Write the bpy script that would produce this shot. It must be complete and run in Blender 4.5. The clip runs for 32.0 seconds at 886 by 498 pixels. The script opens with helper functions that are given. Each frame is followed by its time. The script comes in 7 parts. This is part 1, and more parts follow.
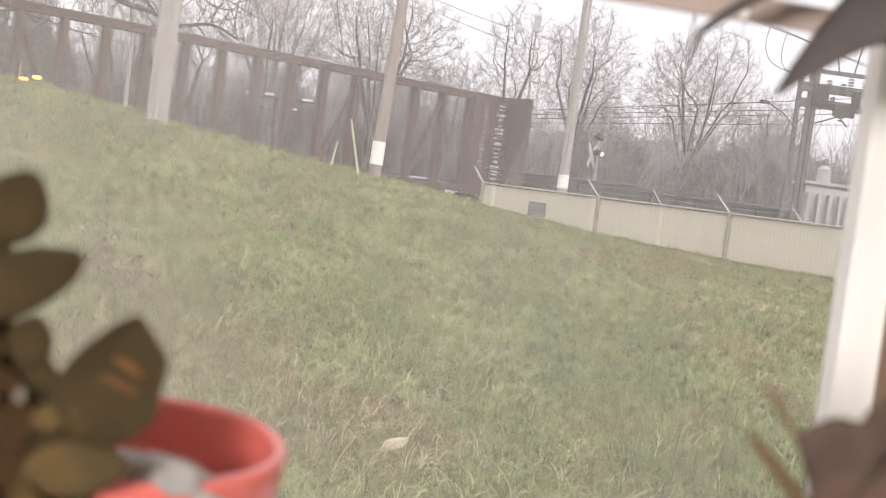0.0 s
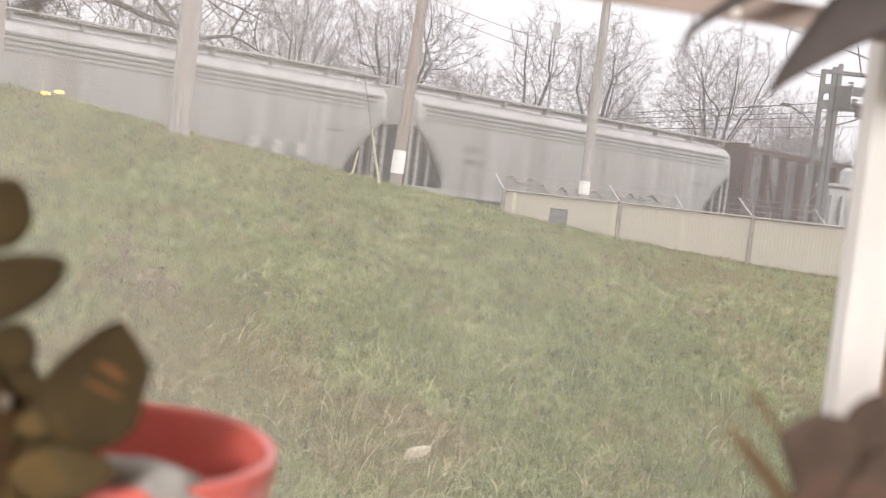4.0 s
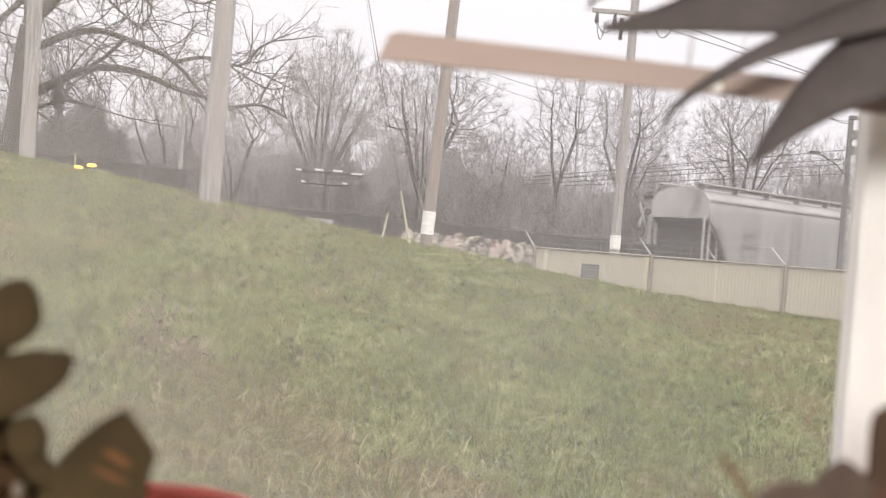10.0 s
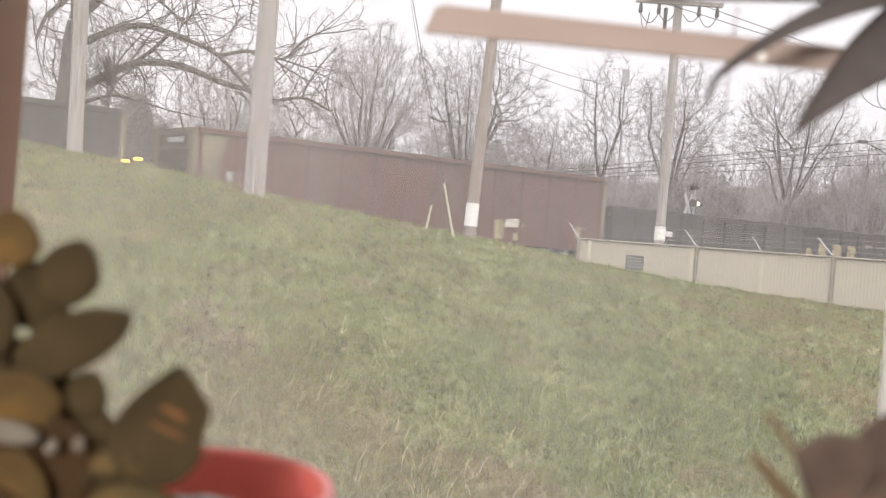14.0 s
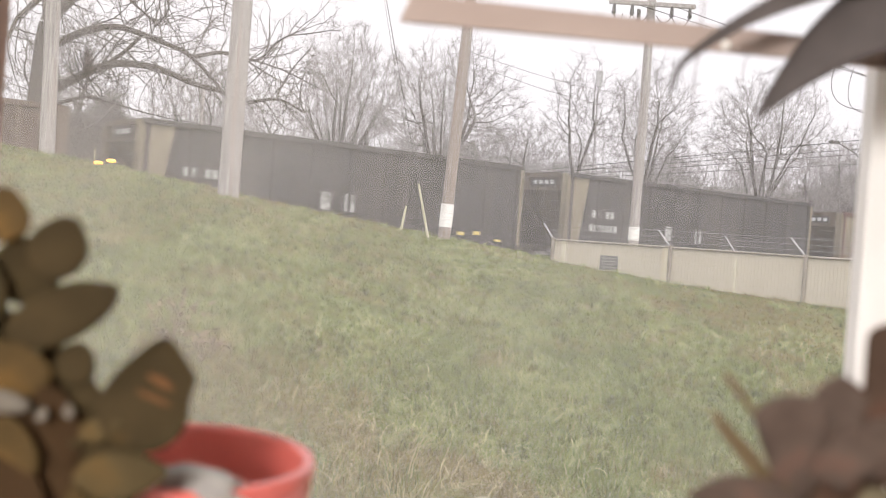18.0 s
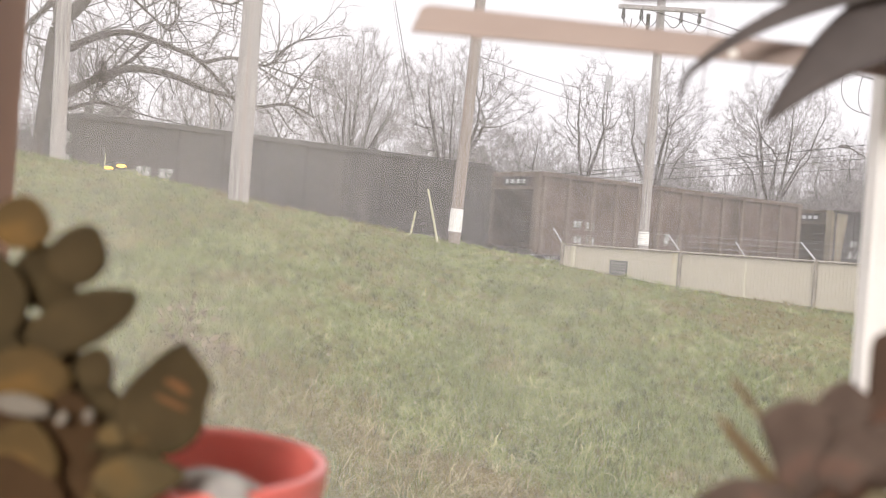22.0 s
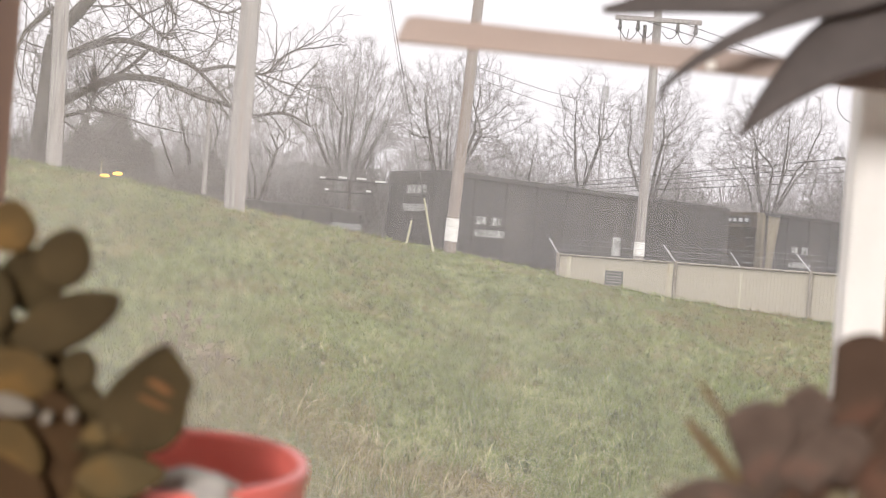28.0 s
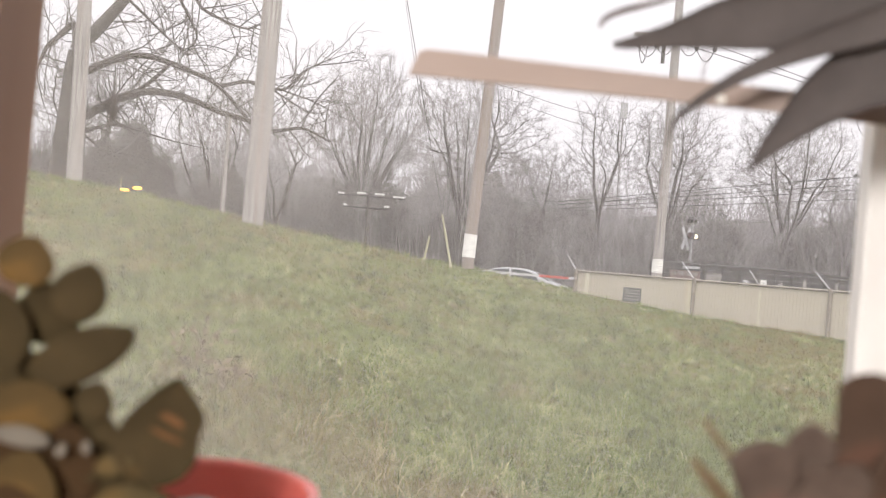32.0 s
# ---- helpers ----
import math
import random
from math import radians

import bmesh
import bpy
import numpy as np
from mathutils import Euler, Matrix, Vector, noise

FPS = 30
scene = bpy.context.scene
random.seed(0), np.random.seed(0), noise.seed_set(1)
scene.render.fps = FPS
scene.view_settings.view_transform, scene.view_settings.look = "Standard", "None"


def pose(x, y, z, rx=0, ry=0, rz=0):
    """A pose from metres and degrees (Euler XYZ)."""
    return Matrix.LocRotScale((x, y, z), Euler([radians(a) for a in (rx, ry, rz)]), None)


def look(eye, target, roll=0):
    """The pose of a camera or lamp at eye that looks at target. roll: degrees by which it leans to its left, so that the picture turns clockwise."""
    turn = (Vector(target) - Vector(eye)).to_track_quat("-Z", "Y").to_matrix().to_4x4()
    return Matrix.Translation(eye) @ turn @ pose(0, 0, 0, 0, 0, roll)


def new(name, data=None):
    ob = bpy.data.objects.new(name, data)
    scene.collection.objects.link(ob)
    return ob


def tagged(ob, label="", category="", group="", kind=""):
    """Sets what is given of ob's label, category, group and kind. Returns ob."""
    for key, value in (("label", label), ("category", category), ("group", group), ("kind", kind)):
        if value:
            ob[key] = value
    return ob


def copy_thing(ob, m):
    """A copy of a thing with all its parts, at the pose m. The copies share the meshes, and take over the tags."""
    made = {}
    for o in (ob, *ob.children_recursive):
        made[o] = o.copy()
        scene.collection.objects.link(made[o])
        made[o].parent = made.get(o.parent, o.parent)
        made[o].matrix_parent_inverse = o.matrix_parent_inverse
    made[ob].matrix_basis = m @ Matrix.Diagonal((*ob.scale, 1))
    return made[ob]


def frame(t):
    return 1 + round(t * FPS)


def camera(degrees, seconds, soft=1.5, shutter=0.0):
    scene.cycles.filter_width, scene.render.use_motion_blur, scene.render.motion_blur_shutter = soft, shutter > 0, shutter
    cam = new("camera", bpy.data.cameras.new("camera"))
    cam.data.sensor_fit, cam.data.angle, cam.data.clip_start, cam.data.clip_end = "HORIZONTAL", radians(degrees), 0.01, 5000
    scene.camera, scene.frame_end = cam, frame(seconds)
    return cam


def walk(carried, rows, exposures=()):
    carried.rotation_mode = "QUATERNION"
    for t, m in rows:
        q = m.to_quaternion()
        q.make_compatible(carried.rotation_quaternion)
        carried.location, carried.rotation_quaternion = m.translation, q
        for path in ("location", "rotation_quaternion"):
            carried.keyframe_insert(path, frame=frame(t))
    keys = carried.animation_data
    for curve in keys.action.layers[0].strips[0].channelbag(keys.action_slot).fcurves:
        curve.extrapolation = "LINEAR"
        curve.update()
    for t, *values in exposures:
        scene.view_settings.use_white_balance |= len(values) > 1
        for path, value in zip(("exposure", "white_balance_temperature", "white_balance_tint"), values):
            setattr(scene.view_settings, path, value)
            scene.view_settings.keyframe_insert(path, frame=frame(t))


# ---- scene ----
cam = camera(40.0, 32.0, soft=1.13, shutter=0.5)
cam.data.dof.use_dof = True
cam.data.dof.focus_distance = 9.0
cam.data.dof.aperture_fstop = 13.0
# seconds, x, y, z, yaw, pitch, roll of the phone held behind the window
PATH = [
    (0.0, -0.0198, 0.0294, 1.6022, -0.414, -2.754, -7.525),
    (0.5, -0.0178, 0.0271, 1.6036, -0.354, -2.729, -7.182),
    (1.0, -0.0147, 0.0288, 1.6032, -0.259, -2.675, -6.806),
    (1.5, -0.0130, 0.0301, 1.6021, -0.143, -2.658, -6.699),
    (2.0, -0.0130, 0.0288, 1.6018, 0.039, -2.601, -6.455),
    (2.5, -0.0109, 0.0283, 1.6021, 0.217, -2.569, -6.384),
    (4.5, -0.0080, 0.0293, 1.6017, 0.695, -2.386, -6.731),
    (5.0, -0.0054, 0.0273, 1.6061, 0.789, -2.167, -6.642),
    (5.5, -0.0028, 0.0265, 1.6069, 0.881, -1.905, -6.517),
    (6.0, -0.0019, 0.0235, 1.6088, 1.001, -1.647, -6.302),
    (6.5, -0.0018, 0.0228, 1.6090, 1.156, -1.386, -5.882),
    (7.0, -0.0003, 0.0214, 1.6079, 1.328, -1.188, -5.491),
    (7.5, 0.0036, 0.0213, 1.6068, 1.491, -1.000, -5.225),
    (8.0, 0.0009, 0.0201, 1.6069, 1.660, -0.787, -5.149),
    (8.5, 0.0026, 0.0179, 1.6095, 1.800, -0.515, -5.020),
    (9.0, 0.0046, 0.0170, 1.6092, 1.909, -0.276, -4.913),
    (9.5, 0.0039, 0.0138, 1.6111, 1.994, -0.024, -4.825),
    (10.0, 0.0033, 0.0119, 1.6102, 2.090, 0.148, -4.805),
    (10.5, 0.0062, 0.0128, 1.6081, 2.264, 0.235, -4.778),
    (11.0, 0.0037, 0.0112, 1.6093, 2.587, 0.228, -4.695),
    (11.5, -0.0011, 0.0125, 1.6049, 3.032, 0.102, -4.739),
    (12.0, -0.0022, 0.0103, 1.6026, 3.520, -0.051, -4.823),
    (12.5, -0.0002, 0.0101, 1.5981, 3.879, -0.163, -4.859),
    (13.0, -0.0018, 0.0076, 1.6001, 4.091, -0.194, -4.919),
    (13.5, 0.0003, 0.0068, 1.6013, 4.152, -0.226, -4.800),
    (14.0, 0.0034, 0.0056, 1.6014, 4.146, -0.388, -4.611),
    (14.5, 0.0019, 0.0055, 1.5988, 4.143, -0.610, -4.470),
    (16.5, -0.0006, -0.0039, 1.6002, 3.910, -0.457, -4.336),
    (17.0, 0.0049, -0.0053, 1.6016, 3.620, -0.300, -4.233),
    (17.5, 0.0032, -0.0096, 1.5962, 3.277, -0.235, -4.251),
    (18.0, 0.0048, -0.0090, 1.5937, 2.957, -0.230, -4.400),
    (18.5, 0.0063, -0.0099, 1.5937, 2.796, -0.255, -4.483),
    (19.0, 0.0042, -0.0090, 1.5952, 2.851, -0.245, -4.448),
    (19.5, 0.0045, -0.0096, 1.5950, 3.019, -0.190, -4.485),
    (20.0, 0.0037, -0.0112, 1.5964, 3.223, -0.090, -4.428),
    (20.5, 0.0029, -0.0127, 1.5968, 3.371, 0.003, -4.382),
    (21.0, 0.0048, -0.0143, 1.5955, 3.434, 0.053, -4.447),
    (21.5, 0.0060, -0.0150, 1.5953, 3.442, 0.039, -4.377),
    (22.0, 0.0045, -0.0158, 1.5944, 3.404, -0.038, -4.376),
    (22.5, 0.0053, -0.0179, 1.5938, 3.324, -0.201, -4.328),
    (23.0, 0.0060, -0.0181, 1.5936, 3.211, -0.391, -4.334),
    (23.5, 0.0088, -0.0170, 1.5887, 3.080, -0.604, -4.416),
    (24.0, 0.0115, -0.0171, 1.5906, 3.008, -0.748, -4.490),
    (24.5, 0.0056, -0.0192, 1.5924, 2.975, -0.796, -4.546),
    (25.0, 0.0054, -0.0216, 1.5901, 2.967, -0.719, -4.610),
    (25.5, 0.0070, -0.0220, 1.5892, 2.971, -0.526, -4.637),
    (27.5, 0.0089, -0.0234, 1.5909, 3.100, 0.263, -4.520),
    (28.0, 0.0108, -0.0245, 1.5936, 3.213, 0.425, -4.688),
    (28.5, 0.0089, -0.0271, 1.5952, 3.375, 0.607, -4.767),
    (29.0, 0.0087, -0.0281, 1.5969, 3.532, 0.733, -4.812),
    (29.5, 0.0102, -0.0280, 1.5955, 3.661, 0.821, -4.767),
    (30.0, 0.0098, -0.0275, 1.5944, 3.755, 0.887, -4.707),
    (30.5, 0.0111, -0.0288, 1.5966, 3.785, 0.972, -4.623),
    (31.0, 0.0115, -0.0295, 1.5967, 3.777, 1.086, -4.687),
    (31.5, 0.0118, -0.0310, 1.5980, 3.823, 1.166, -4.757),
    (32.0, 0.0133, -0.0298, 1.6003, 4.057, 1.085, -5.005),
]
walk(cam, [(t, pose(x, y, z, 90 + pitch, roll, yaw)) for t, x, y, z, yaw, pitch, roll in PATH],
     exposures=((0.0, 0.50), (5.0, 0.45), (9.0, 0.38), (13.0, 0.41), (19.0, 0.51), (25.0, 0.54), (28.0, 0.47), (32.0, 0.44)))

# ---- sky and sun: bright overcast ----
world = bpy.data.worlds.new("overcast_sky")
scene.world = world
world.use_nodes = True
wn = world.node_tree
sky = wn.nodes.new("ShaderNodeTexSky")
sky.sky_type = "NISHITA"
sky.sun_disc = False
sky.sun_elevation, sky.sun_rotation = radians(48), radians(150)
sky.air_density, sky.dust_density, sky.ozone_density = 1.0, 1.0, 1.0
grey = wn.nodes.new("ShaderNodeHueSaturation")
grey.inputs["Saturation"].default_value = 0.15
grey.inputs["Value"].default_value = 0.10
cloud = wn.nodes.new("ShaderNodeMix")
cloud.data_type = "RGBA"
cloud.inputs["Factor"].default_value = 0.8
cloud.inputs["B"].default_value = (0.95, 0.91, 0.955, 1)
wn.links.new(sky.outputs["Color"], grey.inputs["Color"])
wn.links.new(grey.outputs["Color"], cloud.inputs["A"])
# an overcast sky is brighter overhead than at the horizon
dome = wn.nodes.new("ShaderNodeTexCoord")
axes = wn.nodes.new("ShaderNodeSeparateXYZ")
wn.links.new(dome.outputs["Generated"], axes.inputs["Vector"])
square = wn.nodes.new("ShaderNodeMath")
square.operation = "MULTIPLY"
wn.links.new(axes.outputs["Z"], square.inputs[0])
wn.links.new(axes.outputs["Z"], square.inputs[1])
rise = wn.nodes.new("ShaderNodeMapRange")
rise.inputs["To Min"].default_value, rise.inputs["To Max"].default_value = 0.88, 4.0
wn.links.new(square.outputs[0], rise.inputs["Value"])
wn.links.new(cloud.outputs["Result"], wn.nodes["Background"].inputs["Color"])
wn.links.new(rise.outputs["Result"], wn.nodes["Background"].inputs["Strength"])
sun_data = bpy.data.lights.new("sun", "SUN")
sun_data.energy, sun_data.angle, sun_data.color = 1.5, radians(25), (1.0, 0.96, 0.9)
sun = new("sun", sun_data)
sun.matrix_world = look((20, -30, 60), (0, 10, 0))
ROOM_LAMP = 51.0  # watts of the unseen lamp added to the room


# ---- materials ----
def shader(name, rough=0.7, metal=0.0, spec=0.4):
    m = bpy.data.materials.new(name)
    m.use_nodes = True
    b = m.node_tree.nodes["Principled BSDF"]
    b.inputs["Roughness"].default_value = rough
    b.inputs["Metallic"].default_value = metal
    b.inputs["Specular IOR Level"].default_value = spec
    return m, m.node_tree, b


def noise_of(nt, scale, detail=5, stretch=(1, 1, 1), space="Object"):
    co = nt.nodes.new("ShaderNodeTexCoord")
    mp = nt.nodes.new("ShaderNodeMapping")
    mp.inputs["Scale"].default_value = stretch
    nz = nt.nodes.new("ShaderNodeTexNoise")
    nz.inputs["Scale"].default_value = scale
    nz.inputs["Detail"].default_value = detail
    nt.links.new(co.outputs[space], mp.inputs["Vector"])
    nt.links.new(mp.outputs["Vector"], nz.inputs["Vector"])
    return nz.outputs["Fac"]


def ramp(nt, fac, stops):
    r = nt.nodes.new("ShaderNodeValToRGB")
    els = r.color_ramp.elements
    while len(els) < len(stops):
        els.new(0.5)
    for e, (at, col) in zip(els, stops):
        e.position, e.color = at, (*col, 1)
    nt.links.new(fac, r.inputs["Fac"])
    return r.outputs["Color"]


def mixed(nt, a, b, fac, mode="MIX"):
    mx = nt.nodes.new("ShaderNodeMix")
    mx.data_type, mx.blend_type = "RGBA", mode
    for value, socket in ((a, mx.inputs["A"]), (b, mx.inputs["B"])):
        if isinstance(value, tuple):
            socket.default_value = (*value, 1)
        else:
            nt.links.new(value, socket)
    if isinstance(fac, float):
        mx.inputs["Factor"].default_value = fac
    else:
        nt.links.new(fac, mx.inputs["Factor"])
    return mx.outputs["Result"]


def bumped(nt, b, fac, strength=0.3, distance=0.01):
    bp = nt.nodes.new("ShaderNodeBump")
    bp.inputs["Strength"].default_value = strength
    bp.inputs["Distance"].default_value = distance
    nt.links.new(fac, bp.inputs["Height"])
    nt.links.new(bp.outputs["Normal"], b.inputs["Normal"])


def surface(name, dark, light, scale=3.0, stretch=(1, 1, 1), rough=0.7, metal=0.0, stain=None, stain_scale=0.6,
            stain_at=(0.55, 0.75), bump=0.2, bump_d=0.01, spec=0.4, per_object=0.0):
    """Two tones by fine noise, a stain tone by broad noise, and relief."""
    m, nt, b = shader(name, rough, metal, spec)
    fine = noise_of(nt, scale, 6, stretch)
    col = ramp(nt, fine, [(0.3, dark), (0.7, light)])
    if stain:
        broad = noise_of(nt, stain_scale, 4, stretch)
        mask = ramp(nt, broad, [(stain_at[0], (0, 0, 0)), (stain_at[1], (1, 1, 1))])
        col = mixed(nt, col, stain, mask)
    if per_object:
        info = nt.nodes.new("ShaderNodeObjectInfo")
        tone = ramp(nt, info.outputs["Random"], [(0.0, (1 - per_object,) * 3), (1.0, (1, 1, 1))])
        col = mixed(nt, col, tone, 1.0, "MULTIPLY")
    nt.links.new(col, b.inputs["Base Color"])
    if bump:
        bumped(nt, b, fine, bump, bump_d)
    return m


def ground_material():
    m, nt, b = shader("turf", 0.95, 0, 0.1)
    broad = noise_of(nt, 0.35, 5)
    fine = noise_of(nt, 9.0, 8)
    patch = noise_of(nt, 1.3, 6)
    green = ramp(nt, fine, [(0.3, (0.040, 0.049, 0.016)), (0.7, (0.105, 0.122, 0.038))])
    straw = ramp(nt, fine, [(0.3, (0.05, 0.039, 0.018)), (0.7, (0.17, 0.135, 0.06))])
    where = mixed(nt, broad, patch, 0.6)
    mask = ramp(nt, where, [(0.44, (0, 0, 0)), (0.60, (1, 1, 1))])
    nt.links.new(mixed(nt, green, straw, mask), b.inputs["Base Color"])
    bumped(nt, b, fine, 0.8, 0.05)
    return m


def blade_material(name, tones):
    """Thin leaves, tinted one by one, that let part of the light through."""
    m, nt, b = shader(name, 0.75, 0, 0.2)
    geo = nt.nodes.new("ShaderNodeNewGeometry")
    n = len(tones)
    tint = ramp(nt, geo.outputs["Random Per Island"], [(i / (n - 1), c) for i, c in enumerate(tones)])
    nt.links.new(tint, b.inputs["Base Color"])
    thin = nt.nodes.new("ShaderNodeBsdfTranslucent")
    nt.links.new(tint, thin.inputs["Color"])
    mix = nt.nodes.new("ShaderNodeMixShader")
    mix.inputs["Fac"].default_value = 0.4
    nt.links.new(b.outputs["BSDF"], mix.inputs[1])
    nt.links.new(thin.outputs["BSDF"], mix.inputs[2])
    nt.links.new(mix.outputs["Shader"], nt.nodes["Material Output"].inputs["Surface"])
    return m


def veil_material(name, cover, tone, pitch=0.0, drift=0.0):
    """Thin dusty layer that lets most light straight through and scatters the rest."""
    m = bpy.data.materials.new(name)
    m.use_nodes = True
    nt = m.node_tree
    nt.nodes.remove(nt.nodes["Principled BSDF"])
    clear = nt.nodes.new("ShaderNodeBsdfTransparent")
    dust = nt.nodes.new("ShaderNodeBsdfTranslucent")
    dust.inputs["Color"].default_value = (*tone, 1)
    mix = nt.nodes.new("ShaderNodeMixShader")
    broad = noise_of(nt, 7.0, 4)
    r = nt.nodes.new("ShaderNodeMapRange")
    r.inputs["From Min"].default_value, r.inputs["From Max"].default_value = 0.3, 0.7
    r.inputs["To Min"].default_value, r.inputs["To Max"].default_value = cover * 0.80, cover * 1.20
    nt.links.new(broad, r.inputs["Value"])
    fac = r.outputs["Result"]
    if drift:
        # dust lies thicker to one side; haze fading downwards is put into the cover
        side = nt.nodes.new("ShaderNodeSeparateXYZ")
        place = nt.nodes.new("ShaderNodeTexCoord")
        nt.links.new(place.outputs["Object"], side.inputs["Vector"])
        more = nt.nodes.new("ShaderNodeMapRange")
        more.inputs["From Min"].default_value, more.inputs["From Max"].default_value = -0.26, 0.10
        more.inputs["To Min"].default_value, more.inputs["To Max"].default_value = 1 + drift, 1.0
        nt.links.new(side.outputs["X"], more.inputs["Value"])
        tint = nt.nodes.new("ShaderNodeMapRange")
        tint.inputs["From Min"].default_value, tint.inputs["From Max"].default_value = -0.20, 0.03
        tint.inputs["To Min"].default_value, tint.inputs["To Max"].default_value = 1.0, 0.0
        nt.links.new(side.outputs["X"], tint.inputs["Value"])
        nt.links.new(mixed(nt, tone, (0.99, 0.915, 0.845), tint.outputs["Result"]), dust.inputs["Color"])
        grow_fac = nt.nodes.new("ShaderNodeMath")
        grow_fac.operation = "MULTIPLY"
        nt.links.new(fac, grow_fac.inputs[0])
        nt.links.new(more.outputs["Result"], grow_fac.inputs[1])
        fac = grow_fac.outputs[0]
        foot = nt.nodes.new("ShaderNodeMapRange")
        foot.inputs["From Min"].default_value, foot.inputs["From Max"].default_value = 1.46, 1.66
        foot.inputs["To Min"].default_value, foot.inputs["To Max"].default_value = 0.66, 1.06
        nt.links.new(side.outputs["Z"], foot.inputs["Value"])
        thin = nt.nodes.new("ShaderNodeMath")
        thin.operation = "MULTIPLY"
        nt.links.new(fac, thin.inputs[0])
        nt.links.new(foot.outputs["Result"], thin.inputs[1])
        fac = thin.outputs[0]
    if pitch:
        # woven strands both ways, each denser along its middle
        co = nt.nodes.new("ShaderNodeTexCoord")
        xyz = nt.nodes.new("ShaderNodeSeparateXYZ")
        nt.links.new(co.outputs["Object"], xyz.inputs["Vector"])
        waves = []
        for axis in ("X", "Z"):
            k = nt.nodes.new("ShaderNodeMath")
            k.operation = "MULTIPLY"
            k.inputs[1].default_value = 2 * math.pi / pitch
            nt.links.new(xyz.outputs[axis], k.inputs[0])
            w = nt.nodes.new("ShaderNodeMath")
            w.operation = "COSINE"
            nt.links.new(k.outputs[0], w.inputs[0])
            waves.append(w.outputs[0])
        top = nt.nodes.new("ShaderNodeMath")
        top.operation = "MAXIMUM"
        nt.links.new(waves[0], top.inputs[0])
        nt.links.new(waves[1], top.inputs[1])
        m2 = nt.nodes.new("ShaderNodeMapRange")
        m2.inputs["From Min"].default_value, m2.inputs["From Max"].default_value = 0.2, 1.0
        m2.inputs["To Min"].default_value, m2.inputs["To Max"].default_value = 0.35, 2.2
        nt.links.new(top.outputs[0], m2.inputs["Value"])
        ml = nt.nodes.new("ShaderNodeMath")
        ml.operation = "MULTIPLY"
        nt.links.new(fac, ml.inputs[0])
        nt.links.new(m2.outputs["Result"], ml.inputs[1])
        fac = ml.outputs[0]
    nt.links.new(fac, mix.inputs["Fac"])
    nt.links.new(clear.outputs["BSDF"], mix.inputs[1])
    nt.links.new(dust.outputs["BSDF"], mix.inputs[2])
    nt.links.new(mix.outputs["Shader"], nt.nodes["Material Output"].inputs["Surface"])
    return m


def glow_material(name, colour, strength):
    m, nt, b = shader(name, 0.3)
    b.inputs["Base Color"].default_value = (*colour, 1)
    b.inputs["Emission Color"].default_value = (*colour, 1)
    b.inputs["Emission Strength"].default_value = strength
    return m


TURF = ground_material()
GRASS = blade_material("grass_blades", [(0.034, 0.054, 0.016), (0.090, 0.124, 0.036), (0.150, 0.182, 0.054), (0.100, 0.132, 0.041), (0.26, 0.275, 0.105)])
# next two: lit tips and shaded gaps of the grass as separate colours
GRASS_PALE = blade_material("sunlit_grass_blades", [(0.15, 0.180, 0.062), (0.26, 0.280, 0.115), (0.20, 0.225, 0.080), (0.47, 0.46, 0.24)])
GRASS_SHADED = blade_material("shaded_grass_blades", [(0.036, 0.052, 0.019), (0.054, 0.076, 0.027), (0.080, 0.104, 0.038)])
STRAW = blade_material("straw_blades", [(0.140, 0.115, 0.046), (0.27, 0.225, 0.100), (0.085, 0.068, 0.029), (0.19, 0.158, 0.066)])
BLEACHED = blade_material("bleached_blades", [(0.28, 0.24, 0.120), (0.48, 0.44, 0.26), (0.36, 0.31, 0.17)])
POLE_GREY = surface("weathered_pole", (0.18, 0.167, 0.160), (0.42, 0.395, 0.378), 2.4, (18, 18, 0.35), 0.9, stain=(0.29, 0.240, 0.215), stain_scale=0.9, stain_at=(0.5, 0.75), bump=0.5)
POLE_BROWN = surface("brown_weathered_pole", (0.15, 0.128, 0.115), (0.34, 0.298, 0.272), 2.4, (18, 18, 0.35), 0.9, stain=(0.25, 0.185, 0.15), stain_scale=0.7, stain_at=(0.45, 0.7), bump=0.5)
WHITE_BAND = surface("white_paint", (0.62, 0.6, 0.57), (0.8, 0.79, 0.76), 12, rough=0.6)
SLAT = surface("tan_fence_slat", (0.39, 0.352, 0.278), (0.51, 0.468, 0.378), 3, (1, 1, 0.3), 0.6, stain=(0.30, 0.275, 0.205), stain_scale=1.2, per_object=0.05)
PALE_BOARD = surface("pale_cream_board", (0.46, 0.42, 0.31), (0.62, 0.58, 0.46), 6, (1, 1, 0.2), 0.7, stain=(0.34, 0.26, 0.16), stain_scale=3.0)
SIGN_BAR = surface("faded_sign_bar", (0.20, 0.195, 0.18), (0.28, 0.27, 0.25), 9, rough=0.7)
GALV = surface("galvanised_steel", (0.24, 0.24, 0.24), (0.36, 0.36, 0.36), 15, rough=0.55, metal=0.4)
# darker copy of the galvanised steel; being backlit is put into its colour
BACKLIT_GALV = surface("backlit_weathered_steel", (0.075, 0.076, 0.078), (0.15, 0.15, 0.152), 9, (1, 1, 0.3), rough=0.7, metal=0.2, stain=(0.10, 0.085, 0.075), stain_scale=2.0)
RUST_STEEL = surface("rusty_rail", (0.10, 0.06, 0.04), (0.2, 0.14, 0.1), 20, rough=0.6, metal=0.4)
BALLAST = surface("ballast_stone", (0.10, 0.095, 0.09), (0.30, 0.28, 0.26), 25, rough=0.95, bump=0.8, bump_d=0.04)
FENCE_POST = surface("dull_tan_post", (0.17, 0.15, 0.12), (0.26, 0.23, 0.19), 8, rough=0.6)
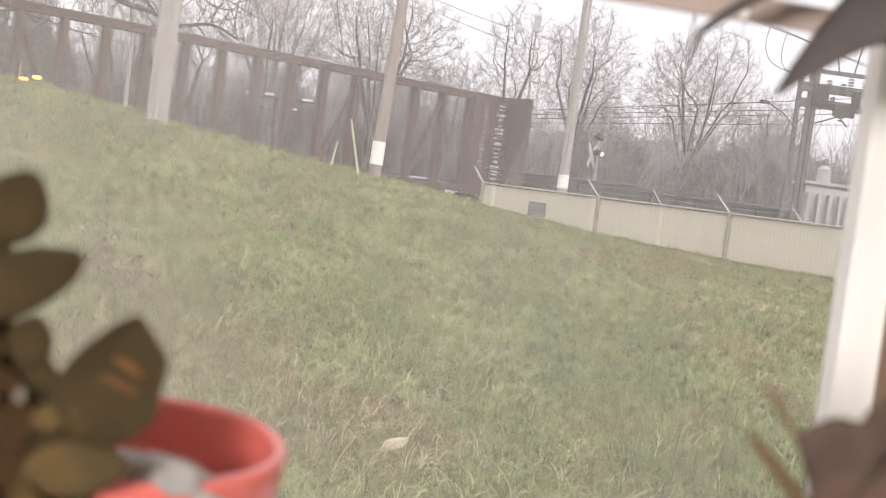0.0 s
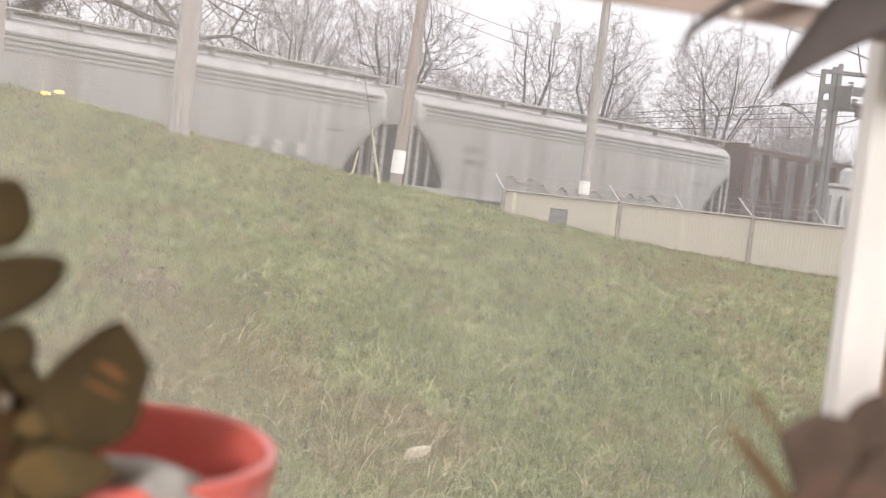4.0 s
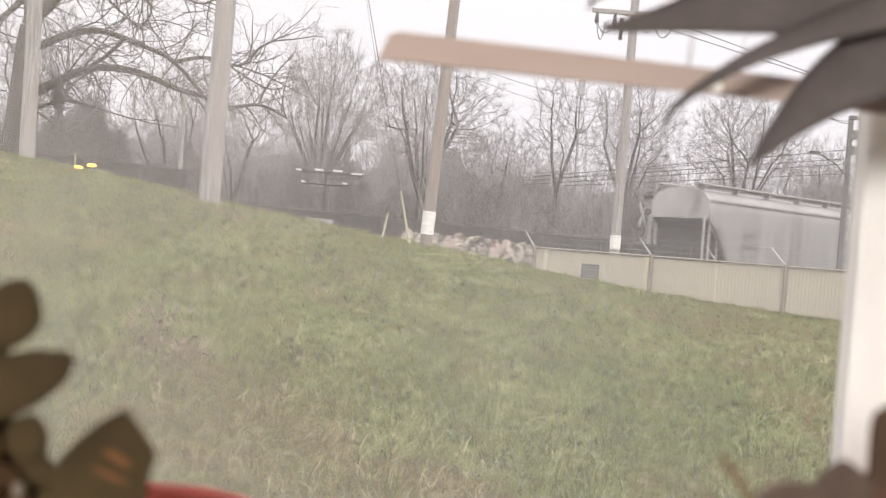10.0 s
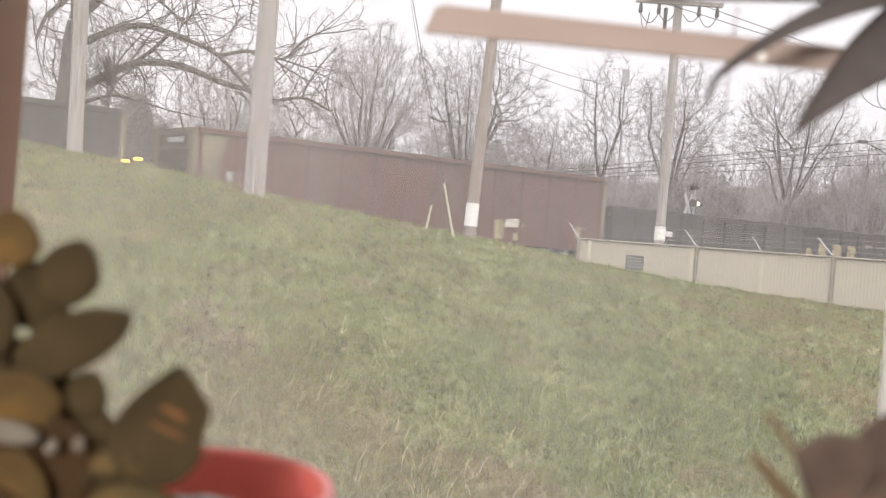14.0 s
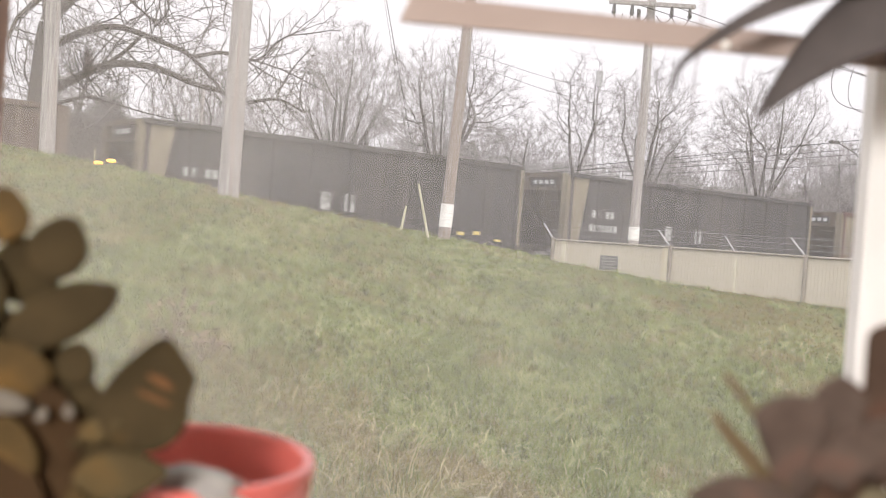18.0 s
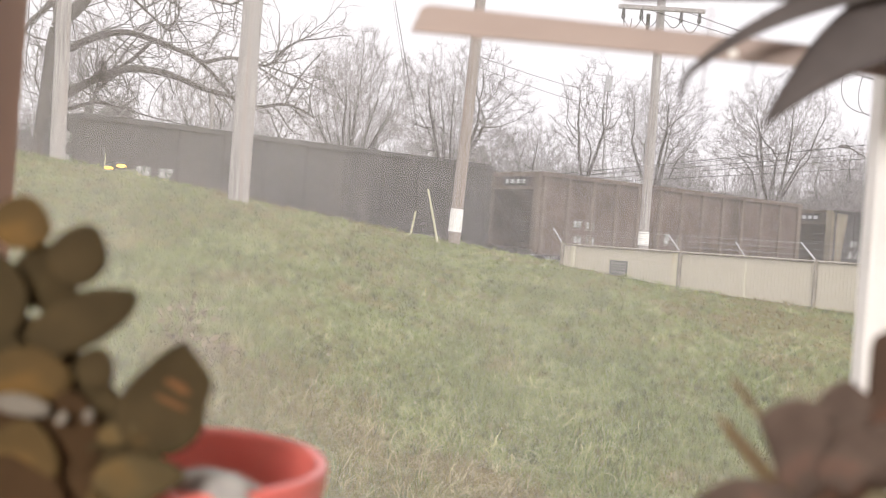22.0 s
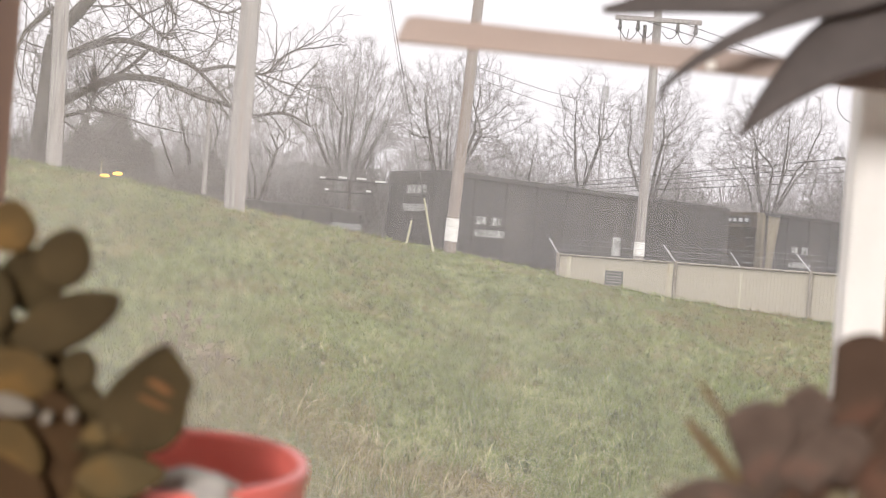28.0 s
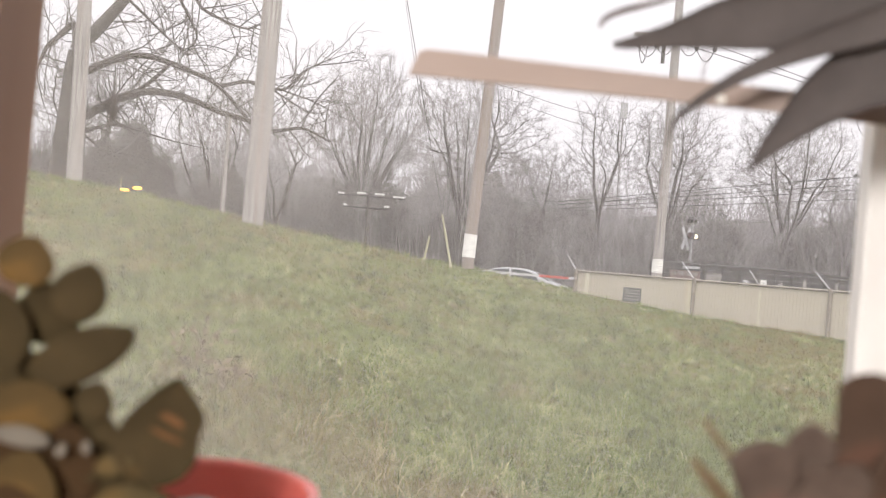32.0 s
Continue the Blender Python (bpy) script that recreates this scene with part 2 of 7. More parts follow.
TIE = surface("creosoted_tie", (0.05, 0.035, 0.025), (0.11, 0.085, 0.065), 4, (1, 8, 1), 0.9)
HOPPER_GREY = surface("hopper_grey_paint", (0.21, 0.205, 0.20), (0.30, 0.295, 0.285), 1.6, (2.4, 1, 0.18), 0.6, stain=(0.155, 0.137, 0.122), stain_scale=0.7, stain_at=(0.48, 0.8), bump=0.05)
HOPPER_CREAM = surface("hopper_cream_paint", (0.30, 0.288, 0.27), (0.42, 0.405, 0.38), 2, (2, 1, 0.3), rough=0.6, stain=(0.17, 0.145, 0.12))
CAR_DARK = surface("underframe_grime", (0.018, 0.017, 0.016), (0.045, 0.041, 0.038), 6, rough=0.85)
COAL_BLACK = surface("black_hopper_paint", (0.012, 0.012, 0.013), (0.036, 0.034, 0.035), 1.5, (2, 1, 0.3), 0.65, stain=(0.065, 0.058, 0.053), stain_scale=0.6, stain_at=(0.5, 0.8))
RED_PAINT = surface("oxide_red_paint", (0.040, 0.019, 0.017), (0.072, 0.035, 0.031), 1.5, (2, 1, 0.4), 0.65, stain=(0.055, 0.042, 0.037), stain_scale=0.5)
TAN_STEEL = surface("bare_rusted_tan_steel", (0.068, 0.046, 0.037), (0.118, 0.082, 0.066), 1.6, (1, 1, 0.7), 0.8, stain=(0.048, 0.032, 0.023), stain_scale=0.55, stain_at=(0.50, 0.62))
RIB_TAN = surface("dusty_tan_rib", (0.100, 0.074, 0.058), (0.160, 0.122, 0.097), 3, (1, 1, 0.4), rough=0.8)
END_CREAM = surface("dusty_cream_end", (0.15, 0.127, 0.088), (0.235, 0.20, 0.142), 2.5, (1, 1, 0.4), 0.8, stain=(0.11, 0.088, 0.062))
LETTER = surface("stencil_white", (0.25, 0.25, 0.245), (0.38, 0.38, 0.37), 9, rough=0.7, stain=(0.12, 0.115, 0.11), stain_scale=5.0, stain_at=(0.5, 0.66))
LETTER_DARK = surface("stencil_grey", (0.14, 0.14, 0.14), (0.2, 0.2, 0.2), 9, rough=0.7)
GRAFFITI_PINK = surface("faded_pink_graffiti_paint", (0.30, 0.235, 0.21), (0.46, 0.385, 0.35), 4, rough=0.6, stain=(0.16, 0.10, 0.085), stain_scale=2.2, stain_at=(0.5, 0.62))
GRAFFITI_CREAM = surface("cream_graffiti_paint", (0.34, 0.31, 0.25), (0.50, 0.465, 0.39), 4, rough=0.6, stain=(0.15, 0.12, 0.09), stain_scale=2.6, stain_at=(0.5, 0.62))
GRAFFITI = surface("chalky_graffiti_paint", (0.15, 0.135, 0.125), (0.30, 0.28, 0.26), 5, rough=0.6, stain=(0.06, 0.05, 0.047), stain_scale=2.6, stain_at=(0.5, 0.6))
REFLECTOR = surface("yellow_reflective_sheet", (0.42, 0.32, 0.08), (0.55, 0.43, 0.14), 12, rough=0.4)
GRAFFITI_OCHRE = surface("ochre_graffiti_paint", (0.18, 0.145, 0.075), (0.32, 0.265, 0.15), 4, rough=0.6)
BARK = surface("bare_bark", (0.034, 0.030, 0.028), (0.085, 0.074, 0.069), 5, (1, 1, 0.3), 0.95)
# haze over the far crowns is put into this paler twig tone
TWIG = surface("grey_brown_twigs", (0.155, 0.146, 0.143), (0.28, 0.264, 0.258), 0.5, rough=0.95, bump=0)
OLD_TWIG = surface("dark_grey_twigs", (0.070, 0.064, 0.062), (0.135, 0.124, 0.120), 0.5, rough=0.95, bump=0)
BRUSH = surface("winter_brush", (0.078, 0.070, 0.067), (0.150, 0.136, 0.130), 0.8, rough=1.0, bump=0.6, bump_d=0.5)
ASPHALT = surface("asphalt", (0.04, 0.04, 0.04), (0.075, 0.073, 0.07), 30, rough=0.9)
END_TAN = surface("dim_dusty_end_sheet", (0.055, 0.045, 0.034), (0.11, 0.088, 0.064), 2.0, rough=0.85, stain=(0.04, 0.033, 0.028))
DEAD_LEAF = surface("pale_dead_leaf", (0.20, 0.172, 0.115), (0.34, 0.302, 0.215), 30, rough=0.8)
DULL_WHITE = surface("weathered_white", (0.33, 0.33, 0.33), (0.45, 0.45, 0.45), 9, rough=0.7)
CABLE = surface("black_cable", (0.02, 0.02, 0.02), (0.05, 0.05, 0.05), 5, rough=0.6)
THIN_WIRE = surface("weathered_wire", (0.09, 0.088, 0.086), (0.15, 0.147, 0.144), 5, rough=0.6)
YELLOW_GUARD = surface("yellow_guy_guard", (0.36, 0.34, 0.22), (0.46, 0.44, 0.30), 3, rough=0.5)


# ---- mesh tools ----
def part(name, bm, material, parent=None, label=""):
    me = bpy.data.meshes.new(name)
    bm.normal_update()
    bm.to_mesh(me)
    bm.free()
    me.materials.append(material)
    ob = new(name, me)
    if parent:
        ob.parent = parent
    if label:
        ob["label"] = label
    return ob


def raw(name, verts, faces, material, parent=None, label="", smooth=False):
    me = bpy.data.meshes.new(name)
    me.from_pydata(verts, [], faces)
    if smooth:
        me.shade_smooth()
    me.update()
    me.materials.append(material)
    ob = new(name, me)
    if parent:
        ob.parent = parent
    if label:
        ob["label"] = label
    return ob


def shared(name, mesh, parent, m=None):
    ob = new(name, mesh)
    ob.parent = parent
    if m is not None:
        ob.matrix_basis = m
    return ob


def empty(name, m, label, category, group=""):
    ob = new(name)
    ob.empty_display_size = 0.3
    ob.matrix_basis = m
    return tagged(ob, label, category, group)


def box(bm, x0, x1, y0, y1, z0, z1, bevel=0.0):
    r = bmesh.ops.create_cube(bm, size=1, matrix=Matrix.Translation(((x0 + x1) / 2, (y0 + y1) / 2, (z0 + z1) / 2)) @ Matrix.Diagonal((x1 - x0, y1 - y0, z1 - z0, 1)))
    if bevel:
        edges = list({e for v in r["verts"] for e in v.link_edges})
        bmesh.ops.bevel(bm, geom=edges, offset=bevel, segments=2, affect="EDGES")
    return bm


def rod(bm, p0, p1, r0, r1=None, n=8, caps=True):
    p0, p1 = Vector(p0), Vector(p1)
    d = p1 - p0
    m = Matrix.Translation((p0 + p1) / 2) @ d.to_track_quat("Z", "Y").to_matrix().to_4x4()
    bmesh.ops.create_cone(bm, cap_ends=caps, segments=n, radius1=r0, radius2=r0 if r1 is None else r1, depth=d.length, matrix=m)
    return bm


def slab(bm, outline, y0, y1):
    """A plate in the xz plane, thick from y0 to y1."""
    a = [bm.verts.new((x, y0, z)) for x, z in outline]
    b = [bm.verts.new((x, y1, z)) for x, z in outline]
    bm.faces.new(a)
    bm.faces.new(b[::-1])
    for i in range(len(a)):
        j = (i + 1) % len(a)
        bm.faces.new((a[j], a[i], b[i], b[j]))
    return bm


def tubes(segments, sides=4):
    """Vertices and faces of tapered tubes, one for each (p0, p1, r0, r1)."""
    verts, faces = [], []
    for p0, p1, r0, r1 in segments:
        d = p1 - p0
        if d.length < 1e-6:
            continue
        d.normalize()
        u = d.orthogonal().normalized()
        w = d.cross(u)
        base = len(verts)
        n = sides if r0 > 0.03 else 3
        for p, r in ((p0, r0), (p1, r1)):
            for k in range(n):
                a = 2 * math.pi * k / n
                verts.append(p + (u * math.cos(a) + w * math.sin(a)) * r)
        for k in range(n):
            j = (k + 1) % n
            faces.append((base + k, base + j, base + n + j, base + n + k))
    return verts, faces


# ---- ground ----
RAIL_Z = 0.70
TRACK_TURN = 38.5
TC, TS = math.cos(radians(TRACK_TURN)), math.sin(radians(TRACK_TURN))
TRACK_Y = 44.8
# the bank's brow as seen from the house: bearing, distance, height
BROW = [(-180, 20, 0.4), (-90, 22, 2.2), (-45, 23, 3.2), (-24, 25, 2.88), (-21, 25.8, 2.78), (-13, 21.6, 2.19), (-9, 25, 2.06), (-3, 28.1, 1.74),
        (2, 28.8, 1.45), (8, 26.9, 1.13), (14, 25.5, 0.96), (17, 24.8, 0.92), (40, 23, 0.5), (90, 22, 0.0), (180, 20, 0.4)]


def smooth_step(x):
    x = np.clip(x, 0, 1)
    return x * x * (3 - 2 * x)


def ground_z(x, y):
    x, y = np.asarray(x, float), np.asarray(y, float)
    r, b = np.hypot(x, y), np.degrees(np.arctan2(x, y))
    rb = np.interp(b, [k[0] for k in BROW], [k[1] for k in BROW])
    zb = np.interp(b, [k[0] for k in BROW], [k[2] for k in BROW])
    rise = -0.2 + (zb + 0.2) * np.minimum(r / rb, 1) ** 1.08
    lumps = 0.007 * (np.sin(2.9 * x + 1.6 * y) * np.sin(2.1 * y - 2.3 * x + 1) + np.sin(5.1 * x - 3.3 * y + 2)) * np.clip(r / 6, 0, 1)
    return np.where(r < rb, rise + lumps, zb + (0.42 - zb) * smooth_step((r - rb - 0.3) / 8.5))


def make_ground():
    near = np.r_[np.arange(-30, 30.01, 0.4)]
    xs = np.r_[[-900, -500, -300, -180, -120, -80, -55, -42, -35], near, [35, 42, 55, 80, 120, 180, 300, 500, 900]]
    ys = np.r_[[-300, -120, -60, -30, -15, -8, -4, -2, 0], np.arange(0.8, 45, 0.4), [47, 50, 54, 60, 70, 85, 110, 150, 220, 350, 600, 1000]]
    gx, gy = np.meshgrid(xs, ys)
    gz = ground_z(gx, gy)
    n = len(xs)
    verts = np.stack([gx.ravel(), gy.ravel(), gz.ravel()], -1)
    faces = [(j * n + i, j * n + i + 1, (j + 1) * n + i + 1, (j + 1) * n + i) for j in range(len(ys) - 1) for i in range(n - 1)]
    ob = raw("ground", verts.tolist(), faces, TURF, smooth=True)
    tagged(ob, "grassy bank with green and straw-coloured turf rising from the house", "ground", kind="structure")


make_ground()


# where the bank is drier (+) or greener (-): x, y, reach across, reach along, amount
DRY = [(-0.8, 18.5, 1.9, 4.5, -1.2), (0.8, 15.8, 1.3, 3.5, -1.0), (-1.5, 13.2, 0.8, 1.6, -0.6), (-4.4, 14.0, 1.6, 2.6, -0.5), (-3.0, 11.0, 0.7, 1.0, -0.6), (0.9, 10.4, 0.9, 1.4, -0.9),
       (-1.0, 6.8, 0.95, 1.4, 2.9), (-1.6, 8.5, 0.5, 0.9, 1.6), (-0.3, 7.0, 0.9, 0.7, 1.0), (-2.3, 8.6, 0.4, 0.5, 1.0), (0.1, 6.9, 0.8, 0.5, 0.9), (4.0, 17.5, 1.0, 4.0, 0.8), (3.2, 12.4, 0.5, 1.6, 1.0), (2.9, 20.4, 0.5, 1.2, 0.8),
       (-3.6, 20.0, 2.4, 3.5, -1.1), (0.5, 24.5, 2.2, 3.0, -0.9), (-2.88, 12.2, 0.22, 0.3, 2.6), (-1.9, 14.4, 0.3, 0.6, 1.5), (-2.1, 12.3, 0.2, 0.4, 1.2), (-4.4, 13.3, 0.4, 0.4, 1.0), (1.4, 7.9, 0.6, 0.5, 0.6)]


def patchy(x, y):
    """Smooth random patches at four sizes, with the drier and greener places of the bank."""
    total = sum(k * np.exp(-((x - cx) / sx) ** 2 - ((y - cy) / sy) ** 2) for cx, cy, sx, sy, k in DRY)
    for cell, weight, seed in ((3.0, 0.55, 1), (1.1, 0.75, 2), (0.45, 0.70, 3), (0.2, 0.55, 4)):
        table = np.random.default_rng(seed).normal(0, 1, (256, 256))
        u, v = np.asarray(x) / cell + 120.3, np.asarray(y) / cell * 0.28 + 17.7
        i, j = np.floor(u).astype(int), np.floor(v).astype(int)
        a, b = smooth_step(u - i), smooth_step(v - j)
        i, j = i % 255, j % 255
        total = total + weight * ((table[i, j] * (1 - a) + table[i + 1, j] * a) * (1 - b) + (table[i, j + 1] * (1 - a) + table[i + 1, j + 1] * a) * b)
    return total


def blades(name, count, seed, rmin, rmax, height, width, material, label, keep, lie=1.0):
    rng = np.random.default_rng(seed)
    b = np.radians(rng.uniform(-27, 27, count))
    r = rmin + (rmax - rmin) * rng.random(count) ** 1.25
    x, y = r * np.sin(b), r * np.cos(b)
    ok = keep(x, y, rng)
    x, y, r = x[ok], y[ok], r[ok]
    n = len(x)
    z = ground_z(x, y) - 0.01
    clump = np.clip(1 + 0.28 * patchy(x * 1.3 + 31, y * 1.3 + 7), 0.35, 2.0)
    h = height * rng.uniform(0.5, 1.4, n) * clump
    w = width * rng.uniform(0.6, 1.3, n) * (0.7 + r / 20)
    a = rng.uniform(0, 2 * np.pi, n)
    lean = rng.uniform(0.1, 0.9, n) * h * lie
    la = rng.uniform(0, 2 * np.pi, n)
    dx, dy = np.cos(a) * w / 2, np.sin(a) * w / 2
    v = np.empty((n, 5, 3))
    v[:, 0] = np.stack([x - dx, y - dy, z], -1)
    v[:, 1] = np.stack([x + dx, y + dy, z], -1)
    mx, my = x + np.cos(la) * lean * 0.35, y + np.sin(la) * lean * 0.35
    v[:, 2] = np.stack([mx + dx * 0.7, my + dy * 0.7, z + h * 0.6], -1)
    v[:, 3] = np.stack([mx - dx * 0.7, my - dy * 0.7, z + h * 0.6], -1)
    v[:, 4] = np.stack([x + np.cos(la) * lean, y + np.sin(la) * lean, z + h * 0.95], -1)
    me = bpy.data.meshes.new(name)
    me.vertices.add(n * 5)
    me.vertices.foreach_set("co", v.ravel())
    base = np.arange(n) * 5
    loops = np.stack([base, base + 1, base + 2, base + 3, base + 3, base + 2, base + 4], -1).ravel()
    me.loops.add(n * 7)
    me.loops.foreach_set("vertex_index", loops)
    me.polygons.add(n * 2)
    starts = np.stack([np.arange(n) * 7, np.arange(n) * 7 + 4], -1).ravel()
    me.polygons.foreach_set("loop_start", starts)
    me.update(calc_edges=True)
    me.materials.append(material)
    return tagged(new(name, me), label, "grass", kind="stuff")


blades("grass", 230000, 3, 4.5, 29.5, 0.062, 0.0046, GRASS, "short green lawn grass covering the bank", lambda x, y, g: patchy(x, y) + g.normal(0, 0.5, len(x)) < 0.75, 2.4)
blades("dry_grass", 170000, 5, 4.5, 29.5, 0.048, 0.0046, STRAW, "dead straw-coloured grass lying among the green", lambda x, y, g: patchy(x, y) + g.normal(0, 0.5, len(x)) > 0.45, 2.6)


def tufts(name, count, seed, rmin, rmax, material, label, keep, small=0.045, large=0.12):
    """Clumps of arching blades that spread from one root."""
    rng = np.random.default_rng(seed)
    b = np.radians(rng.uniform(-27, 27, count))
    r = rmin + (rmax - rmin) * rng.random(count) ** 1.4
    x, y = r * np.sin(b), r * np.cos(b)
    ok = keep(x, y, rng)
    x, y, r = x[ok], y[ok], r[ok]
    n, m = len(x), 14
    size = small + (large - small) * rng.random(n) ** 1.6
    X, Y = np.repeat(x, m) + rng.normal(0, 0.015, n * m), np.repeat(y, m) + rng.normal(0, 0.015, n * m)
    R, Sz = np.repeat(r, m), np.repeat(size, m) * rng.uniform(0.6, 1.3, n * m)
    Z = ground_z(X, Y) - 0.01
    la = rng.uniform(0, 2 * np.pi, n * m)
    out = Sz * rng.uniform(0.4, 1.7, n * m)
    h = Sz * rng.uniform(0.35, 0.95, n * m)
    w = 0.0048 * rng.uniform(0.6, 1.3, n * m) * (0.7 + R / 14)
    cx, cy = np.cos(la), np.sin(la)
    dx, dy = -cy * w / 2, cx * w / 2
    v = np.empty((n * m, 7, 3))
    for k, (o, up, wide) in enumerate(((0.0, 0.0, 1.0), (0.35, 0.75, 0.9), (0.75, 1.0, 0.6))):
        px, py, pz = X + cx * out * o, Y + cy * out * o, Z + h * up
        v[:, 2 * k] = np.stack([px - dx * wide, py - dy * wide, pz], -1)
        v[:, 2 * k + 1] = np.stack([px + dx * wide, py + dy * wide, pz], -1)
    v[:, 6] = np.stack([X + cx * out * 1.15, Y + cy * out * 1.15, Z + h * 0.8], -1)
    t = n * m
    base = np.arange(t) * 7
    loops = np.stack([base, base + 1, base + 3, base + 2, base + 2, base + 3, base + 5, base + 4, base + 4, base + 5, base + 6], -1).ravel()
    me = bpy.data.meshes.new(name)
    me.vertices.add(t * 7)
    me.vertices.foreach_set("co", v.ravel())
    me.loops.add(t * 11)
    me.loops.foreach_set("vertex_index", loops)
    me.polygons.add(t * 3)
    me.polygons.foreach_set("loop_start", (np.arange(t)[:, None] * 11 + np.array([0, 4, 8])).ravel())
    me.update(calc_edges=True)
    me.materials.append(material)
    return tagged(new(name, me), label, "grass", kind="stuff")


def where(shift, low, high, dry):
    """Keeps roots where a second patch pattern lies in a band, on dry or green ground."""
    def keep(x, y, g):
        here = 0.5 * patchy(x + shift, y - shift) + g.normal(0, 0.8, len(x))
        ground = patchy(x, y) + g.normal(0, 0.4, len(x))
        return (here > low) & (here < high) & ((ground > 0.35) if dry else (ground < 0.55))
    return keep


tufts("grass_tufts", 3800, 21, 4.5, 27, GRASS, "clumps of arching green grass", lambda x, y, g: patchy(x, y) + g.normal(0, 0.4, len(x)) < 0.3)
tufts("dry_grass_tufts", 8000, 22, 4.5, 27, STRAW, "clumps of bleached dead grass", lambda x, y, g: patchy(x, y) + g.normal(0, 0.4, len(x)) > 0.5)
# pale and dark clumps, scattered by noise, paint lit tips and gaps
tufts("pale_grass_tufts", 11000, 23, 4.5, 29, GRASS_PALE, "pale yellow-green clumps of grass", where(60, 0.5, 9, False), 0.05, 0.15)
tufts("shaded_grass_tufts", 10000, 24, 4.5, 25, GRASS_SHADED, "dark green clumps of grass that stand for shaded gaps", where(60, -9, -0.3, False), 0.05, 0.12)
tufts("bleached_tufts", 2000, 25, 4.5, 20, BLEACHED, "bleached strands of last year's grass", where(85, 0.6, 9, True), 0.05, 0.15)


def strands(name, count, seed, rmin, rmax, length, material, label, keep, width=0.0042):
    """Single long stalks, bent over and lying any way."""
    rng = np.random.default_rng(seed)
    b = np.radians(rng.uniform(-27, 27, count))
    r = rmin + (rmax - rmin) * rng.random(count) ** 1.15
    x, y = r * np.sin(b), r * np.cos(b)
    ok = keep(x, y, rng)
    x, y, r = x[ok], y[ok], r[ok]
    n, m = len(x), 6
    long = length * rng.uniform(0.5, 1.5, n)
    turn, rise = rng.uniform(0, 2 * np.pi, n), rng.uniform(0.35, 1.45, n)
    bend, veer = rng.uniform(0.15, 0.62, n), rng.normal(0, 0.30, n)
    w = width * rng.uniform(0.6, 1.3, n) * (0.7 + r / 14)
    p = np.stack([x, y, ground_z(x, y)], -1)
    v = np.empty((n, 2 * m, 3))
    for k in range(m):
        side = np.stack([-np.sin(turn), np.cos(turn), 0.5 * np.ones(n)], -1) * (w * (1 - 0.75 * k / (m - 1)) / 2)[:, None]
        v[:, 2 * k], v[:, 2 * k + 1] = p - side, p + side
        p = p + np.stack([np.cos(turn) * np.cos(rise), np.sin(turn) * np.cos(rise), np.sin(rise)], -1) * (long / (m - 1))[:, None]
        p[:, 2] = np.maximum(p[:, 2], ground_z(p[:, 0], p[:, 1]) + 0.012)
        turn, rise = turn + veer, rise - bend
    base = np.arange(n) * 2 * m
    quads = np.concatenate([np.stack([base + 2 * k, base + 2 * k + 1, base + 2 * k + 3, base + 2 * k + 2], -1) for k in range(m - 1)])
    me = bpy.data.meshes.new(name)
    me.vertices.add(n * 2 * m)
    me.vertices.foreach_set("co", v.ravel())
    me.loops.add(quads.size)
    me.loops.foreach_set("vertex_index", quads.ravel())
    me.polygons.add(len(quads))
    me.polygons.foreach_set("loop_start", np.arange(len(quads)) * 4)
    me.update(calc_edges=True)
    me.materials.append(material)
    return tagged(new(name, me), label, "grass", kind="stuff")


def dry_ground(low):
    return lambda x, y, g: patchy(x, y) + g.normal(0, 0.45, len(x)) > low


strands("arching_strands", 15000, 26, 4.5, 13, 0.24, STRAW, "long arching dead grass stalks close to the house", dry_ground(0.75))
strands("straw_strands", 38000, 29, 4.5, 25, 0.14, STRAW, "dead stalks scattered through the green grass", dry_ground(-0.1), 0.0042)
strands("bleached_strands", 12000, 27, 4.5, 19, 0.19, BLEACHED, "bleached grass stalks lying bent over", dry_ground(0.65), 0.0044)
strands("green_strands", 72000, 28, 4.5, 24, 0.15, GRASS_PALE, "pale green grass blades bent over in all directions", where(60, 0.1, 9, False), 0.0036)
strands("near_strands", 19000, 30, 4.5, 11.5, 0.20, GRASS_PALE, "long pale green blades lying over near the house", where(20, 0.0, 9, False), 0.0048)
blades("long_grass", 16000, 6, 4.5, 13.0, 0.11, 0.006, GRASS, "longer unmown grass close to the house", lambda x, y, g: patchy(x + 40, y) + g.normal(0, 0.3, len(x)) > 0.3)
blades("long_dry_grass", 4000, 7, 4.5, 13.0, 0.10, 0.006, STRAW, "longer bleached grass close to the house", lambda x, y, g: patchy(x + 40, y + 9) + g.normal(0, 0.3, len(x)) > 0.5)


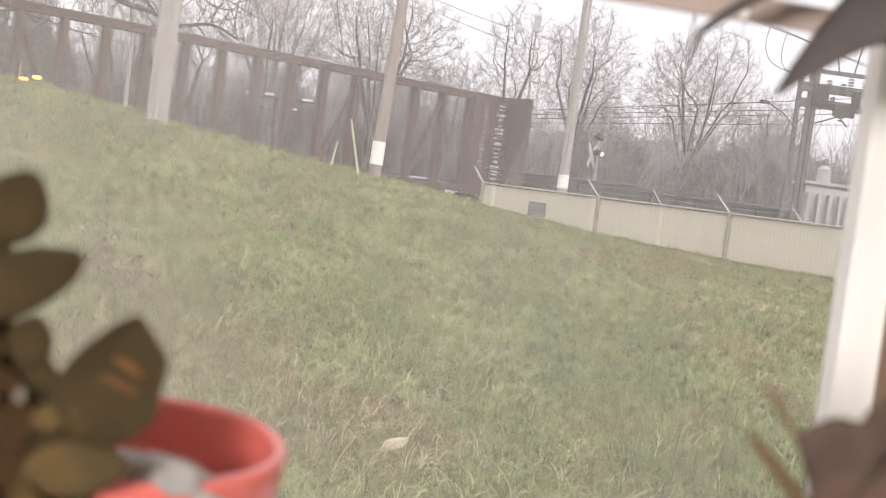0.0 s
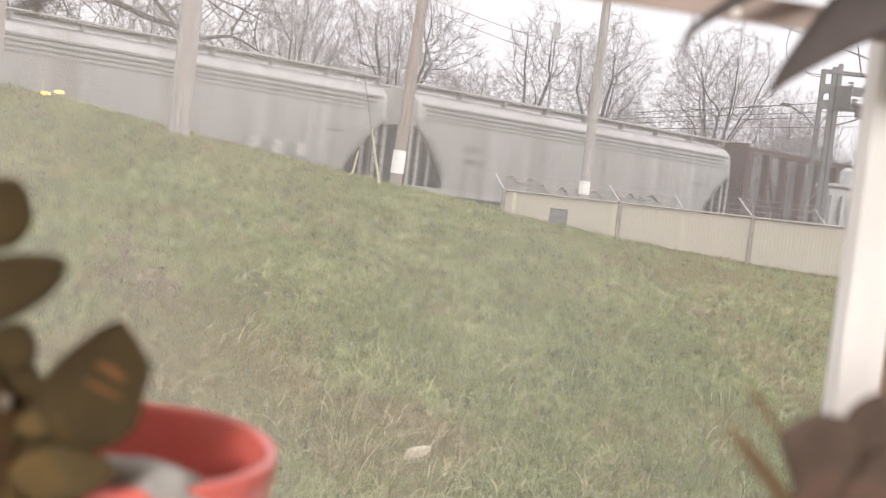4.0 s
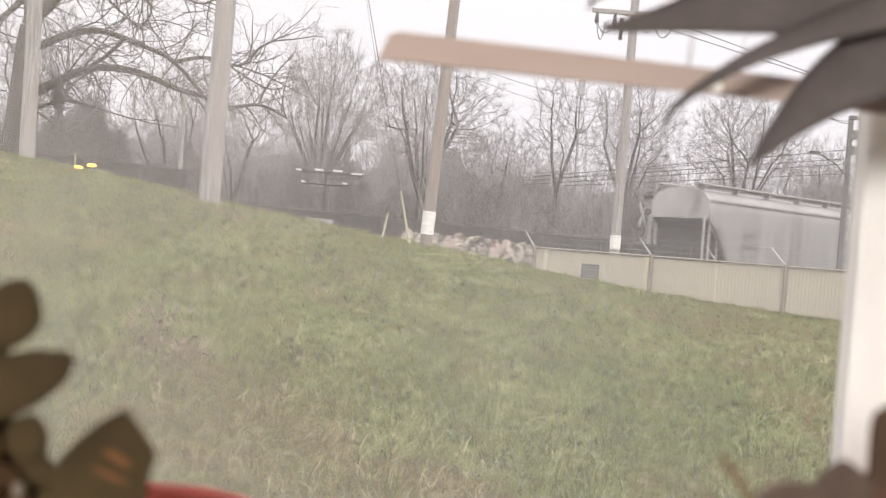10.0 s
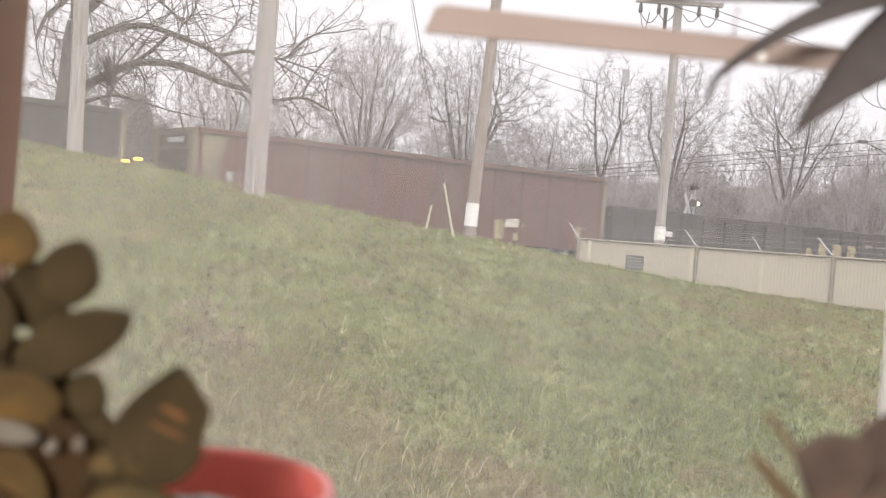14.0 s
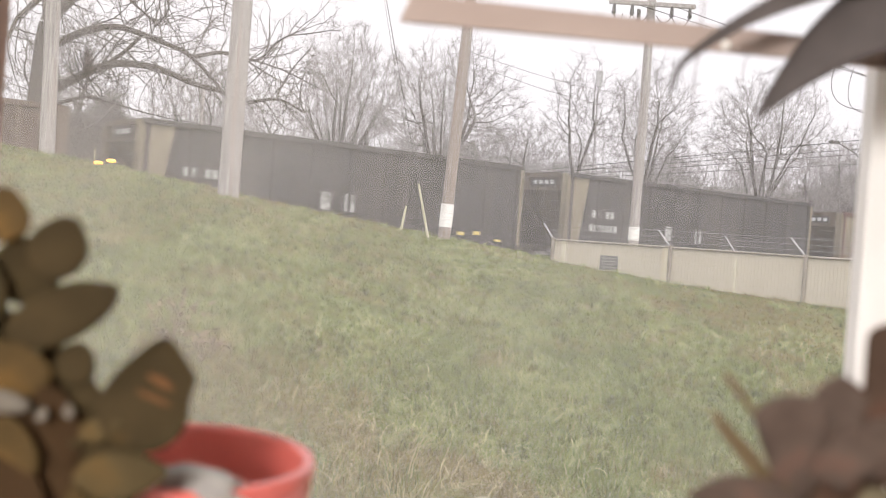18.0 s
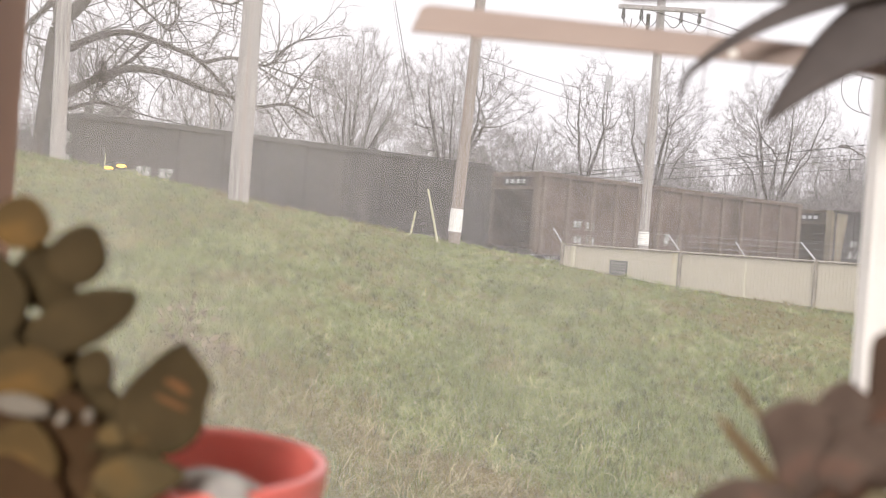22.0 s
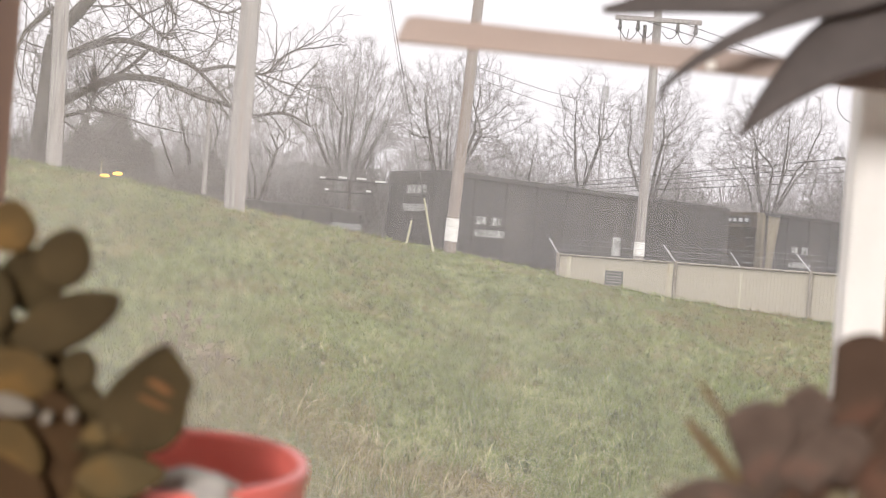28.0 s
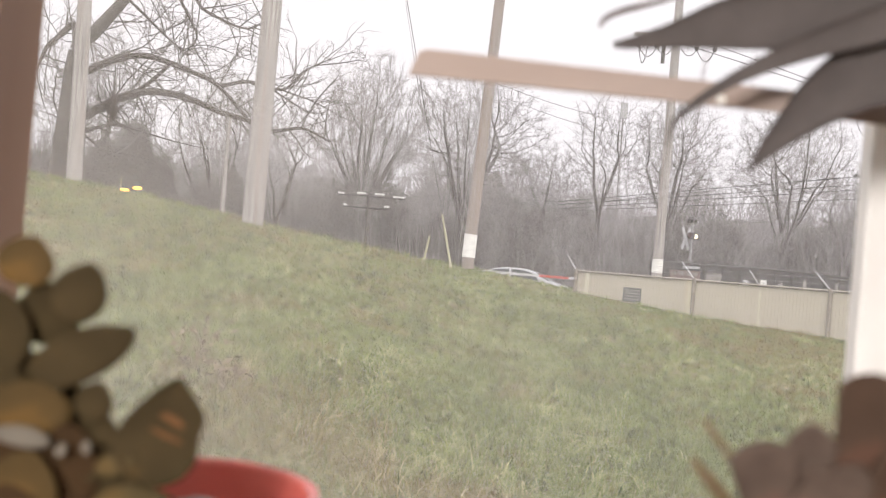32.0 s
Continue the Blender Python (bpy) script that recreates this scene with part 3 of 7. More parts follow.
# ---- fence, poles ----
def put_pole(x, y, z, top, r0, r1, band, label, lean=(0, 0), fittings=0, wood=None):
    pole = empty("utility_pole", pose(x, y, z - 0.3), label, "utility pole", "poles along the track")
    bm = bmesh.new()
    rod(bm, (0, 0, 0), (lean[0], lean[1], top), r0, r1, 20)
    part("shaft", bm, wood or POLE_GREY, pole)
    if band:
        b0, b1 = band
        k0, k1 = b0 / top, b1 / top
        bm = bmesh.new()
        rod(bm, (lean[0] * k0, lean[1] * k0, b0), (lean[0] * k1, lean[1] * k1, b1), r0 + (r1 - r0) * k0 + 0.012, r0 + (r1 - r0) * k1 + 0.012, 20)
        part("painted_band", bm, WHITE_BAND, pole, "white painted band")
    if fittings:
        bm = bmesh.new()
        box(bm, -1.2, 1.2, -0.28, -0.16, fittings - 0.06, fittings + 0.06, 0.01)
        part("crossarm", bm, POLE_GREY, pole)
        for k in (-1.05, -0.55, 0.55, 1.05):
            bm = bmesh.new()
            rod(bm, (k, -0.22, fittings - 0.28), (k, -0.22, fittings - 0.06), 0.06, 0.04, 10)
            rod(bm, (k, -0.22, fittings - 0.35), (k, -0.22, fittings - 0.28), 0.035, 0.075, 10)
            part("insulator", bm, CABLE, pole)
        for k, (x0, x1, drop) in enumerate(((-1.05, -0.55, 0.30), (-0.55, -0.12, 0.22), (0.12, 0.55, 0.20), (0.55, 1.05, 0.32), (-1.05, -0.80, 0.50))):
            segs, prev = [], None
            for i in range(9):
                t = i / 8
                q = Vector((x0 + (x1 - x0) * t, -0.24 - 0.08 * math.sin(3.1 * t), fittings - 0.32 - drop * 4 * t * (1 - t)))
                if prev:
                    segs.append((prev, q, 0.016, 0.016))
                prev = q
            v, f = tubes(segs, 4)
            raw("jumper_loop", v, f, CABLE, pole)
        bm = bmesh.new()
        rod(bm, (-0.35, -0.14, fittings - 0.75), (-0.35, -0.14, fittings - 0.15), 0.055, 0.055, 10)
        part("fuse_cutout", bm, CAR_DARK, pole)
    return pole


def make_fence():
    p = [Vector((1.10, 28.2, 0)), Vector((3.56, 26.55, 0)), Vector((6.02, 24.72, 0))]
    step = (p[2] - p[0]) / 2
    posts = [p[0] + step * k for k in range(-0, 7)]
    top = 1.90
    turn = math.degrees(math.atan2(step.y, step.x))
    fence = empty("slatted_fence", pose(p[0].x, p[0].y, 0, 0, 0, turn), "chain-link fence with tan privacy slats and barbed wire arms", "fence")
    long = step.length
    # slats as one shared mesh
    bm = bmesh.new()
    box(bm, -0.0355, 0.0355, -0.006, 0.006, 0, 1, 0)
    slat_mesh = bpy.data.meshes.new("slat")
    bm.to_mesh(slat_mesh)
    bm.free()
    slat_mesh.materials.append(SLAT)
    n = int(long * 6 / 0.075)
    for i in range(n):
        x = 0.04 + i * 0.075
        w = fence.matrix_basis @ Vector((x, 0, 0))
        z0 = float(ground_z(w.x, w.y)) - 0.15
        if i < 290:
            shared("slat", slat_mesh, fence, Matrix.Translation((x, 0, z0)) @ Matrix.Diagonal((1, 1, top - 0.03 - z0, 1)))
    for k, q in enumerate(posts):
        z0 = float(ground_z(q.x, q.y)) - 0.3
        x = k * long
        bm = bmesh.new()
        rod(bm, (x, -0.03, z0), (x, -0.03, top + 0.04), 0.045, 0.045, 10)
        part("post", bm, FENCE_POST, fence)
        bm = bmesh.new()
        rod(bm, (x, -0.03, top), (x - 0.42, -0.03 + 0.20, top + 0.36), 0.02, 0.016, 8)
        part("barbed_wire_arm", bm, GALV, fence)
        if 0 < k < 6:
            bm = bmesh.new()
            rod(bm, (x + long * 0.5, -0.03, top - 0.02), (x + long * 0.5 - 0.34, 0.15, top + 0.30), 0.014, 0.014, 6)
            part("barbed_wire_arm", bm, GALV, fence)
    bm = bmesh.new()
    rod(bm, (0, -0.02, top), (long * 6, -0.02, top), 0.022, 0.022, 8)
    part("top_rail", bm, FENCE_POST, fence)
    for k in range(3):
        bm = bmesh.new()
        f = (k + 1) / 3
        rod(bm, (-0.1, -0.03 + 0.20 * f, top + 0.36 * f), (long * 6, -0.03 + 0.20 * f, top + 0.36 * f), 0.003, 0.004, 4)
        part("barbed_wire", bm, GALV, fence)
    for x, w, z0, z1 in ((0.30, 0.05, -0.05, top - 0.02), (long - 0.12, 0.07, -0.4, top + 0.0), (long + 1.52, 0.022, -0.3, top - 0.12)):
        w0 = fence.matrix_basis @ Vector((x, 0, 0))
        bm = bmesh.new()
        box(bm, x - w, x + w, -0.028, -0.010, float(ground_z(w0.x, w0.y)) - 0.1, z1, 0.004)
        part("pale_board", bm, PALE_BOARD, fence, "pale cream board with brown stains")
    # short return towards the track
    side = empty("slatted_fence", pose(p[0].x, p[0].y, 0, 0, 0, TRACK_TURN + 12), "return side of the tan slatted fence running beside the track", "fence")
    for i in range(60):
        w = side.matrix_basis @ Vector((0.04 + i * 0.075, 0, 0))
        z0 = float(ground_z(w.x, w.y)) - 0.15
        shared("slat", slat_mesh, side, Matrix.Translation((0.06 + i * 0.075, 0, z0)) @ Matrix.Diagonal((1, 1, top - 0.03 - z0, 1)))
    sign = empty("fence_sign", pose(p[0].x, p[0].y, 0, 0, 0, turn), "weathered grey notice plate on the slatted fence", "sign")
    bm = bmesh.new()
    box(bm, 1.28, 1.74, -0.032, -0.020, 1.30, 1.62, 0.004)
    part("plate", bm, surface("grey_plate", (0.10, 0.10, 0.098), (0.16, 0.16, 0.155), 8, rough=0.5, metal=0.2), sign)
    for k in range(4):
        bm = bmesh.new()
        box(bm, 1.33, 1.69, -0.036, -0.031, 1.35 + k * 0.065, 1.375 + k * 0.065)
        part("text_bar", bm, SIGN_BAR, sign)


# ---- track ----
def along(a, z=0.0, side=0.0):
    return Vector((a * TC - side * TS, TRACK_Y + a * TS + side * TC, z))


def make_track():
    bm = bmesh.new()
    prof = [(-2.6, 0.0), (-1.7, 0.5), (1.7, 0.5), (2.6, 0.0)]
    a = [bm.verts.new(along(-260, z, s)) for s, z in prof]
    b = [bm.verts.new(along(400, z, s)) for s, z in prof]
    for i in range(3):
        bm.faces.new((a[i], a[i + 1], b[i + 1], b[i]))
    tagged(part("track_bed", bm, BALLAST), "grey crushed-stone ballast bed of the railway", "track bed", kind="structure")
    for s in (-0.75, 0.75):
        bm = bmesh.new()
        prof = [(-0.075, 0.53), (0.075, 0.53), (0.03, 0.56), (0.035, RAIL_Z), (-0.035, RAIL_Z), (-0.03, 0.56)]
        a = [bm.verts.new(along(-260, z, s + o)) for o, z in prof]
        b = [bm.verts.new(along(400, z, s + o)) for o, z in prof]
        for i in range(6):
            bm.faces.new((a[i], a[(i + 1) % 6], b[(i + 1) % 6], b[i]))
        tagged(part("rail", bm, RUST_STEEL), "worn steel rail on wooden ties", "rail", "rails", "structure")
    verts, faces = [], []
    for i in range(400):
        base = len(verts)
        for dz in (0.40, 0.535):
            for sa, ss in ((-1, -1), (1, -1), (1, 1), (-1, 1)):
                q = along(-100 + i * 0.55 + sa * 0.11, dz, ss * 1.28)
                verts.append(q)
        faces += [tuple(base + k for k in f) for f in ((4, 5, 6, 7), (0, 1, 5, 4), (1, 2, 6, 5), (2, 3, 7, 6), (3, 0, 4, 7))]
    tagged(raw("wooden_ties", verts, faces, TIE), "dark wooden railway ties set in ballast", "ties", kind="stuff")



def dead_leaves():
    rng = random.Random(31)
    spots = [(-0.055, 6.50, 0.088)] + [(rng.uniform(-2.6, 3.2), rng.uniform(6.5, 14), rng.uniform(0.012, 0.028)) for _ in range(46)]
    for x, y, s in spots:
        z = float(ground_z(x, y)) + (0.058 if s > 0.05 else 0.035)
        verts = [(-s, 0, 0), (-s * 0.4, s * 0.45, s * 0.2), (s * 0.5, s * 0.4, s * 0.12), (s, 0, 0.3 * s), (s * 0.5, -s * 0.4, s * 0.15), (-s * 0.4, -s * 0.4, s * 0.1), (0, 0, s * 0.30 if s > 0.05 else -s * 0.12)]
        ob = raw("dead_leaf", verts, [(6, 0, 1), (6, 1, 2), (6, 2, 3), (6, 3, 4), (6, 4, 5), (6, 5, 0)], DEAD_LEAF)
        turn = (rng.uniform(10, 50), rng.uniform(-20, 20), rng.uniform(0, 360))
        ob.matrix_basis = pose(x, y, z, *(turn if s < 0.05 else (38, -22, 12)))
        tagged(ob, "curled pale dead leaf lying in the grass", "dead leaf", "dead leaves on the bank")


def dry_weed(x, y, h, seed, label):
    """A withered weed with crumpled brown leaves on a stalk."""
    rng = random.Random(seed)
    weed = empty("withered_weed", pose(x, y, float(ground_z(x, y))), label, "weed", "withered weeds")
    brown = DEAD_WEED
    segs = []
    for _ in range(9):
        p = Vector((rng.gauss(0, 0.05), rng.gauss(0, 0.05), 0))
        d = Vector((rng.gauss(0, 0.35), rng.gauss(0, 0.35), 1)).normalized()
        for k in range(4):
            q = p + d * h / 4 * rng.uniform(0.7, 1.1)
            segs.append((p, q, 0.006, 0.004))
            p, d = q, (d + Vector((rng.gauss(0, 0.25), rng.gauss(0, 0.25), -0.08))).normalized()
        v, f = tubes(segs, 4)
        raw("stalk", v, f, brown, weed)
        segs = []
    verts, faces = [], []
    for _ in range(70):
        c = Vector((rng.gauss(0, 0.13), rng.gauss(0, 0.13), h * rng.uniform(0.15, 0.95)))
        s = rng.uniform(0.02, 0.05)
        a = Vector((rng.gauss(0, 1), rng.gauss(0, 1), rng.gauss(0, 1))).normalized() * s
        b = Vector((rng.gauss(0, 1), rng.gauss(0, 1), rng.gauss(0, 1))).normalized() * s * 0.5
        i = len(verts)
        verts += [c - a, c + b, c + a, c - b]
        faces += [(i, i + 1, i + 2), (i, i + 2, i + 3)]
    raw("crumpled_leaves", verts, faces, brown, weed)


DEAD_WEED = surface("withered_weed", (0.12, 0.092, 0.058), (0.24, 0.19, 0.125), 20, rough=0.95)
dead_leaves()
dry_weed(-2.33, 8.6, 0.42, 1, "grey-brown withered weed standing in the grass")
dry_weed(-2.05, 8.2, 0.22, 2, "low withered weed standing in the grass")
make_fence()
put_pole(-4.83, 20.75, 2.19, 11, 0.185, 0.14, None, "thick weathered grey wooden pole on the brow of the bank", (0.0, 0))
put_pole(-9.47, 24.4, 2.81, 11, 0.16, 0.12, None, "weathered grey wooden pole on top of the bank", (-0.35, 0))
put_pole(-1.44, 28.0, 1.74, 11.5, 0.142, 0.105, (0.55, 1.08), "leaning brown wooden pole with a white painted band", (0.40, 0.0), 0, POLE_BROWN)
put_pole(3.55, 34.35, 1.0, 12, 0.145, 0.105, (1.40, 1.78), "grey wooden pole with a white band behind the fence", (0.0, 0.0), 8.0)
make_track()


# ---- train ----
def bogie(car, x):
    truck = part("bogie", slab_frame(), CAR_DARK, car)
    truck.matrix_basis = Matrix.Translation((x, 0, 0))
    for k in (-0.88, 0.88):
        bm = bmesh.new()
        for s in (-0.75, 0.75):
            rod_y(bm, k, s, 0.46, 0.07, 18)
        rod_y(bm, k, 0, 0.09, 0.75, 8)
        part("wheelset", bm, CAR_DARK, truck)


def rod_y(bm, x, y, r, half, n):
    rod(bm, (x, y - half, 0.46), (x, y + half, 0.46), r, r, n)


def slab_frame():
    bm = bmesh.new()
    for s in (-1, 1):
        y0, y1 = sorted((s * 0.98, s * 1.12))
        slab(bm, [(-1.2, 0.38), (-0.6, 0.30), (-0.45, 0.22), (0.45, 0.22), (0.6, 0.30), (1.2, 0.38), (1.2, 0.58), (0.5, 0.78), (-0.5, 0.78), (-1.2, 0.58)], y0, y1)
    box(bm, -0.2, 0.2, -1.1, 1.1, 0.45, 0.75)
    return bm


def couplers(car, half):
    for s in (-1, 1):
        bm = bmesh.new()
        box(bm, *sorted((s * (half - 0.9), s * (half - 0.02))), -0.12, 0.12, 0.78, 1.0)
        box(bm, *sorted((s * (half - 0.2), s * half)), -0.2, 0.2, 0.74, 1.04)
        part("coupler", bm, CAR_DARK, car)


def stencil(car, x, z, chars, h, y, material, gaps=()):
    """Bars that stand for a mark too blurred to read."""
    bm = bmesh.new()
    for k in range(chars):
        if k in gaps:
            continue
        w = h * 0.62
        x0 = x + k * (w + h * 0.2)
        box(bm, x0, x0 + w, y - 0.004, y + 0.002, z, z + h)
    part("stencilled_mark", bm, material, car)


HOPPER_RED = surface("faded_red_paint", (0.06, 0.026, 0.022), (0.115, 0.050, 0.042), 1.5, (2, 1, 0.35), 0.7, stain=(0.09, 0.062, 0.052), stain_scale=0.6)
HOPPER_SCRIBBLE = surface("faded_reddish_spray", (0.22, 0.165, 0.155), (0.30, 0.235, 0.22), 6, rough=0.7)
HOPPER_RIB = surface("dulled_hopper_rib", (0.165, 0.160, 0.156), (0.235, 0.229, 0.222), 3, rough=0.7)
CAR_GREY_DARK = surface("dark_trim_and_mark_grey", (0.125, 0.119, 0.115), (0.18, 0.173, 0.166), 3, rough=0.7)


def hopper_section(zb):
    """Half outline of the rounded hull from the bottom edge up to the roof's ridge."""
    pts = []
    for z, y in ((1.05, 1.50), (1.5, 1.56), (2.2, 1.61), (2.9, 1.62), (3.5, 1.60), (3.95, 1.55), (4.2, 1.30), (4.36, 0.9), (4.44, 0.45), (4.46, 0.0)):
        pts.append((y, max(z, zb) if z < 3.5 else z))
    return pts


def covered_hopper(stripes):
    car = empty("covered_hopper", Matrix(), "grey round-sided covered hopper car with dark end openings", "railway car", "cars of the train")
    right = [2, 4, 6, 6.8, 6.84, 6.92, 7.04, 7.18, 7.34, 7.52, 7.7, 7.9, 8.1, 8.3]
    xs = [-x for x in right[::-1]] + [0] + right
    verts, faces = [], []
    n = 19
    for x in xs:
        k = min(max((abs(x) - 6.8) / 1.5, 0), 1)
        zb = 1.05 + 2.12 * (k ** 0.66)
        half = hopper_section(zb)
        ring = [(-y, z) for y, z in half] + [(y, z) for y, z in half[-2::-1]]
        verts += [(x, y, z) for y, z in ring]
    for i in range(len(xs) - 1):
        for k in range(n - 1):
            faces.append((i * n + k, (i + 1) * n + k, (i + 1) * n + k + 1, i * n + k + 1))
    raw("hull", verts, faces, HOPPER_GREY, car, smooth=True)
    for i, flip in ((0, False), (len(xs) - 1, True)):
        ring = [verts[i * n + k] for k in range(n)]
        raw("end_cap", ring, [tuple(range(n)) if flip else tuple(range(n))[::-1]], HOPPER_CREAM, car, "cream painted end cap")
    # slope sheets under the open ends
    for s in (-1, 1):
        bm = bmesh.new()
        a = [bm.verts.new((s * 6.95, y, 1.05)) for y in (-1.44, 1.44)]
        b = [bm.verts.new((s * 7.5, y, 2.2)) for y in (-1.48, 1.48)]
        c = [bm.verts.new((s * 8.25, y, 3.15)) for y in (-1.5, 1.5)]
        bm.faces.new((a[0], a[1], b[1], b[0]))
        bm.faces.new((b[0], b[1], c[1], c[0]))
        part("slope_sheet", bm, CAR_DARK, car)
        # added dark plate, no part of the car: stands for shade in the opening
        bm = bmesh.new()
        box(bm, *sorted((s * 7.85, s * 7.93)), -1.42, 1.42, 1.1, 3.1, 0.01)
        part("end_shade_plate", bm, CAR_DARK, car)
        bm = bmesh.new()
        rod(bm, (s * 8.2, -0.55, 1.12), (s * 8.2, -0.55, 2.0), 0.16, 0.16, 12)
        part("brake_cylinder", bm, CAR_DARK, car)
        bm = bmesh.new()
        box(bm, *sorted((s * 7.15, s * 8.5)), -1.5, 1.5, 0.98, 1.12)
        part("end_platform", bm, CAR_DARK, car)
        for x in (7.55, 8.05, 8.4):
            for y in (-1.5, 1.5):
                bm = bmesh.new()
                top = 1.05 + 2.12 * min(max((x - 6.8) / 1.5, 0), 1) ** 0.66
                rod(bm, (s * x, y, 1.0), (s * x, y, top + 0.1), 0.045, 0.045, 6)
                part("grab_post", bm, HOPPER_CREAM if x > 8 else HOPPER_GREY, car)
        for y in (-1.53, 1.53):
            bm = bmesh.new()
            for z in np.arange(1.35, 3.0, 0.32):
                rod(bm, (s * 7.95, y, z), (s * 8.4, y, z), 0.018, 0.018, 5)
            part("ladder", bm, CAR_DARK, car)
    for y in (-1.5, 1.5):
        bm = bmesh.new()
        box(bm, -8.45, 8.45, *sorted((y - 0.05, y + 0.05)), 0.92, 1.14)
        part("side_sill", bm, HOPPER_GREY, car)
        bm = bmesh.new()
        s = 1 if y > 0 else -1
        box(bm, -8.1, 8.1, *sorted((s * 1.545, s * 1.60)), 3.88, 3.95)
        part("eave_trim", bm, HOPPER_RIB, car)
        if stripes:
            for z in (3.45, 3.6, 3.75):
                bm = bmesh.new()
                box(bm, -7.9, 7.9, *sorted((s * 1.59, s * 1.618)), z - 0.022, z + 0.022)
                part("side_rib", bm, HOPPER_RIB, car)
        bm = bmesh.new()
        box(bm, -8.5, 8.5, *sorted((s * 0.95, s * 1.22)), 4.58, 4.63)
        part("running_board", bm, HOPPER_CREAM, car)
        # the running board's shadow line, put in as a dark strip
        bm = bmesh.new()
        box(bm, -8.4, 8.4, *sorted((s * 0.92, s * 0.98)), 4.46, 4.56)
        part("board_shadow_strip", bm, CAR_GREY_DARK, car)
        for k in range(9):
            x = -8.2 + k * 2.05
            bm = bmesh.new()
            box(bm, x - 0.03, x + 0.03, *sorted((s * 0.90, s * 1.22)), 4.34, 4.57)
            part("board_bracket", bm, HOPPER_GREY, car)
    bm = bmesh.new()
    box(bm, -7.3, 7.3, -0.38, 0.38, 4.42, 4.56, 0.02)
    part("hatch_cover", bm, HOPPER_GREY, car)
    for x in (-4.2, 0, 4.2):
        bm = bmesh.new()
        slab(bm, [(x - 1.9, 1.1), (x + 1.9, 1.1), (x + 0.5, 0.42), (x - 0.5, 0.42)], -1.2, 1.2)
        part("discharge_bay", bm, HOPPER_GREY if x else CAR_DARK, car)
    stencil(car, -6.15, 2.50, 4, 0.24, -1.645, CAR_GREY_DARK)
    stencil(car, -6.10, 2.08, 6, 0.20, -1.635, CAR_GREY_DARK)
    stencil(car, 6.0, 2.60, 12, 0.07, -1.635, CAR_GREY_DARK)
    stencil(car, -2.6, 1.45, 4, 0.12, -1.62, LETTER_DARK)
    couplers(car, 9.0)
    bogie(car, -7.0)
    bogie(car, 7.0)
    return car


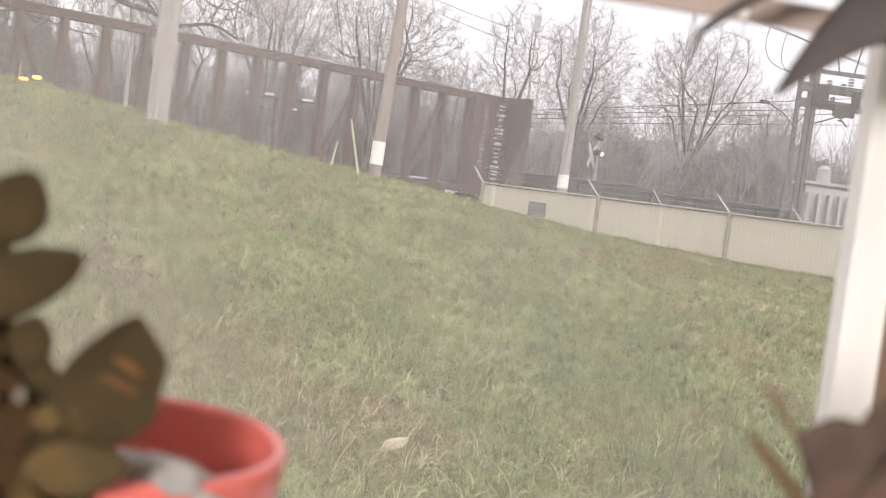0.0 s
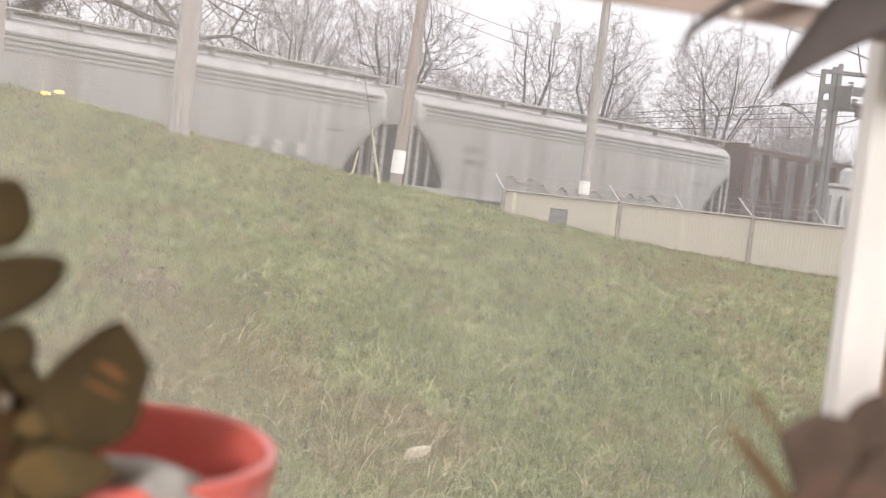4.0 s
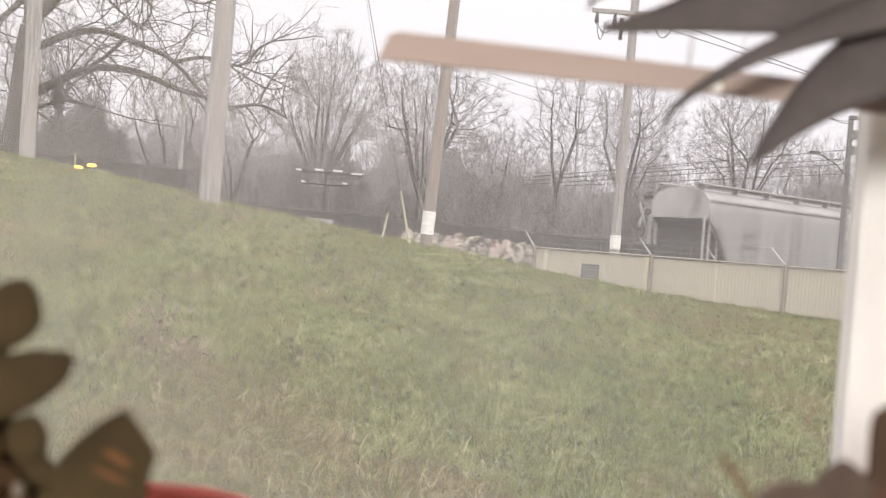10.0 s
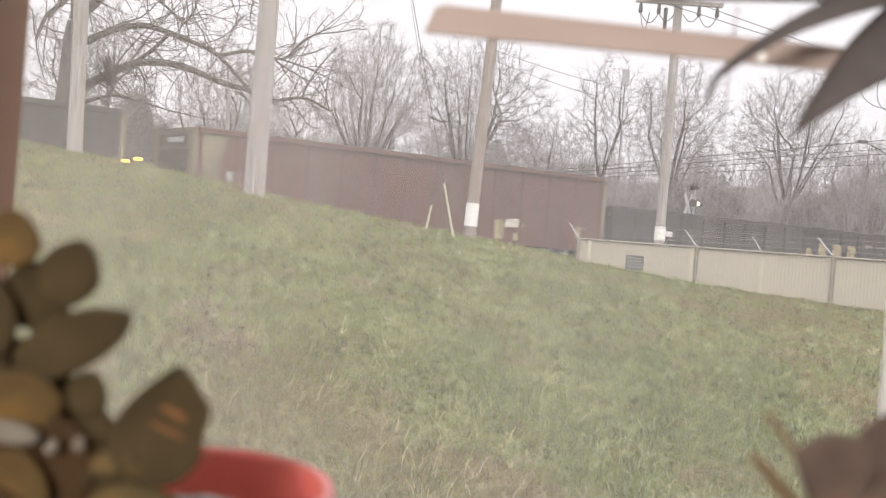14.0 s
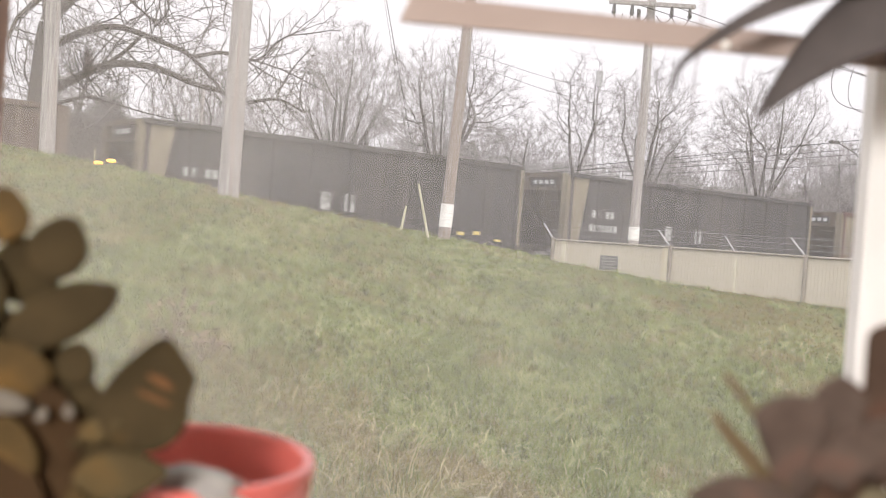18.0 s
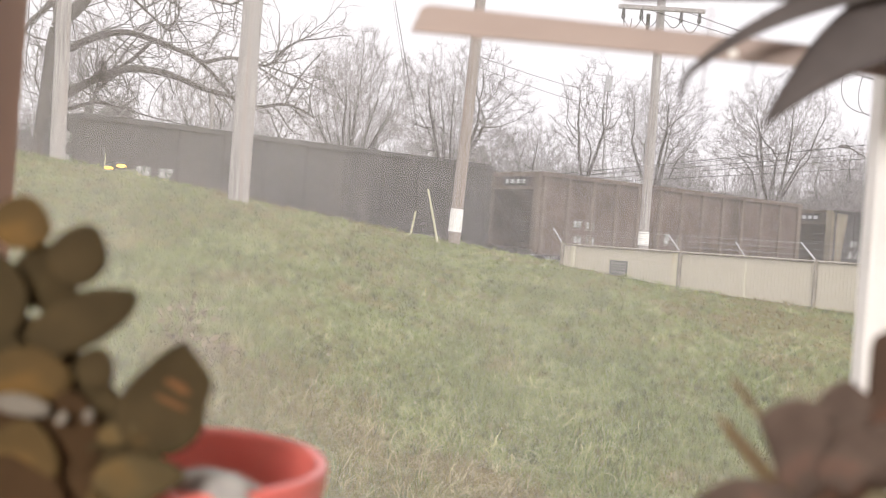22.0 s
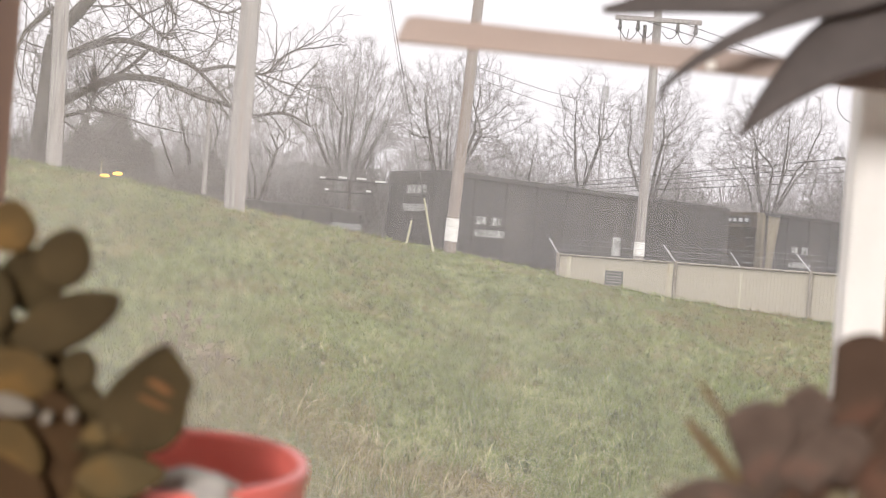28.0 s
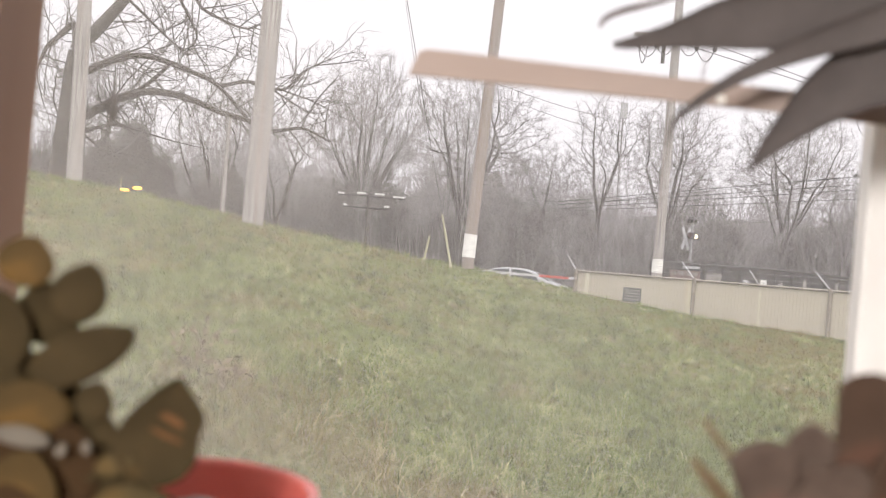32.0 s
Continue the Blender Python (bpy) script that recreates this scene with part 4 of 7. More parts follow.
def open_hopper(length, top, paint, rib_paint, ribs, end_paint, words, label, seed, lettered_end=False):
    rng = random.Random(seed)
    car = empty("open_hopper_car", Matrix(), label, "railway car", "cars of the train")
    h = length / 2 - 1.15
    if end_paint is END_CREAM:
        for s in (-1, 1):
            bm = bmesh.new()
            slab(bm, [(-h - 0.02, 1.15), (-h + 0.55, 1.15), (-h + 0.95, top - 0.12), (-h - 0.02, top - 0.12)], *sorted((s * 1.498, s * 1.512)))
            part("end_panel", bm, END_CREAM, car, "dusty cream end panel")
    bm = bmesh.new()
    for k in range(0 if lettered_end else 4):
        box(bm, -h - 0.135, -h - 0.128, -0.75 + k * 0.32, -0.56 + k * 0.32, top - 0.40, top - 0.25)
    if lettered_end:
        for n, y0, step, wide, z0, z1 in ((4, -0.85, 0.30, 0.22, 0.76, 0.46), (6, -1.0, 0.25, 0.19, 1.38, 1.12)):
            for k in range(n):
                box(bm, -h - 0.135, -h - 0.10, y0 + k * step, y0 + k * step + wide, top - z0, top - z1)
    part("end_mark", bm, LETTER if lettered_end else DULL_WHITE, car)
    if lettered_end:
        bm = bmesh.new()
        box(bm, -h - 0.11, -h - 0.03, -1.2, 1.2, 1.15, top - 0.1)
        part("end_sheet", bm, paint, car)
    bm = bmesh.new()
    box(bm, -h - 0.128, -h - 0.10, -0.85, 0.6, top - 0.50, top - 0.15)
    part("end_board", bm, CAR_DARK, car)
    for s in (-1, 1):
        bm = bmesh.new()
        slab(bm, [(-h, 1.15), (-h + 2.2, 0.95), (h - 2.2, 0.95), (h, 1.15), (h, top), (-h, top)], *sorted((s * 1.45, s * 1.50)))
        part("side_sheet", bm, paint, car)
        bm = bmesh.new()
        box(bm, -h - 0.05, h + 0.05, *sorted((s * 1.44, s * 1.60)), top - 0.12, top + 0.04, 0.02)
        part("top_chord", bm, paint, car)
        bm = bmesh.new()
        box(bm, -h, h, *sorted((s * 1.44, s * 1.58)), 0.95, 1.12, 0.015)
        part("side_sill", bm, paint, car)
        for k in range(ribs + 1):
            x = -h + 0.12 + k * (2 * h - 0.24) / ribs
            bm = bmesh.new()
            box(bm, x - 0.07, x + 0.07, *sorted((s * 1.49, s * (1.535 if rib_paint is paint else 1.60))), 1.1, top - 0.1, 0.012)
            part("side_rib", bm, rib_paint, car)
    for s in (-1, 1):
        # sloped end sheet, corner posts and end sill
        bm = bmesh.new()
        a = [bm.verts.new((s * (h - 1.9), y, 1.3)) for y in (-1.45, 1.45)]
        b = [bm.verts.new((s * (h - 0.05), y, top - 0.55)) for y in (-1.45, 1.45)]
        c = [bm.verts.new((s * (h - 0.02), y, top)) for y in (-1.45, 1.45)]
        bm.faces.new((a[0], a[1], b[1], b[0]))
        bm.faces.new((b[0], b[1], c[1], c[0]))
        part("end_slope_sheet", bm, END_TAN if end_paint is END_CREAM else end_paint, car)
        # dimness between the cars is put into darker far posts, beams and ladders
        for y in (-1.36, 1.36):
            bm = bmesh.new()
            box(bm, *sorted((s * (h - 0.02), s * (h + 0.13))), y - 0.16, y + 0.16, 1.0, top, 0.02)
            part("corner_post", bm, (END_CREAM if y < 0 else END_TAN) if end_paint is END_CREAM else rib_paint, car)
        bm = bmesh.new()
        box(bm, *sorted((s * (h - 0.02), s * (h + 0.12))), -1.2, 1.2, top - 0.14, top + 0.02, 0.01)
        box(bm, *sorted((s * (h - 0.02), s * (h + 0.10))), -1.2, 1.2, top - 0.62, top - 0.50, 0.01)
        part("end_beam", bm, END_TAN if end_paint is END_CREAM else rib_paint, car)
        bm = bmesh.new()
        box(bm, *sorted((s * (h - 2.0), s * (h + 0.85))), -1.45, 1.45, 0.92, 1.12)
        part("end_sill", bm, CAR_DARK, car)
        bm = bmesh.new()
        for z in np.arange(1.35, top - 0.2, 0.36):
            rod(bm, (s * (h + 0.17), -1.15, z), (s * (h + 0.17), -0.7, z), 0.016, 0.016, 5)
        part("end_ladder", bm, CAR_DARK, car)
    for x in (-0.33, 0, 0.33):
        bm = bmesh.new()
        slab(bm, [(x * h - 1.5, 1.1), (x * h + 1.5, 1.1), (x * h + 0.6, 0.35), (x * h - 0.6, 0.35)], -1.1, 1.1)
        part("discharge_bay", bm, CAR_DARK, car)
    bm = bmesh.new()
    box(bm, -h + 0.1, h - 0.1, -1.4, 1.4, 1.0, 1.15)
    part("floor_frame", bm, CAR_DARK, car)
    for x, z, n, size in words:
        stencil(car, x - 1.2, z, n, size, -1.515, LETTER, gaps=(2,) if n == 5 else ())
    couplers(car, length / 2)
    bogie(car, -h + 1.1)
    bogie(car, h - 1.1)
    return car


def low_gondola(length, top, paint, label, patches, seed):
    rng = random.Random(seed)
    car = empty("low_gondola_car", Matrix(), label, "railway car", "cars of the train")
    h = length / 2 - 0.5
    for s in (-1, 1):
        bm = bmesh.new()
        slab(bm, [(-h, 1.0), (-h + 2.6, 0.75), (h - 2.6, 0.75), (h, 1.0), (h, top), (-h, top)], *sorted((s * 1.40, s * 1.45)))
        part("side_sheet", bm, paint, car)
        bm = bmesh.new()
        box(bm, -h, h, *sorted((s * 1.38, s * 1.54)), top - 0.1, top + 0.05, 0.02)
        part("top_chord", bm, paint, car)
        n = 14
        for k in range(n + 1):
            x = -h + 0.1 + k * (2 * h - 0.2) / n
            bm = bmesh.new()
            box(bm, x - 0.08, x + 0.08, *sorted((s * 1.44, s * 1.54)), 0.9, top - 0.1, 0.02)
            part("side_rib", bm, paint, car)
        bm = bmesh.new()
        box(bm, *sorted((s * (h - 0.06), s * (h + 0.02))), -1.42, 1.42, 1.0, top)
        box(bm, *sorted((s * h, s * (h + 0.1))), -1.42, 1.42, top - 0.35, top - 0.2)
        part("end_sheet", bm, paint, car)
    bm = bmesh.new()
    box(bm, -h, h, -1.4, 1.4, 0.95, 1.1)
    part("floor", bm, CAR_DARK, car)
    for x0, w, z0, z1, mat in patches:
        bm = bmesh.new()
        slab(bm, [(x0 + rng.uniform(0, .1) * w, z0), (x0 + w * 0.4, z0 - 0.05), (x0 + w, z0 + rng.uniform(0, .08)), (x0 + w * 0.95, z1 - 0.08), (x0 + w * 0.5, z1), (x0 + 0.02, z1 - rng.uniform(.03, .15))], -1.456, -1.45)
        part("painted_patch", bm, mat, car)
    couplers(car, length / 2)
    bogie(car, -h + 1.8)
    bogie(car, h - 1.8)
    return car


def sprayed_letter(car, x, w, z0, z1, y, material, seed):
    """A fat bent letter shape that cannot be read."""
    rng = random.Random(seed)
    bm = bmesh.new()
    stops = [(x + w * (0.08 if k % 2 else 0.92) + rng.uniform(-0.06, 0.06) * w, z0 + (z1 - z0) * (0.08 + 0.84 * k / 3)) for k in range(4)]
    for (ax, az), (bx, bz) in zip(stops, stops[1:]):
        for step in range(4):
            a, b = step / 4, (step + 1) / 4 + 0.06
            rod(bm, (ax + (bx - ax) * a, y, az + (bz - az) * a + 0.05 * math.sin(5 * a)), (ax + (bx - ax) * b, y, az + (bz - az) * b + 0.05 * math.sin(5 * b)), w * 0.17, w * 0.14, 6)
    for v in bm.verts:
        v.co.y = y + (v.co.y - y) * 0.04
    part("painted_letter", bm, material, car)


def graffiti_piece(car, x0, x1, z0, z1, y, tints, seed):
    """A sprayed piece: a ragged ground, dark-rimmed letters and loose strokes on them."""
    rng = random.Random(seed)
    bm = bmesh.new()
    low = [(x0 + (x1 - x0) * k / 9, z0 + rng.uniform(0, 0.14)) for k in range(10)]
    high = [(x0 + (x1 - x0) * k / 9, z1 - rng.uniform(0, 0.22)) for k in range(10)]
    slab(bm, low + high[::-1], y - 0.003, y)
    part("painted_ground", bm, tints[-1], car)
    n = max(3, round((x1 - x0) / 0.52))
    for k in range(n):
        cx = x0 + (x1 - x0) * (k + 0.5) / n
        cz = (z0 + z1) / 2 + rng.uniform(-0.08, 0.08)
        half, tall = (x1 - x0) / n * 0.56, (z1 - z0) * 0.46
        ring = [(math.cos(a) * rng.uniform(0.72, 1.1), math.sin(a) * rng.uniform(0.75, 1.1)) for a in (2 * math.pi * j / 9 for j in range(9))]
        for grow_by, deep, material in ((1.18, 0.005, CAR_DARK), (1.0, 0.008, tints[k % (len(tints) - 1)])):
            bm = bmesh.new()
            slab(bm, [(cx + u * half * grow_by, cz + v * tall * grow_by) for u, v in ring], y - deep, y - deep + 0.003)
            part("painted_letter", bm, material, car)
        sprayed_letter(car, cx - half * 0.5, half, cz - tall * 0.6, cz + tall * 0.6, y - 0.012, tints[(k + 1) % (len(tints) - 1)], seed * 10 + k)


def centerbeam_car(length, top):
    car = empty("centerbeam_flatcar", Matrix(), "empty red-brown centerbeam lumber car with lettered bulkheads", "railway car", "cars of the train")
    h = length / 2 - 0.5
    bm = bmesh.new()
    box(bm, -h, h, -1.4, 1.4, 0.95, 1.2, 0.02)
    part("deck", bm, RED_PAINT, car)
    bm = bmesh.new()
    box(bm, -h + 0.3, h - 0.3, -0.22, 0.22, top - 0.28, top - 0.02, 0.02)
    part("top_chord", bm, RED_PAINT, car)
    n = 15
    for k in range(n):
        x = -h + 1.9 + k * (2 * h - 3.8) / (n - 1)
        bm = bmesh.new()
        box(bm, x - 0.11, x + 0.11, -0.2, 0.2, 1.2, top - 0.28, 0.02)
        part("upright", bm, RED_PAINT, car)
    for s in (-1, 1):
        for k in (1, 4):
            x0 = s * (h - 1.9 - k * 1.28)
            bm = bmesh.new()
            rod(bm, (x0, 0, top - 0.3), (x0 - s * 1.28, 0, 1.2), 0.09, 0.09, 6)
            part("diagonal_brace", bm, RED_PAINT, car)
        bm = bmesh.new()
        box(bm, *sorted((s * (h - 0.15), s * h)), -1.4, 1.4, 1.2, top, 0.02)
        part("bulkhead", bm, RED_PAINT, car)
        bm = bmesh.new()
        slab(bm, [(s * (h - 0.15), 1.2), (s * (h - 1.9), 1.2), (s * (h - 1.9), top - 0.1), (s * (h - 0.15), top)] if s < 0 else [(s * (h - 1.9), 1.2), (s * (h - 0.15), 1.2), (s * (h - 0.15), top), (s * (h - 1.9), top - 0.1)], -0.26, 0.26)
        part("bulkhead_web", bm, RED_PAINT, car)
        bm = bmesh.new()
        for z in np.arange(1.6, top - 0.1, 0.7):
            box(bm, *sorted((s * h, s * (h + 0.1))), -1.38, 1.38, z - 0.06, z + 0.06)
        part("bulkhead_rib", bm, RED_PAINT, car)
        bm = bmesh.new()
        slab(bm, [(s * (h - 0.15), 1.2), (s * (h - 1.0), 1.2), (s * (h - 0.15), 3.4)][:: -1 if s > 0 else 1], -1.40, -1.34)
        part("bulkhead_gusset", bm, RED_PAINT, car)
        rows = random.Random(12)
        for x, most in ((0.52, 0.50), (1.28, 0.26)) if s > 0 else ():
            z = 1.55
            while z < top - 0.35:
                tall = rows.choice((0.05, 0.07, 0.11))
                wide = 0.12 if 3.45 < z < 3.85 else most * rows.uniform(0.45, 1.0)
                bm = bmesh.new()
                box(bm, s * (h - x) - wide / 2, s * (h - x) + wide / 2, -0.27, -0.262, z, z + tall)
                part("stencilled_mark", bm, LETTER if most > 0.4 else LETTER_DARK, car)
                z += tall + rows.uniform(0.05, 0.13)
    bm = bmesh.new()
    slab(bm, [(-h, 0.98), (-h + 3, 0.98), (-h + 4, 0.6), (h - 4, 0.6), (h - 3, 0.98), (h, 0.98)], -0.6, 0.6)
    part("centre_sill", bm, CAR_DARK, car)
    couplers(car, length / 2)
    bogie(car, -h + 1.6)
    bogie(car, h - 1.6)
    return car


BLACK_LABEL = "black open-top coal hopper car with dusty cream end posts"
CARS = []


def add_car(car, front, rear):
    shift = 1.2 if car.name.startswith("open_hopper") else 0.0
    CARS.append((car, (front + rear) / 2 - 1.12 + shift))


add_car(low_gondola(21, 2.0, COAL_BLACK, "low black gondola car at the head of the visible train", [(-4, 1.2, 1.1, 1.5, LETTER_DARK), (4, 1.2, 1.1, 1.5, LETTER_DARK)], 1), 26.0, 5.0)
add_car(centerbeam_car(23.0, 4.7), 4.8, -18.5)
add_car(covered_hopper(True), -18.5, -36.4)
for x0, z0, long, high, seed in ((-4.0, 1.82, 1.3, 0.13, 0.3), (-2.3, 1.60, 1.5, 0.17, 1.7), (-0.5, 1.66, 1.6, 0.15, 2.4), (1.4, 1.75, 1.3, 0.13, 0.9), (3.0, 1.82, 1.3, 0.12, 3.1)):
    bm = bmesh.new()
    for k in range(12):
        a, b = k / 12, (k + 1) / 12
        rod(bm, (x0 + long * a, -1.625, z0 + high * math.sin(9 * a + seed)), (x0 + long * b, -1.625, z0 + high * math.sin(9 * b + seed)), 0.035, 0.035, 5)
    part("sprayed_scribble", bm, HOPPER_SCRIBBLE, CARS[-1][0], "faded reddish sprayed line")
add_car(covered_hopper(True), -36.4, -54.3)
bm = bmesh.new()
for k in range(14):
    a, b = math.radians(20 + 10 * k), math.radians(30 + 10 * k)
    rod(bm, (-4.7 + 0.62 * math.cos(a), -1.625, 1.45 + 0.62 * math.sin(a)), (-4.7 + 0.62 * math.cos(b), -1.625, 1.45 + 0.62 * math.sin(b)), 0.045, 0.045, 5)
part("sprayed_arc", bm, HOPPER_CREAM, CARS[-1][0], "pale sprayed arc")
for k in range(5):
    sprayed_letter(CARS[-1][0], 3.3 + k * 0.43, 0.36, 1.58 + 0.03 * (k % 2), 2.08, -1.63, HOPPER_RIB if k % 2 else HOPPER_CREAM, 90 + k)
add_car(covered_hopper(False), -54.3, -72.4)
add_car(low_gondola(21.2, 1.85, COAL_BLACK, "low black gondola car sprayed with pale graffiti", [(2.7, 1.1, 1.1, 1.45, GRAFFITI), (4.6, 0.9, 1.15, 1.45, GRAFFITI)], 4), -72.4, -93.8)
graffiti_piece(CARS[-1][0], -3.45, 2.4, 0.72, 1.62, -1.545, (GRAFFITI_PINK, GRAFFITI_CREAM, GRAFFITI, GRAFFITI_PINK, GRAFFITI_CREAM), 3)
for x, n in ((-8.30, 3), (-7.18, 4)):
    for z, h in ((1.32, 0.33), (0.92, 0.30)):
        stencil(CARS[-1][0], x, z, n, h, -1.545, LETTER)
add_car(low_gondola(18.0, 2.65, COAL_BLACK, "black gondola car with ochre painted patches low on its side", [(1.61, 0.75, 1.19, 1.58, GRAFFITI_OCHRE), (2.5, 0.46, 1.29, 1.86, GRAFFITI_OCHRE), (6.15, 0.9, 1.32, 1.44, GRAFFITI_CREAM), (6.4, 0.58, 2.10, 2.22, GRAFFITI), (7.44, 0.46, 1.33, 1.66, GRAFFITI_OCHRE), (-3.65, 0.55, 0.9, 1.18, GRAFFITI), (-2.72, 0.5, 1.0, 1.19, GRAFFITI), (-1.2, 0.5, 1.2, 1.5, GRAFFITI), (0.4, 0.5, 1.1, 1.5, GRAFFITI)], 5), -93.8, -111.8)
for k, (x, w, z0, z1) in enumerate(((3.23, 0.56, 1.55, 2.08), (4.19, 0.57, 1.55, 2.1), (5.18, 0.55, 1.50, 2.08))):
    sprayed_letter(CARS[-1][0], x, w, z0, z1, -1.545, GRAFFITI_OCHRE, 60 + k)
for x, z, n, h in ((-5.89, 1.75, 4, 0.20), (-5.86, 1.22, 3, 0.19), (-4.70, 1.16, 3, 0.19)):
    stencil(CARS[-1][0], x, z, n, h, -1.45, WHITE_BAND)
add_car(open_hopper(18.2, 3.62, HOPPER_RED, HOPPER_RED, 13, END_CREAM, [(-5.76, 2.15, 5, 0.3), (-5.86, 1.58, 8, 0.3)], "oxide-red open hopper car with faded white marks", 6), -111.8, -130.0)
for x0, w, z0, z1, mat in ((3.05, 0.42, 0.90, 1.80, GRAFFITI_OCHRE), (3.5, 0.85, 1.55, 1.88, GRAFFITI_CREAM), (3.9, 0.4, 0.95, 1.4, GRAFFITI_OCHRE), (5.6, 0.3, 0.98, 1.15, GRAFFITI_OCHRE), (6.66, 0.3, 1.37, 1.85, GRAFFITI_OCHRE)):
    bm = bmesh.new()
    slab(bm, [(x0, z0), (x0 + w, z0 + 0.04), (x0 + w, z1 - 0.10), (x0 + w * 0.6, z1), (x0 + w * 0.1, z1 - 0.05)], -1.508, -1.503)
    part("painted_patch", bm, mat, CARS[-1][0])
for k, (f, r) in enumerate(((-130, -146.1), (-146.1, -162.4))):
    add_car(open_hopper(f - r, 3.82, COAL_BLACK, COAL_BLACK, 10, END_CREAM, [(-4.5, 2.3, 5, 0.28), (-4.6, 1.80, 7, 0.25), (0.17 - 0.8 * (k == 0), 1.7, 1, 0.55), (1.06, 1.7, 1, 0.55)], BLACK_LABEL, 7 + k), f, r)
for x, z in ((4.53, 1.31), (5.21, 1.36), (6.15, 1.14)):
    bm = bmesh.new()
    box(bm, x - 0.14, x + 0.14, -1.512, -1.500, z - 0.06, z + 0.06)
    part("reflector", bm, REFLECTOR, CARS[-1][0], "yellow reflective strip")
add_car(open_hopper(16.5, 3.86, TAN_STEEL, RIB_TAN, 12, TAN_STEEL, [(-4.25, 2.0, 5, 0.25), (-4.2, 1.45, 5, 0.25), (0.4, 1.7, 1, 0.4), (1.1, 1.7, 1, 0.4)], "rust-tan ribbed open hopper car with bare dusty steel", 9), -162.4, -178.9)
for k, (f, r) in enumerate(((-178.9, -195.5), (-195.5, -212.1))):
    add_car(open_hopper(f - r, 3.85, COAL_BLACK, COAL_BLACK, 10, COAL_BLACK if k == 0 else END_CREAM, [(-4.3, 2.3, 5, 0.28), (-4.4, 1.85, 5, 0.28)] if k == 0 else [(-4.12, 2.32, 5, 0.28), (-4.22, 1.7, 7, 0.25), (1.4, 1.9, 1, 0.5)], BLACK_LABEL if k else "black open-top coal hopper car with white lettering", 11 + k, k == 0), f, r)
add_car(open_hopper(16.5, 3.8, COAL_BLACK, COAL_BLACK, 10, COAL_BLACK, [(-4.27, 2.15, 5, 0.28), (-4.36, 1.74, 7, 0.25), (2.14, 1.5, 1, 0.7)], "last tall black open-top coal hopper car with white lettering", 13, True), -212.1, -228.6)
last_car = low_gondola(15.8, 2.15, COAL_BLACK, "low black gondola car closing the train, with pale marks", [(-1.41, 0.45, 1.5, 1.95, GRAFFITI), (0.72, 0.65, 1.45, 1.95, GRAFFITI), (-7.35, 0.9, 1.3, 1.85, GRAFFITI), (-2.98, 0.55, 1.2, 1.7, GRAFFITI), (-6.6, 0.5, 1.4, 1.85, GRAFFITI)], 14)
for x, z, n, h in ((-5.10, 1.36, 2, 0.22), (-5.24, 1.03, 3, 0.24), (-4.00, 1.48, 2, 0.24), (-4.05, 1.13, 3, 0.26)):
    stencil(last_car, x, z, n, h, -1.453, WHITE_BAND)
graffiti_piece(last_car, 3.55, 6.15, 0.85, 1.72, -1.545, (GRAFFITI_CREAM, GRAFFITI_PINK, GRAFFITI_OCHRE, GRAFFITI), 7)
for x0, x1, z0, z1, material in ((6.16, 7.26, 0.85, 1.75, LETTER_DARK), (6.28, 7.14, 0.95, 1.55, CAR_DARK), (7.1, 7.28, 0.9, 1.05, GRAFFITI_OCHRE)):
    bm = bmesh.new()
    deep = 0.004 * (1 + (material is CAR_DARK) + 2 * (material is GRAFFITI_OCHRE))
    box(bm, x0, x1, -1.545 - deep, -1.540, z0, z1)
    part("placard", bm, material, last_car)
for z in (1.05, 1.2, 1.35):
    bm = bmesh.new()
    box(bm, 6.5, 6.95, -1.560, -1.552, z, z + 0.06)
    part("stencilled_mark", bm, LETTER, last_car)
add_car(last_car, -228.6, -244.4)
END_RED = surface("faded_red_end_paint", (0.16, 0.10, 0.09), (0.26, 0.19, 0.175), 5, rough=0.7)
for z, h, spots, wide in ((1.93, 0.10, (-0.95,), 0.9), (1.68, 0.18, (-1.15, -0.78, -0.41, -0.04), 0.15), (1.32, 0.18, (-1.15, -0.78, -0.41, -0.04), 0.15)):
    for y in spots:
        bm = bmesh.new()
        box(bm, -7.53, -7.40, y - wide / 2 if wide < 0.5 else y - 0.4, y + wide / 2, z - h / 2, z + h / 2, 0.02)
        part("end_fitting", bm, GRAFFITI if wide < 0.5 else DULL_WHITE, last_car)
bm = bmesh.new()
box(bm, -7.44, -7.415, -1.35, 0.25, 1.12, 1.86)
part("end_panel", bm, END_RED, last_car, "faded red panel on the rear end")
for side, tall in ((-0.16, 0.0), (0.16, 0.0)):
    bm = bmesh.new()
    rod(bm, (-4.9 + side, -1.47, 1.25), (-4.9 + side * 0.8, -1.47, 1.60), 0.04, 0.04, 8)
    part("grab_loop", bm, DULL_WHITE, last_car)
bm = bmesh.new()
rod(bm, (-5.03, -1.47, 1.60), (-4.77, -1.47, 1.60), 0.04, 0.04, 8)
part("grab_loop", bm, DULL_WHITE, last_car)


def train_at(t):
    return 8.45 * t - 0.0175 * t * t


